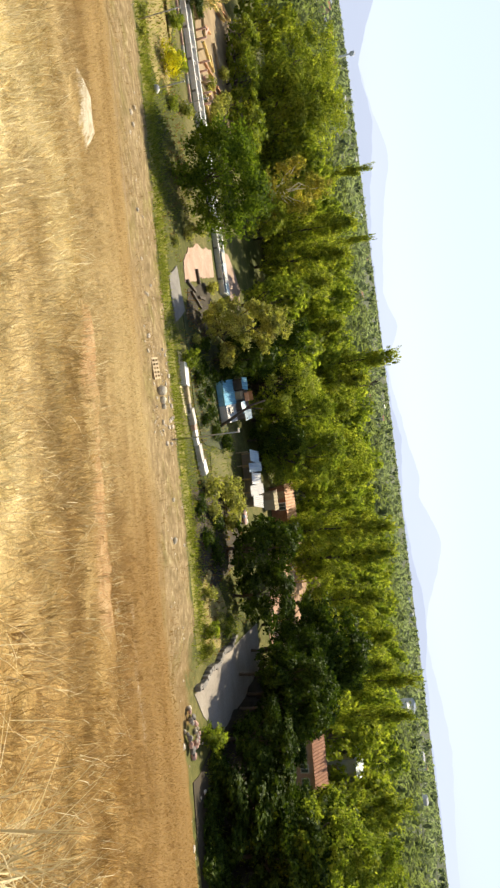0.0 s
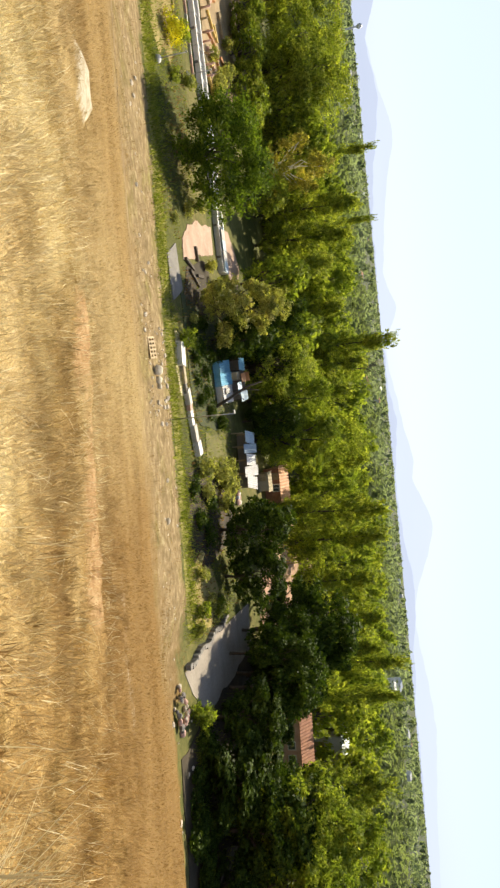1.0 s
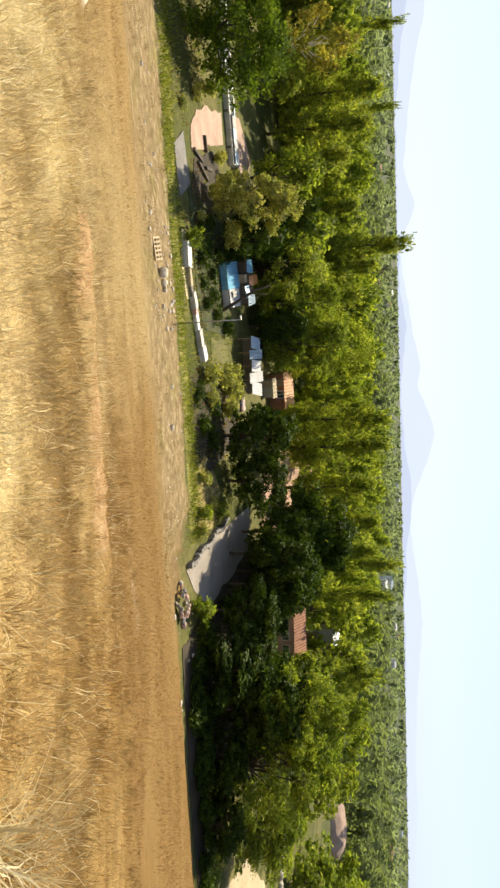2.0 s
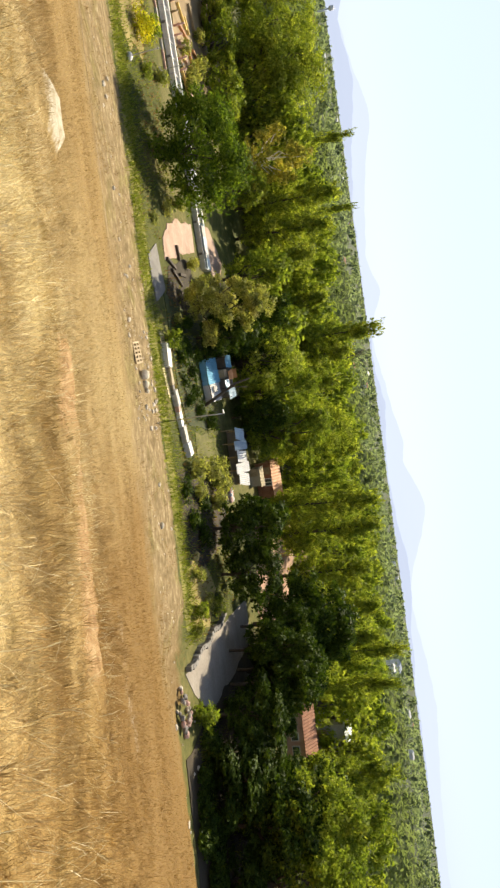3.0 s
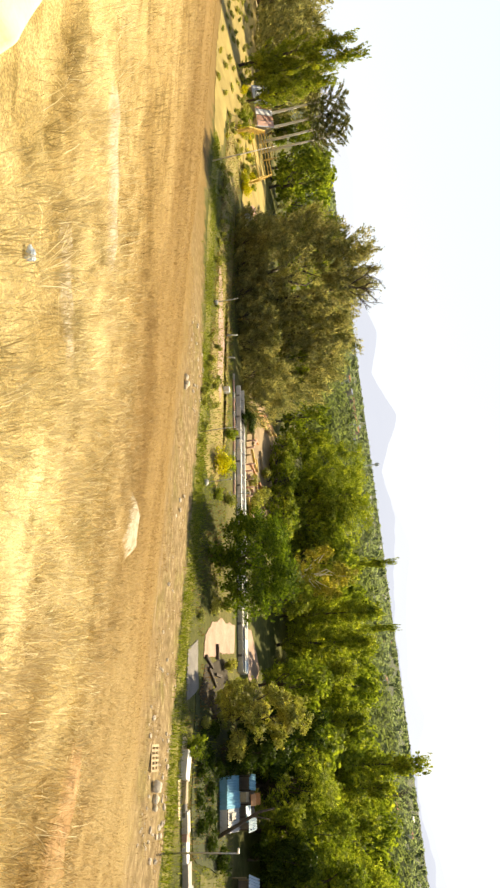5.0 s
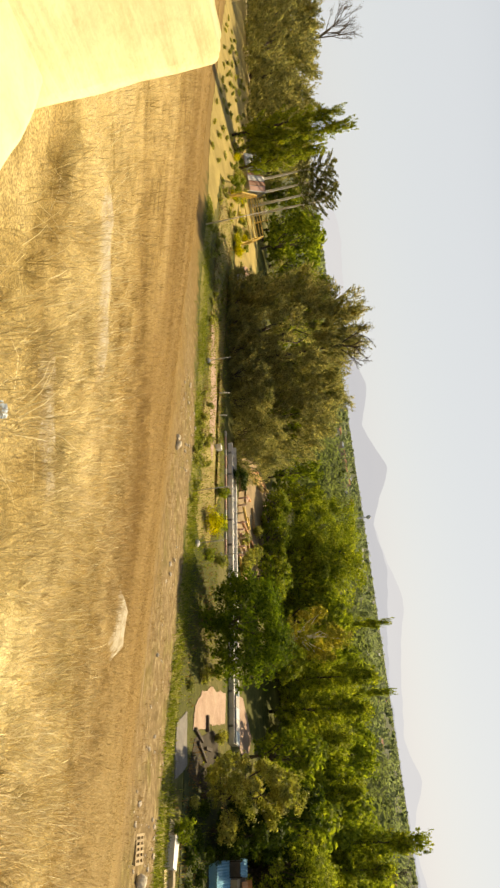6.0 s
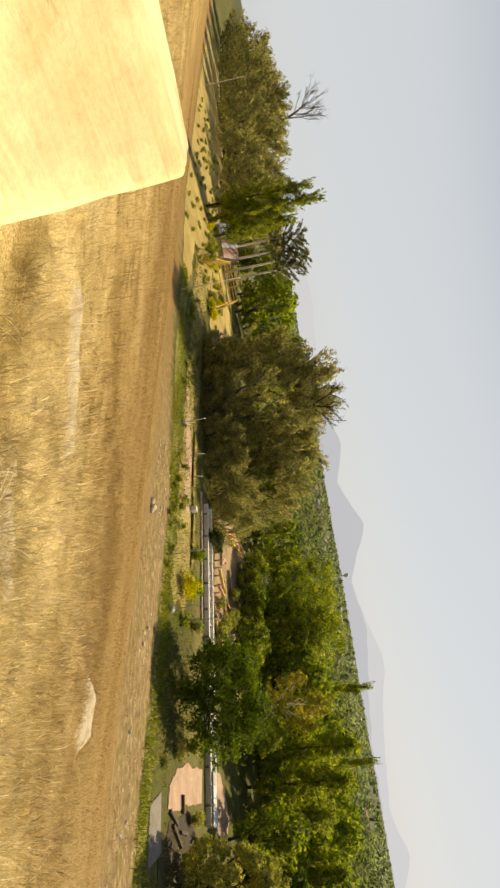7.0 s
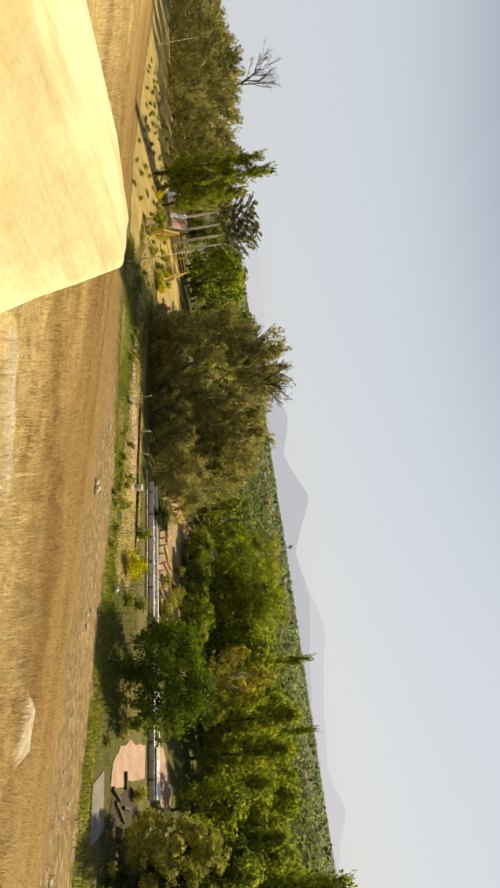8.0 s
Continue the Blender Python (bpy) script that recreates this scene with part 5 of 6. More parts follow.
# ---- water channel ----
def channel():
    """A raised concrete water channel of cast lengths: two walls, a bed, dark water."""
    a, b = Vector((-57.0, 58.6)), Vector((-20.2, 63.4))
    d = (b - a).normalized()
    ang = math.degrees(math.atan2(d.y, d.x))
    root = thing("water_channel", "long pale concrete water channel on low walls", "channel", at=(a.x, a.y, gzf(a.x, a.y)), rz=ang)
    n, ln = 22, (b - a).length / 22
    for k in range(n):
        x = (k + 0.5) * ln
        part("near_wall", box((ln - 0.05, 0.36, 0.62), (x, -0.06, -0.05), 0.02), M_WHITE, root)
        part("tie_beam", box((0.16, 0.96, 0.12), (x + ln / 2 - 0.08, 0.585, 0.42), 0.01), M_CONCRETE, root)
        part("far_wall", box((ln - 0.05, 0.34, 0.80), (x, 1.22, -0.05), 0.02), M_PALE_BLUE if k > n - 4 else M_WHITE, root)
        if k % 2 == 0:
            part("buttress", box((0.22, 0.3, 0.5), (x + ln / 2, -0.22, -0.05), 0.02), M_GREY_CONCRETE, root)
    part("bed", box((n * ln, 0.98, 0.2), (n * ln / 2, 0.575, -0.05), 0.0), M_GREY_CONCRETE, root)
    part("water", box((n * ln - 0.2, 0.94, 0.03), (n * ln / 2, 0.575, 0.17), 0.0), M_DARK_WATER, root, "dark still water")
    root2 = thing("concrete_cover", "bright pale slabs covering the end of the channel", "slab", at=(-24.6, 62.9, gzf(-24.6, 62.9)), rz=ang)
    for k in range(4):
        part("cover_slab", box((1.12, 1.35, 0.1), (0.3 + k * 1.16, 0.6, 0.66), 0.015), M_PALE_BLUE if k % 2 else M_CONCRETE, root2)
    for k in range(5):
        part("leg", box((0.12, 1.2, 0.68), (-0.25 + k * 1.16, 0.6, -0.02), 0.01), M_CONCRETE, root2)
    kerb = thing("kerb_row", "row of pinkish kerb blocks in front of the channel", "kerb", at=(-57.5, 56.6, gzf(-57.5, 56.6)), rz=ang)
    for k in range(18):
        part("kerb_block", box((0.92, 0.25, 0.28), (k * 1.0 + 0.5, 0, -0.05), 0.03), M_PINK if k % 3 else M_CONCRETE, kerb)
    kerb2 = thing("kerb_row", "row of pinkish blocks behind the channel", "kerb", at=(-53.0, 62.2, gzf(-53.0, 62.2)), rz=ang)
    for k in range(20):
        part("kerb_block", box((0.92, 0.3, 0.35), (k * 1.0 + 0.5, 0, -0.05), 0.03), M_PINK, kerb2)


channel()

# ---- low white slabs and walls along the lane ----
solo("concrete_slab", box((2.0, 0.9, 0.55), (0, 0, -0.05), 0.05, 0, None, 0.02, 2), M_WHITE, "whitewashed concrete block at the lane's edge", "block", "blocks along the lane", (-8.8, 47.9, gzf(-8.8, 47.9)), -3)
for n, (x, y, l, w, h, r, m) in enumerate(((-5.3, 48.9, 1.4, 0.7, 0.5, 20, M_CONCRETE), (-3.6, 49.4, 1.6, 0.6, 0.4, 12, M_WHITE), (-2.2, 49.9, 1.5, 0.8, 0.5, 15, M_CONCRETE), (-0.9, 50.4, 1.3, 0.9, 0.55, 22, M_WHITE))):
    solo("concrete_slab", box((l, w, h), (0, 0, -0.05), 0.05, 0, None, 0.03, n), m, "pale broken concrete block beside the lane", "block", "blocks along the lane", (x, y, gzf(x, y)), r)
for n, (x, y, l, w, h, r, m) in enumerate(((-7.1, 48.25, 1.5, 0.55, 0.42, 10, M_TAN), (-6.0, 48.55, 0.9, 0.5, 0.36, 18, M_GREY_CONCRETE), (-4.45, 49.1, 0.7, 0.6, 0.45, 6, M_PINK))):
    solo("low_wall_piece", box((l, w, h), (0, 0, -0.05), 0.05, 0, None, 0.035, 40 + n), m, "worn brownish piece of a low wall beside the lane", "wall", "low wall along the lane", (x, y, gzf(x, y)), r)
wall = thing("drive_wall", "low dark stone wall along the drive", "wall", at=(0, 0, 0))
for k in range(18):
    t = k / 17
    x, y = 15.9 - 0.9 * t + 0.2 * math.sin(k), 44.2 + 10.5 * t
    part("stone_block", box((0.42, 0.56, 0.5), (x, y, gzf(x, y) - 0.05), 0.06, 4, None, 0.025, k), M_GREY_CONCRETE, wall)


# ---- blue shed ----
def sheet_roof(name, w, d, material, parent, at, tilt, ribs=14, turn=0.0):
    """A corrugated metal sheet of real thickness."""
    bm = bmesh.new()
    n = ribs * 4
    rows = []
    for side in (0, 1):
        for e in (0, 1):
            rows.append([bm.verts.new((-w / 2 + w * i / n, -d / 2 + d * e, 0.035 * math.sin(i / n * ribs * 2 * math.pi) - side * 0.02)) for i in range(n + 1)])
    for i in range(n):
        bm.faces.new((rows[0][i], rows[0][i + 1], rows[1][i + 1], rows[1][i]))
        bm.faces.new((rows[2][i], rows[3][i], rows[3][i + 1], rows[2][i + 1]))
        bm.faces.new((rows[0][i], rows[2][i], rows[2][i + 1], rows[0][i + 1]))
        bm.faces.new((rows[1][i], rows[1][i + 1], rows[3][i + 1], rows[3][i]))
    bmesh.ops.recalc_face_normals(bm, faces=bm.faces[:])
    ob = part(name, bm, material, parent)
    ob.matrix_basis = pose(*at, tilt, 0, turn)
    return ob


def blue_shed():
    """A patched shed: low blue and white lean-to roofs in front of an open upper part with boards."""
    root = thing("garden_shed", "patched light-blue and white sheet-metal shed with orange and tan boards", "shed", at=(-7.9, 60.3, gzf(-7.9, 60.3)), rz=10)
    part("front_wall", box((2.5, 0.07, 0.75), (-0.85, -2.35, -0.05), 0.01), M_BLUE, root)
    part("front_wall", box((1.7, 0.07, 0.75), (1.27, -2.33, -0.05), 0.01), M_WHITE, root, "white-painted front wall")
    part("side_wall", box((0.07, 3.6, 1.0), (-2.1, -0.5, -0.05), 0.01), M_BLUE, root)
    part("side_wall", box((0.07, 3.6, 1.0), (2.1, -0.5, -0.05), 0.01), M_WHITE, root)
    part("back_wall", box((4.2, 0.08, 2.3), (0, 1.3, -0.05), 0.01), M_GREY_CONCRETE, root)
    # solid sheet whose black colour paints the shade inside the open shed
    part("inner_wall", box((4.1, 0.06, 1.25), (0, -0.25, -0.05), 0.01), M_DARK, root, "near-black inner wall, the dim inside painted on")
    sheet_roof("lean_to_sheet", 1.25, 2.2, M_BLUE, root, (-1.52, -1.36, 1.02), 13, 6)
    sheet_roof("lean_to_sheet", 1.28, 2.3, M_BLUE, root, (-0.27, -1.40, 1.06), 15, 6)
    sheet_roof("lean_to_sheet", 1.75, 2.1, M_WHITE, root, (1.26, -1.34, 1.02), 12, 8)
    # solid plate, coloured near black to read as an opening
    part("hatch", box((0.62, 0.8, 0.05), (0.95, -1.55, 1.06), 0.01, 0, None, 0, 0, 12), M_DARK, root, "near-black plate painted as an open hatch")
    for x in (-2.05, -0.95, 0.15, 1.1, 2.05):
        part("post", box((0.09, 0.09, 2.35), (x, -0.12, -0.05), 0.01), M_TRUNK, root)
    part("tan_board", box((0.75, 0.05, 0.62), (-0.42, -0.32, 1.28), 0.01), M_TAN, root, "tan plastered board")
    part("tan_board", box((0.75, 0.7, 0.05), (-0.42, -0.02, 1.93), 0.01, 0, None, 0, 0, 10), M_TAN, root, "tan board laid flat")
    part("orange_panel", box((0.9, 0.95, 0.06), (-0.15, 0.55, 2.32), 0.01, 0, None, 0, 0, 14), M_ORANGE, root, "orange board on the roof")
    part("orange_panel", box((0.95, 0.05, 0.6), (-0.2, 1.42, 2.2), 0.01, 6), M_ORANGE, root, "orange board on the roof")
    part("blue_panel", box((1.25, 0.9, 0.05), (0.85, 0.15, 1.95), 0.01, 8, None, 0, 0, 14), M_BLUE, root, "blue sheet patching the roof")
    sheet_roof("roof_sheet", 1.0, 1.9, M_PALE_BLUE, root, (1.72, 0.45, 2.28), 8, 5, 3)
    sheet_roof("roof_sheet", 1.3, 1.5, M_BLUE, root, (-1.55, 0.65, 2.30), 9, 6, -4)


blue_shed()
solo("leaning_trunk", tubes("leaning_trunk", [([(0, 0, -0.2), (-0.9, 0.5, 1.4), (-2.0, 1.2, 3.2), (-2.3, 1.4, 4.6)], [0.17, 0.15, 0.12, 0.06]), ([(-1.7, 1.0, 2.7), (-1.5, 1.6, 4.2)], [0.08, 0.03])], M_TRUNK, 7), None, "dark leaning bare trunk in front of the blue shed", "trunk", "", (-5.0, 57.9, gzf(-5.0, 57.9)))


def lean_to():
    root = thing("open_shelter", "long low shelter with white and pale blue roof sheets", "shelter", at=(0.4, 63.9, gzf(0.4, 63.9)), rz=-2)
    for k in range(5):
        part("post", box((0.1, 0.1, 1.35), (-2.9 + k * 1.45, -1.1, -0.05), 0.01), M_WOOD, root)
        part("post", box((0.1, 0.1, 2.0), (-2.9 + k * 1.45, 1.1, -0.05), 0.01), M_WOOD, root)
    for k, m in enumerate((M_PALE_BLUE, M_PALE_BLUE, M_WHITE, M_WHITE, M_WHITE)):
        sheet_roof("roof_sheet", (1.3, 1.0, 1.25, 1.1, 1.35)[k], (2.2, 2.7, 2.4, 2.9, 2.5)[k], m, root, (-2.45 + k * 1.22, (0.2, -0.1, 0.15, -0.2, 0.1)[k], 1.70 + 0.05 * (k % 2)), (12, 16, 10, 15, 11)[k], 6, (-5, 3, -2, 5, -7)[k])
    part("back_wall", box((6.0, 0.08, 1.9), (0, 1.16, -0.05), 0.01), M_GREY_CONCRETE, root)
    for k in range(6):
        solo("sack", stone_bm(700 + k, 0.75, 0.6, rough=0.08), M_WHITE if k % 2 else M_PINK, "pale pinkish sack leaning by the shelter", "sack", "sacks by the shelter", (3.9 + 0.45 * (k % 3), 62.9 + 0.5 * (k // 3), gzf(4, 63) + 0.18), k * 40)


lean_to()


def plain_house(name, label, x, y, rz, w, d, h, wall_m, roof_m, pitch, windows, eave=0.35):
    """A small gabled house: walls, two roof slopes, door, framed windows with panes."""
    root = thing(name, label, "house", at=(x, y, gzf(x, y)), rz=rz)
    t = 0.2
    part("front_wall", box((w, t, h), (0, -d / 2, -0.1), 0.01), wall_m, root)
    part("back_wall", box((w, t, h), (0, d / 2, -0.1), 0.01), wall_m, root)
    for s in (-1, 1):
        bm = bmesh.new()
        rise = d / 2 * math.tan(radians(pitch))
        out = [(-d / 2 + t / 2, -0.1), (d / 2 - t / 2, -0.1), (d / 2 - t / 2, h - 0.1), (0, h - 0.1 + rise), (-d / 2 + t / 2, h - 0.1)]
        a = [bm.verts.new((s * (w / 2 - t) - t / 2, q, z)) for q, z in out]
        b = [bm.verts.new((s * (w / 2 - t) + t / 2, q, z)) for q, z in out]
        bm.faces.new(a)
        bm.faces.new(b[::-1])
        for i in range(5):
            bm.faces.new((a[i], b[i], b[(i + 1) % 5], a[(i + 1) % 5]))
        bmesh.ops.recalc_face_normals(bm, faces=bm.faces[:])
        part("gable_wall", bm, wall_m, root)
    run = (d / 2 + eave) / math.cos(radians(pitch))
    mats = roof_m if isinstance(roof_m, tuple) else (roof_m, roof_m)
    for s, m in ((-1, mats[0]), (1, mats[1])):
        zc = h - 0.05 + (d / 2 - (d / 2 + eave) / 2) * math.tan(radians(pitch))
        sheet_roof("roof_slope", w + 2 * eave, run, m, root, (0, s * (d / 2 + eave) / 2, zc), -s * pitch, max(6, int(w * 3)))
    part("door", box((0.9, 0.06, min(2.0, h - 0.3)), (-w * 0.28, -d / 2 - t / 2 - 0.03, 0), 0.01), M_WOOD, root)
    for k in range(windows):
        wx = w * (0.05 + 0.3 * k)
        win = part("window", box((1.0, 0.08, 1.0), (wx, -d / 2 - t / 2 - 0.02, 1.0), 0.01), M_WHITE, root, "white window frame")
        for q in (-0.22, 0.22):
            part("pane", box((0.38, 0.03, 0.82), (wx + q, -d / 2 - t / 2 - 0.06, 1.09), 0.0), M_GLASS, win)
    return root


plain_house("cottage", "pink cottage with a terracotta roof among the trees", 35.6, 76.0, -6, 5.2, 4.2, 2.9, M_PINK, M_BRICK, 26, 2)
plain_house("pale_house", "pale grey house with a metal roof behind the cottage", 47.5, 99.0, 0, 5.5, 5.0, 5.0, M_CONCRETE, M_ZINC, 18, 2)
plain_house("brick_house", "orange brick house half hidden by dark trees", 3.9, 80.5, 2, 4.6, 5.6, 2.2, M_BRICK, M_ORANGE, 12, 1)
plain_house("mud_hut", "small tan plastered hut", 3.2, 75.0, 4, 2.2, 2.0, 1.4, M_TAN, M_TAN, 10, 0, 0.15)
plain_house("field_barn", "small barn with a zinc roof patched with rusty sheets", -149.4, 63.4, 52, 8.0, 9.0, 1.5, M_TAN, M_ZINC, 34, 0)
barn = bpy.data.objects["field_barn"]
for k in range(7):
    sheet_roof("roof_sheet", 1.1, 5.7, (M_ZINC, M_WHITE, M_WHITE, M_RUST, M_WHITE, M_RUST, M_PINK)[k], barn, (-3.6 + 1.2 * k, -2.44, 2.93), 34, 4)
plain_house("pink_shed", "low white and pink shed beside the tamarisk", -100.0, 60.5, 30, 3.4, 2.6, 1.8, M_WHITE, M_PINK, 16, 0, 0.2)
plain_house("pump_house", "small white pump house behind the terrace", -62.7, 86.0, 10, 2.6, 1.8, 1.6, M_WHITE, M_ZINC, 12, 0, 0.15)


def pergola(x, y, rz, bays, w, h, label):
    root = thing("timber_pen", label, "fence", at=(x, y, gzf(x, y)), rz=rz)
    for i in range(bays + 1):
        for s in (0, 1):
            part("post", box((0.30, 0.30, h), (i * 2.2, s * w, -0.1), 0.02), M_YELLOW_WOOD, root)
    for s in (0, 1):
        for z in (0.5, 1.1, h - 0.15):
            part("rail", box((bays * 2.2, 0.12, 0.2), (bays * 1.1, s * w + 0.21, z), 0.01), M_YELLOW_WOOD, root)
    for i in range(0, bays + 1, 3):
        part("crossbeam", box((0.16, w, 0.16), (i * 2.2, w / 2, h - 0.1), 0.01), M_YELLOW_WOOD, root)


pergola(-109.0, 58.5, 153, 13, 9.0, 3.0, "yellowed timber pen with posts and rails")
pergola(-147.2, 74.2, 153, 8, 8.0, 2.2, "yellowed timber frame beside the barn")

# ---- small things under the trees ----
for n, (x, y, l, r) in enumerate(((-17.9, 52.6, 2.2, 80), (-16.9, 53.8, 2.6, 70), (-17.6, 55.6, 1.8, 100), (-19.6, 55.0, 1.4, 15))):
    solo("timber_beam", box((l, 0.28, 0.26), (0, 0, -0.02), 0.03, 0, None, 0.01, n), M_TRUNK, "dark brown timber beam lying in the yard", "timber", "timber beams in the yard", (x, y, gzf(x, y) + 0.05), r)
for n in range(8):
    x, y = -62.6 - 0.62 * n + 0.5 * (n % 2), 73.4 + 0.9 * n
    solo("timber_beam", box((8.5 + n % 3, 0.40, 0.42), (0, 0, -0.02), 0.03, 0, None, 0.01, n), M_YELLOW_WOOD if n % 2 else M_ORANGE, "long orange-tan timber lying on the terrace", "timber", "timber stack on the terrace", (x, y, gzf(x, y) + 0.10), 106 + 4 * (n % 3))
stack = random.Random(62)
for n in range(16):
    x, y, l = stack.uniform(-57, -41), stack.uniform(64.6, 73.5), stack.uniform(1.6, 3.6)
    solo("terrace_plank", box((l, 0.34, 0.30), (0, 0, -0.02), 0.02, 0, None, 0.01, 80 + n), (M_YELLOW_WOOD, M_ORANGE, M_WOOD, M_PINK)[n % 4], "short tan plank lying on the terrace", "timber", "planks on the terrace", (x, y, gzf(x, y) + 0.10), stack.uniform(0, 180))
for n in range(12):
    x, y, h = -57.5 + 1.35 * n, 64.3 + stack.uniform(-0.3, 0.3), stack.uniform(0.8, 1.3)
    solo("terrace_post", tubes("terrace_post", [([(0, 0, -0.1), (0.03, 0, h)], [0.13, 0.11])], M_PINK if n % 3 else M_WOOD, 6), None, "short pinkish post along the terrace edge", "post", "posts along the terrace", (x, y, gzf(x, y) + 0.05))
for n in range(16):
    x, y = 10.5 + 0.75 * n % 9 + rnd.uniform(-0.4, 0.4), 69 + rnd.uniform(0, 22)
    h = rnd.uniform(1.4, 2.4)
    solo("orchard_stake", tubes("orchard_stake", [([(0, 0, -0.1), (rnd.uniform(-.1, .1), 0, h)], [0.09, 0.06])], M_YELLOW_WOOD, 6), None, "pale timber stake standing in the tilled soil", "stake", "stakes in the tilled soil", (x, y, gzf(x, y) + 0.04))
solo("white_bin", box((0.7, 0.6, 0.8), (0, 0, -0.03), 0.06), M_WHITE, "white bin standing under the tamarisk", "bin", "", (-51.2, 52.9, gzf(-51.2, 52.9)), 12)
for x, y, h in ((-61.1, 52.9, 1.5), (-57.5, 53.5, 1.1)):
    solo("white_post", tubes("white_post", [([(0, 0, -0.1), (0.06, 0, h * 0.5), (0.25, 0, h)], [0.10, 0.09, 0.07])], M_WHITE, 8), None, "leaning whitewashed post under the tamarisk", "post", "whitewashed posts", (x, y, gzf(x, y)))
solo("bench", box((1.6, 0.4, 0.12), (0, 0, 0.36), 0.02, 0, box((0.12, 0.36, 0.4), (-0.6, 0, 0), 0.01, 0, box((0.12, 0.36, 0.4), (0.6, 0, 0), 0.01))), M_GREY_CONCRETE, "grey concrete bench in the shade", "bench", "", (24.0, 48.6, gzf(24, 48.6)), 8)
for n, (x, y, s) in enumerate(((23.9, 58.6, 0.7), (24.6, 54.6, 0.5), (26.4, 52.9, 0.5), (22.5, 61.0, 0.5))):
    solo("pale_block", box((s, s * 0.7, s * 0.7), (0, 0, -0.04), 0.05, 0, None, 0.02, n), M_CONCRETE, "pale block in the deep shade", "block", "pale blocks in the shade", (x, y, gzf(x, y)), n * 35)


def field_wall():
    """A tumbled whitish stone wall beyond the sandy clearing."""
    root = thing("field_wall", "tumbled whitish dry-stone wall between the fields", "wall")
    rs = random.Random(12)
    for k in range(90):
        t = k / 89
        x, y = 64 + 14 * t + rs.uniform(-0.3, 0.3), 73 - 12 * t + rs.uniform(-0.4, 0.4)
        s = rs.uniform(0.5, 1.1)
        part("stone", stone_bm(800 + k % 12, s, 0.8), rs.choice((M_STONE, M_LIMESTONE)), root).matrix_basis = pose(x, y, gzf(x, y) + s * 0.2, 0, 0, rs.uniform(0, 360))


field_wall()
bm = stone_bm(91, 1.0, 1.0, rough=0.10)
bmesh.ops.transform(bm, matrix=Matrix.Diagonal((22, 9, 6.5, 1)), verts=bm.verts)
solo("earth_mound", bm, M_PEACH, "bare orange earth mound beyond the trees", "mound", "", (104, 124, -0.5), 10)


def bush(seed, r, h, leaves, leaf, material):
    rs = np.random.RandomState(seed)
    root = new("bush")
    lobes = []
    for i in range(9):
        a = rs.uniform(0, 6.28)
        q = rs.uniform(0, 0.7) * r
        lobes.append((np.array([math.cos(a) * q, math.sin(a) * q, h * rs.uniform(0.25, 0.75)]), np.diag([r * 0.45, r * 0.45, h * 0.32])))
    runs = [limb(rs, (0, 0, -0.1), l[0], 0.04, 0.012, 0.05, 4) for l in lobes]
    part("stems", tubes("stems", runs, M_TRUNK, 5), None, root)
    v, f = lobe_leaves(rs, lobes, leaves, leaf, leaf * 0.6)
    part("foliage", fast_mesh("foliage", v, f, material), None, root)
    return root


B_YEL = model(bush, "broom_bush", "yellow-flowering bush on the lawn", "bush", "", -39.2, 51.6, 61, 1.9, 2.0, 1000, 0.24, M_FLOWER)
B_GRN = model(bush, "green_bush", "small green bush at the lane's edge", "bush", "green bushes", -10.4, 48.6, 62, 1.1, 1.5, 800, 0.2, M_LEAF_ROUND)
for x, y, s, z in ((19.8, 44.6, 1.4, 1.2), (12.6, 47.5, 0.9, 0.8), (13.6, 52.5, 1.0, 0.8), (-40.5, 54.2, 1.4, 1.0), (-46.0, 55.2, 1.2, 0.9), (-35.5, 52.0, 0.9, 0.6)):
    put(B_GRN, "green bush in the valley", "bush", "green bushes", x, y, z, s, x * 40)
# near-black shrubs, also added to deepen the shade on lawn and grove floor
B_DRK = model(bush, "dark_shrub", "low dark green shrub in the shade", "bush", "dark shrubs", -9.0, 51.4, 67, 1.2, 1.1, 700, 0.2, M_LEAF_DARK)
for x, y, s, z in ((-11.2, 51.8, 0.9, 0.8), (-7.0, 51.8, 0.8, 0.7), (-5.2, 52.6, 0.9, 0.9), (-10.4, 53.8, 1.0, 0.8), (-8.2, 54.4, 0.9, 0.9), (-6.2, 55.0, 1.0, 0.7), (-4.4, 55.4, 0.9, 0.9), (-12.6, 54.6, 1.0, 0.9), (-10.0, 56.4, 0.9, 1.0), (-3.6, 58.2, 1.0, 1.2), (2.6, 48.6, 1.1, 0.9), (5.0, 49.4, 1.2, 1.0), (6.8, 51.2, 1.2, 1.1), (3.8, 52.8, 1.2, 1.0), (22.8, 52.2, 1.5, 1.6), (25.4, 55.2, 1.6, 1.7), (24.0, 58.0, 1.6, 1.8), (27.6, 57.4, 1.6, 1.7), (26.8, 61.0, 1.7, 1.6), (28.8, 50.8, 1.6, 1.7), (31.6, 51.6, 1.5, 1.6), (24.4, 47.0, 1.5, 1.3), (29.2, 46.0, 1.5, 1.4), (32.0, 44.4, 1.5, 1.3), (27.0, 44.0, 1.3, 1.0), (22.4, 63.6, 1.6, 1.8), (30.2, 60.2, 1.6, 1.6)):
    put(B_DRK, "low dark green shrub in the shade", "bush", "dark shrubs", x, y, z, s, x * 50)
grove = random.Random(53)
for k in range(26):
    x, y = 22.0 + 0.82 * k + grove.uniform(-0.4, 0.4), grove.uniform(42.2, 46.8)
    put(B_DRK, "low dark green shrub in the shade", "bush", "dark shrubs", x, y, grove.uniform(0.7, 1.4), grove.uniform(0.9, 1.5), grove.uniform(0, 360))
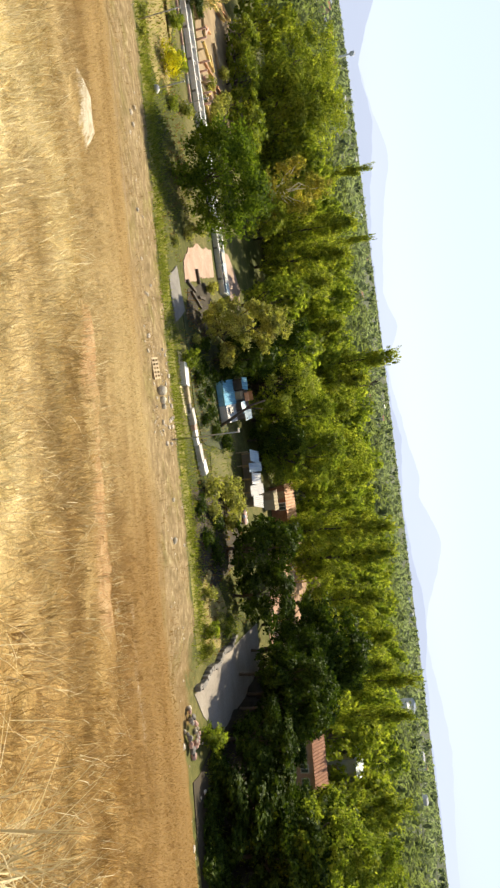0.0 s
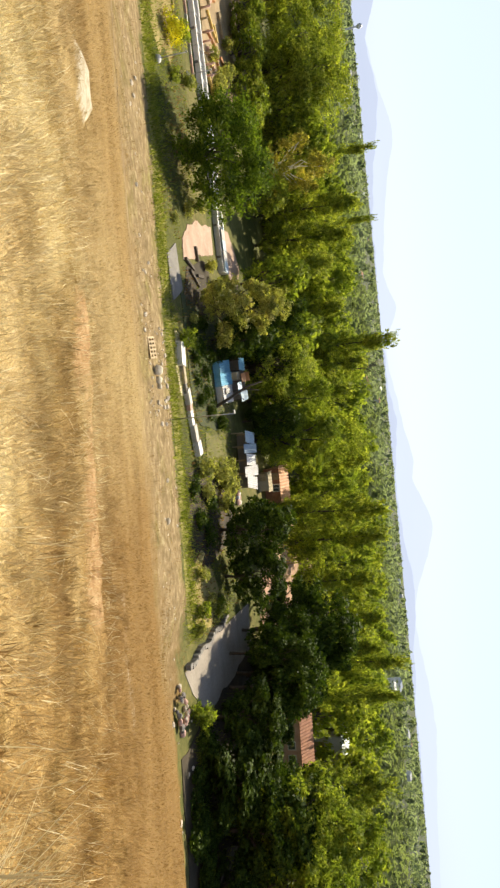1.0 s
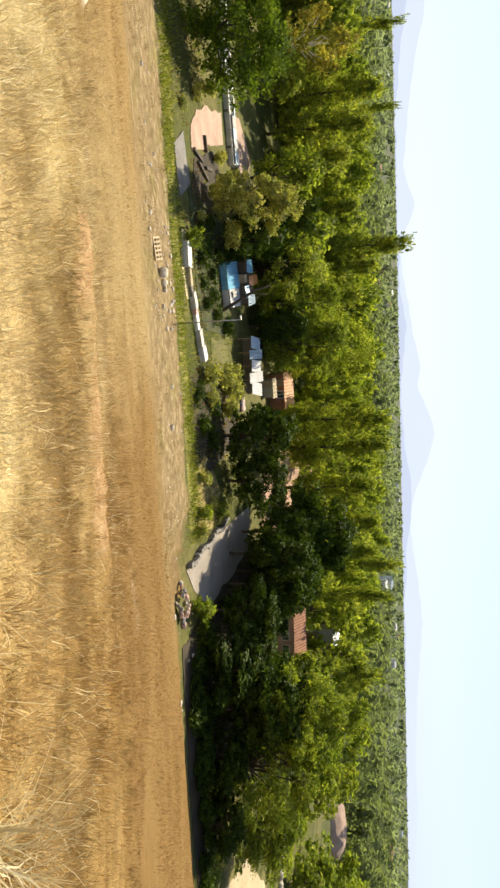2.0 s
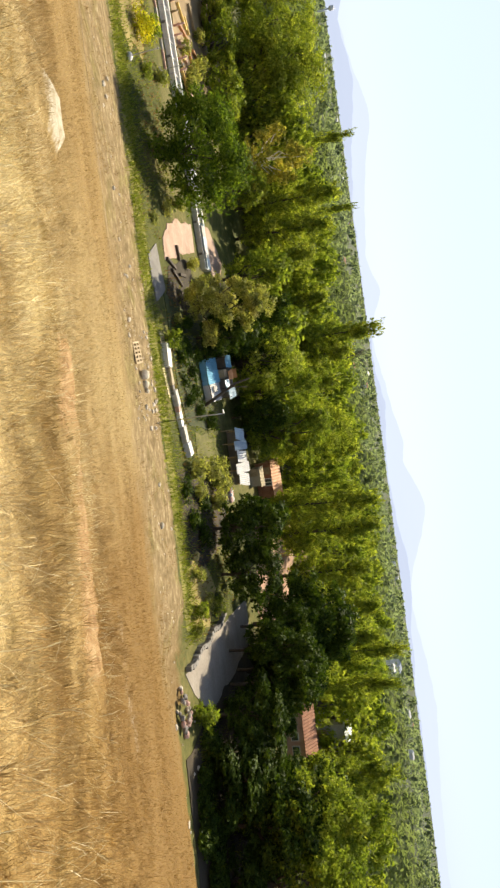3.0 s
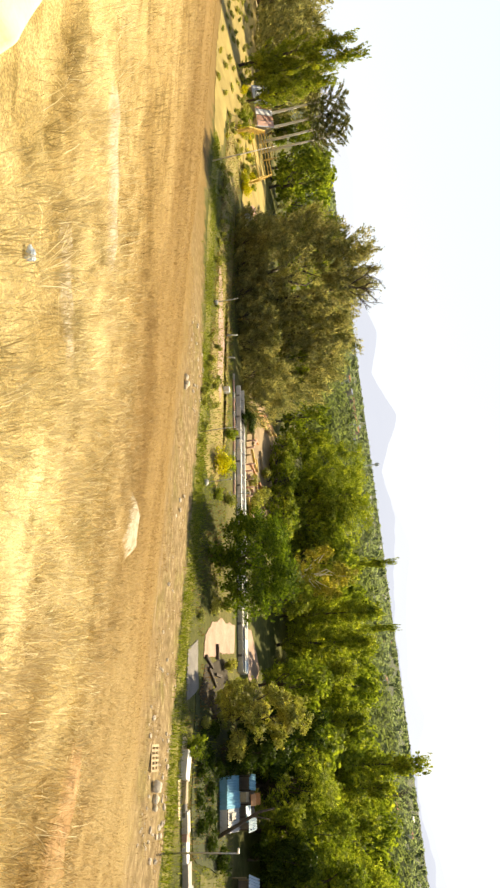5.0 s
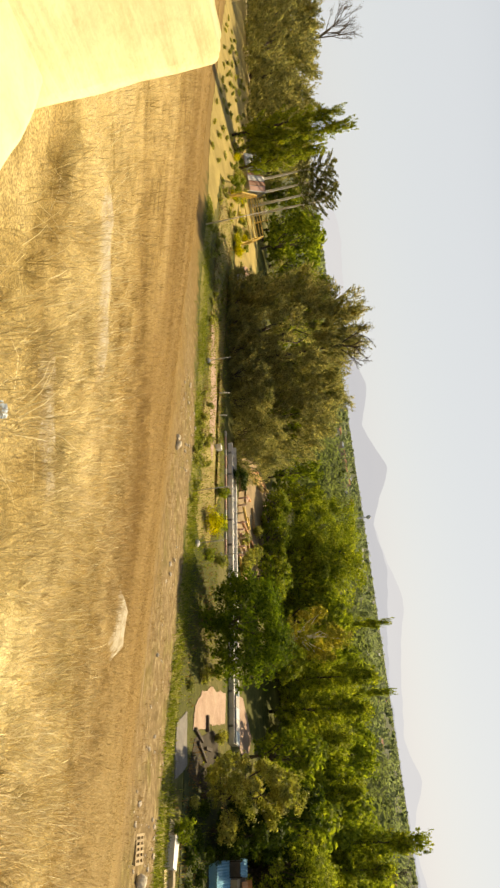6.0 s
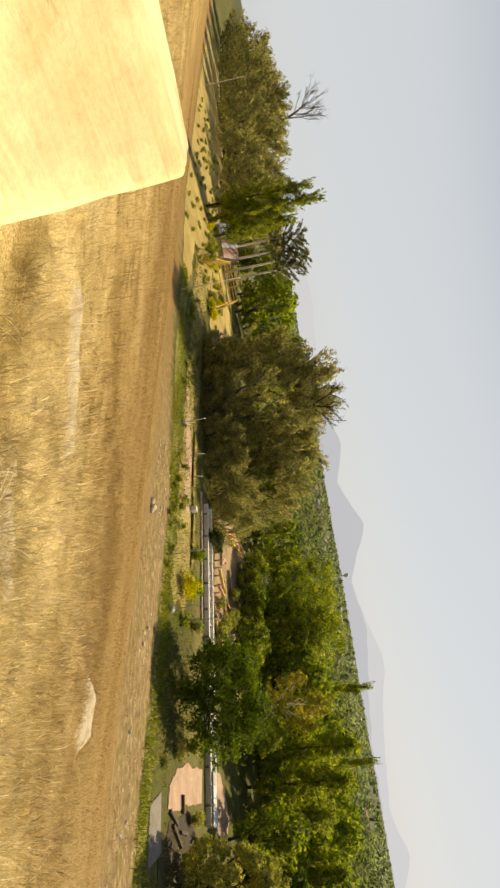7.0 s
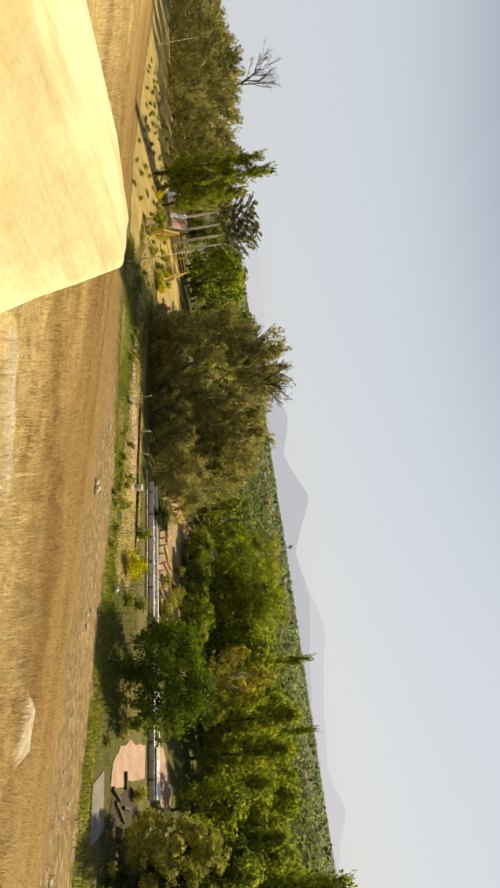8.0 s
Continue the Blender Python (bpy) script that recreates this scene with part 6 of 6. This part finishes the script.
B_OLV = model(bush, "olive_bush", "dusty olive-green bush beside the lane", "bush", "olive bushes", 1.2, 50.6, 64, 1.8, 1.7, 650, 0.28, M_LEAF_OLIVE)
for x, y, s, z in ((1.6, 55.4, 1.0, 1.0), (2.8, 57.2, 1.1, 1.1), (4.4, 56.4, 1.0, 1.0), (3.2, 60.0, 1.0, 0.9), (1.6, 59.6, 0.9, 0.8), (3.2, 51.6, 0.8, 0.8), (9.5, 48.2, 0.6, 0.7), (12.8, 50.2, 0.7, 0.6), (-36.8, 55.4, 0.8, 0.8), (-42.2, 66.4, 0.9, 1.1), (-43.8, 67.6, 1.0, 1.2), (-39.8, 66.0, 0.8, 0.9), (-45.4, 69.6, 0.9, 1.3), (-48.6, 72.6, 0.9, 1.1), (-46.2, 66.2, 0.7, 0.9), (-52.8, 73.6, 0.8, 1.0), (14.0, 47.0, 0.5, 0.6), (-22.8, 52.6, 0.7, 0.6), (-24.6, 56.0, 0.7, 0.7), (-19.2, 58.0, 0.6, 0.9), (-18.0, 60.2, 0.8, 1.0), (-12.6, 51.6, 0.5, 0.5), (-20.8, 49.4, 0.5, 0.35)):
    put(B_OLV, "dusty olive-green bush beside the lane", "bush", "olive bushes", x, y, z, s, x * 30)
B_DRY = model(bush, "dry_shrub", "small dark dry shrub on the lawn", "bush", "dry shrubs", -43.0, 45.8, 63, 0.7, 0.7, 220, 0.22, M_LEAF_OLIVE)
rnd = random.Random(77)
for k in range(70):
    row = k % 7
    x, y = -112 - (k // 7) * 9.5 + rnd.uniform(-2.5, 2.5), 40.2 + row * 3.0 + rnd.uniform(-1.0, 1.0)
    put(B_DRY, "young brownish shrub planted in the tan field", "bush", "young shrubs in the field", x, y, rnd.uniform(0.8, 1.6), rnd.uniform(0.8, 1.5), rnd.uniform(0, 360))
for k in range(34):
    x, y = rnd.uniform(-112, -30), rnd.uniform(43.8, 47.2) + (2.5 if k % 3 else 0)
    if -36 < x < -20:
        x -= 40
    put(B_DRY, "small dry shrub on the lawn", "bush", "dry shrubs", x, y, rnd.uniform(0.6, 1.3), rnd.uniform(0.6, 1.3), rnd.uniform(0, 360))
for k in range(44):
    x, y = rnd.uniform(-145, -104), rnd.uniform(52, 66)
    put((B_DRY, B_OLV, B_OLV, B_GRN, B_YEL)[k % 5], "garden bush by the timber pen", "bush", "garden bushes", x, y, rnd.uniform(0.5, 1.1), rnd.uniform(0.6, 1.2), rnd.uniform(0, 360))

# ---- far houses ----
def far_house(x, y, w, h, rz, wall_m, roof_m):
    root = thing("far_house", "small pale house far across the plain", "house", "houses on the plain", (x, y, gzf(x, y)), rz)
    part("wall", box((w, w * 0.8, h), (0, 0, -0.2), 0.05), wall_m, root)
    bm = bmesh.new()
    q = [bm.verts.new(p) for p in ((-w * .55, -w * .45, h - .2), (w * .55, -w * .45, h - .2), (w * .55, w * .45, h - .2), (-w * .55, w * .45, h - .2), (-w * .5, 0, h + w * .18), (w * .5, 0, h + w * .18))]
    for f in ((0, 1, 5, 4), (2, 3, 4, 5), (0, 4, 3), (1, 2, 5), (0, 3, 2, 1)):
        bm.faces.new([q[i] for i in f])
    part("roof", bm, roof_m, root)
    for k in (-0.25, 0.25):
        part("window", box((w * 0.14, 0.1, h * 0.25), (k * w, -w * 0.4 - 0.02, h * 0.4), 0.0), M_GLASS, root)


for k in range(24):
    az, r = radians(rnd.uniform(-46, 46)), rnd.uniform(330, 950)
    far_house(math.sin(az) * r, math.cos(az) * r, rnd.uniform(4, 7), rnd.uniform(5, 8) * (0.8 + r / 1800), rnd.uniform(-40, 40), M_WHITE, rnd.choice((M_BRICK, M_ZINC, M_WHITE)))
for k in range(9):
    az, r = radians(-42 + k * 0.9), 470 + 30 * math.sin(k * 2.0)
    far_house(math.sin(az) * r, math.cos(az) * r, rnd.uniform(3.5, 6), rnd.uniform(5, 8), rnd.uniform(-30, 30), rnd.choice((M_WHITE, M_TAN, M_PINK)), rnd.choice((M_BRICK, M_ZINC)))
far_house(25.4, 148.5, 4.2, 6.0, 8, M_WHITE, M_WHITE)
root = thing("water_tower", "slender white tower far across the plain", "tower", at=(-344.0, 491.0, 0))
part("shaft", tubes("shaft", [([(0, 0, -0.5), (0, 0, 12), (0, 0, 17)], [1.0, 0.8, 0.7])], M_WHITE, 10), None, root)
part("head", tubes("head", [([(0, 0, 17), (0, 0, 17.8), (0, 0, 20.5), (0, 0, 21.5)], [0.7, 1.9, 1.9, 0.3])], M_WHITE, 12), None, root)

# ---- grass ----
def straw():
    """Dry grass on the slope: lodged blades near the path, thinner and coarser down the hill."""
    rs = np.random.RandomState(91)
    out = {"straw": [], "scrub": [], "gold": []}

    def scatter(n, x0, x1, y0, y1, length, width, lean0, lean1, clump, kind, pick=None):
        x, y = rs.uniform(x0, x1, n), rs.uniform(y0, y1, n)
        bare = np.maximum(scar_field(x, y), np.where(y > 6, 1.3, 0.6) * ledge_field(x, y)[1]) > rs.uniform(0.05, 0.95, n)
        inrock = (x < -3.4) & (y < 1.4) & (y > -2.6) & (x > -9)
        keep = ~bare & ~inrock & (wave(x, y, clump, 17) + 0.35 * wave(x, y, clump * 4, 19) > rs.uniform(-1.1, 0.25, n))
        if pick is not None:
            keep &= pick(x, y)
        x, y = x[keep], y[keep]
        m = len(x)
        head = 2.4 + 3.0 * wave(x, y, 0.7, 23) + rs.normal(size=m) * 2.6
        v, f = blade_strips(rs, x, y, gz(x, y) - 0.02, length * rs.uniform(0.5, 1.5, m), width * rs.uniform(0.6, 1.4, m), rs.uniform(lean0, lean1, m), head)
        out[kind].append((v, f))

    scatter(56000, -7, 5, 1.0, 6.0, 0.15, 0.0045, 0.3, 1.4, 1.1, "straw")
    scatter(48000, -12, 9, 5.0, 11.5, 0.095, 0.0055, 0.4, 1.45, 0.8, "straw")

    def sward(n, x0, x1, y0, y1, length, width, kind, pick=None):
        x, y = rs.uniform(x0, x1, n), y0 + (y1 - y0) * rs.uniform(0, 1, n) ** 1.15
        y = y + np.where(y > 12, 1.3, 0.3) * rs.normal(size=n) + np.where(y > 12, 2.0, 0.0) * wave(x, 0 * x, 0.25, 61)
        keep = np.maximum(scar_field(x, y), np.where(y > 6, 1.3, 0.6) * ledge_field(x, y)[1]) < rs.uniform(0.05, 0.95, n)
        if pick is not None:
            keep &= pick(x, y)
        x, y = x[keep], y[keep]
        m = len(x)
        size = (1.0 + 0.35 * wave(x, y, 0.9, 57)) * rs.uniform(0.5, 1.5, m)
        out[kind].append(chips(rs, x, y, gz(x, y) - 0.01, length * size, width * rs.uniform(0.6, 1.5, m), rs.uniform(0.05, 1.25, m), rs.uniform(0, 6.28, m)))

    sward(48000, -14, 10, 8.5, 15.5, 0.075, 0.0075, "straw")
    sward(54000, -32, 22, 14.0, 26.0, 0.085, 0.0115, "straw")
    sward(30000, -64, 36, 22.0, 35.0, 0.095, 0.018, "straw")
    sward(46000, -40, -7, 1.5, 16.0, 0.12, 0.0085, "straw")
    sward(9000, -50, 18, 34.0, 41.0, 0.10, 0.026, "straw", lambda x, y: wave(x, y, 0.8, 45) > rs.uniform(-0.5, 0.6, len(x)))
    sward(12000, -90, -30, 14.0, 38.0, 0.11, 0.03, "straw")
    sward(7000, 10, 50, 14.0, 39.0, 0.10, 0.026, "straw")
    brown = lambda x, y: wave(x, y, 0.45, 29) > 0.08  # noqa: E731
    amber = lambda x, y: wave(x, y, 0.6, 33) > 0.0  # noqa: E731
    scatter(18000, -9, 7, 1.0, 9.0, 0.10, 0.0055, 0.2, 1.2, 1.6, "scrub", brown)
    sward(14000, -34, 22, 9.0, 27.0, 0.075, 0.016, "scrub", brown)
    scatter(24000, -10, 8, 1.0, 10.0, 0.14, 0.005, 0.3, 1.3, 1.3, "gold", amber)

    def tussocks(n, x0, x1, y0, y1, blades, length, width, kind, pick=None):
        cx, cy = rs.uniform(x0, x1, n), rs.uniform(y0, y1, n)
        keep = ~((cx < -3.4) & (cy < 1.7)) & (scar_field(cx, cy) < 0.4) & (ledge_field(cx, cy)[1] < 0.5)
        if pick is not None:
            keep &= pick(cx, cy)
        cx, cy = np.repeat(cx[keep], blades), np.repeat(cy[keep], blades)
        m = len(cx)
        size = np.repeat(rs.uniform(0.6, 1.35, m // blades), blades)
        a = rs.uniform(0, 6.28, m)
        r = rs.uniform(0, 1, m) ** 0.7 * 0.10 * size
        x, y = cx + np.cos(a) * r, cy + np.sin(a) * r
        v, f = blade_strips(rs, x, y, gz(x, y) - 0.02, length * size * rs.uniform(0.6, 1.3, m), width * rs.uniform(0.6, 1.4, m), rs.uniform(0.15, 1.25, m), a + rs.normal(size=m) * 0.5, 0.5)
        out[kind].append((v, f))

    n = 6500
    x, y = rs.uniform(-9, 5, n), 1.2 + 9 * rs.uniform(0, 1, n) ** 1.4
    keep = ~((x < -3.2) & (y < 1.6)) & (wave(x, y, 1.0, 53) > rs.uniform(-0.6, 0.4, n))
    x, y, n = x[keep], y[keep], keep.sum()
    v, f = blade_strips(rs, x, y, gz(x, y) + 0.03, rs.uniform(0.14, 0.45, n), rs.uniform(0.003, 0.006, n), rs.uniform(0.2, 1.45, n), rs.uniform(0, 6.28, n), 0.3)
    tagged(new("fallen_stems", fast_mesh("fallen_stems", v, f, M_STEMS)), "long bleached stems fallen over the dry grass", "grass", kind="stuff")
    tussocks(800, -8, 6, 1.2, 7.0, 26, 0.22, 0.0055, "straw")
    tussocks(600, -13, 9, 6.0, 14.0, 22, 0.20, 0.008, "straw")
    scatter(9000, -46, 16, 35.0, 44.5, 0.2, 0.02, 0.2, 1.1, 0.9, "scrub", lambda x, y: wave(x, y, 1.1, 39) > 0.12)
    scatter(5000, -60, 16, 34.0, 38.0, 0.22, 0.022, 0.3, 1.2, 0.9, "straw", lambda x, y: wave(x, y, 0.8, 35) > 0.0)
    tussocks(520, -9, 6, 1.2, 9.0, 24, 0.18, 0.006, "gold", amber)
    tussocks(420, -10, 5, 2.0, 10.0, 24, 0.14, 0.007, "scrub", brown)
    for kind, m, label in (("straw", M_STRAW, "long bleached dry grass lodged over the slope"), ("scrub", M_SCRUB, "short brown scrubby growth in the dry grass"), ("gold", M_GOLD, "golden dry grass among the bleached stems")):
        vs, fs, o = [], [], 0
        for v, f in out[kind]:
            vs.append(v)
            fs.append(f + o)
            o += len(v)
        tagged(new("dry_grass", fast_mesh("dry_grass", np.concatenate(vs), np.concatenate(fs), m)), label, "grass", kind="stuff")


straw()


def green_strip():
    """Weeds and grass in the damp strip at the foot of the slope, and on the lawns."""
    rs = np.random.RandomState(97)
    n = 42000
    x = rs.uniform(-95, 46, n)
    y = 45.9 - 3.0 * (1 - smooth01(-80, -45, x)) + rs.normal(size=n) * 0.8 + 0.4 * np.sin(x * 0.15)
    lawn = rs.uniform(size=n) < 0.3
    y = np.where(lawn, rs.uniform(45, 56, n), y)
    keep = (wave(x, y, 0.35, 37) > rs.uniform(-0.9, 0.3, n)) & ~((x > 14.5) & (x < 21.5)) & ~((x > -24) & (x < -12) & (y > 47))
    x, y = x[keep], y[keep]
    m = len(x)
    v, f = blade_strips(rs, x, y, gz(x, y) - 0.02, rs.uniform(0.2, 0.55, m), rs.uniform(0.03, 0.07, m), rs.uniform(0.1, 0.9, m), rs.uniform(0, 6.28, m))
    tagged(new("green_weeds", fast_mesh("green_weeds", v, f, M_GREEN_BLADES)), "yellow-green weeds and grass at the foot of the slope", "grass", kind="stuff")

    # lawns: short turf, part green, part dried out
    n = 30000
    x, y = rs.uniform(-112, 15, n), 46.5 + 16 * rs.uniform(0, 1, n) ** 1.3
    yard = (x > -25.5) & (x < -17.2) & (y > 50.8) & (y < 62) | (x > -19.2) & (x < -13) & (y < 50.6) & (y > 46.8)
    keep = ~yard & ~((y > 56) & (y < 65) & (x < -20)) & (wave(x, y, 0.8, 71) + 0.6 * wave(x, y, 2.4, 72) > rs.uniform(-0.8, 0.4, n))
    x, y = x[keep], y[keep]
    dried = wave(x, y, 0.5, 73) + rs.normal(size=len(x)) * 0.3 > 0.05
    for pick, m, label in ((~dried, M_GREEN_BLADES, "short olive-green turf on the valley lawns"), (dried, M_SCRUB, "dried brownish turf on the valley lawns")):
        a, b = x[pick], y[pick]
        k = len(a)
        v, f = chips(rs, a, b, gz(a, b) + 0.03, rs.uniform(0.12, 0.32, k), rs.uniform(0.05, 0.11, k), rs.uniform(0.1, 1.2, k), rs.uniform(0, 6.28, k))
        tagged(new("lawn_turf", fast_mesh("lawn_turf", v, f, m)), label, "grass", kind="stuff")


green_strip()


def tuft(x, y, n, seed):
    """A stout dry tussock close to the path."""
    rs = np.random.RandomState(seed)
    a = rs.uniform(0, 6.28, n)
    px, py = x + rs.normal(size=n) * 0.05, y + rs.normal(size=n) * 0.05
    v, f = blade_strips(rs, px, py, gz(px, py) - 0.02, rs.uniform(0.35, 0.75, n), rs.uniform(0.006, 0.013, n), rs.uniform(0.4, 1.3, n), a, 0.5)
    tagged(new("dry_tussock", fast_mesh("dry_tussock", v, f, M_STEMS)), "stout bleached tussock of dry stems", "tussock", "tussocks near the path", kind="stuff")


tuft(2.95, 2.55, 60, 3)
tuft(2.6, 2.3, 40, 4)
tuft(3.4, 2.9, 34, 8)
tuft(-4.3, 2.6, 18, 7)


def litter_bag(x, y):
    """A crumpled thin plastic bag caught in the grass."""
    bm = bmesh.new()
    bmesh.ops.create_icosphere(bm, subdivisions=3, radius=0.5)
    for v in bm.verts:
        k = 1 + 0.55 * noise.noise(v.co * 3.1) + 0.35 * noise.noise(v.co * 7.3 + Vector((4, 1, 7)))
        v.co = Vector((v.co.x * 0.12 * k, v.co.y * 0.08 * k, v.co.z * 0.06 * k))
    solo("plastic_bag", bm, M_BAG, "crumpled bluish-white plastic bag caught in the dry grass", "bag", "", (x, y, gzf(x, y) + 0.045), 30)


litter_bag(-3.99, 2.28)
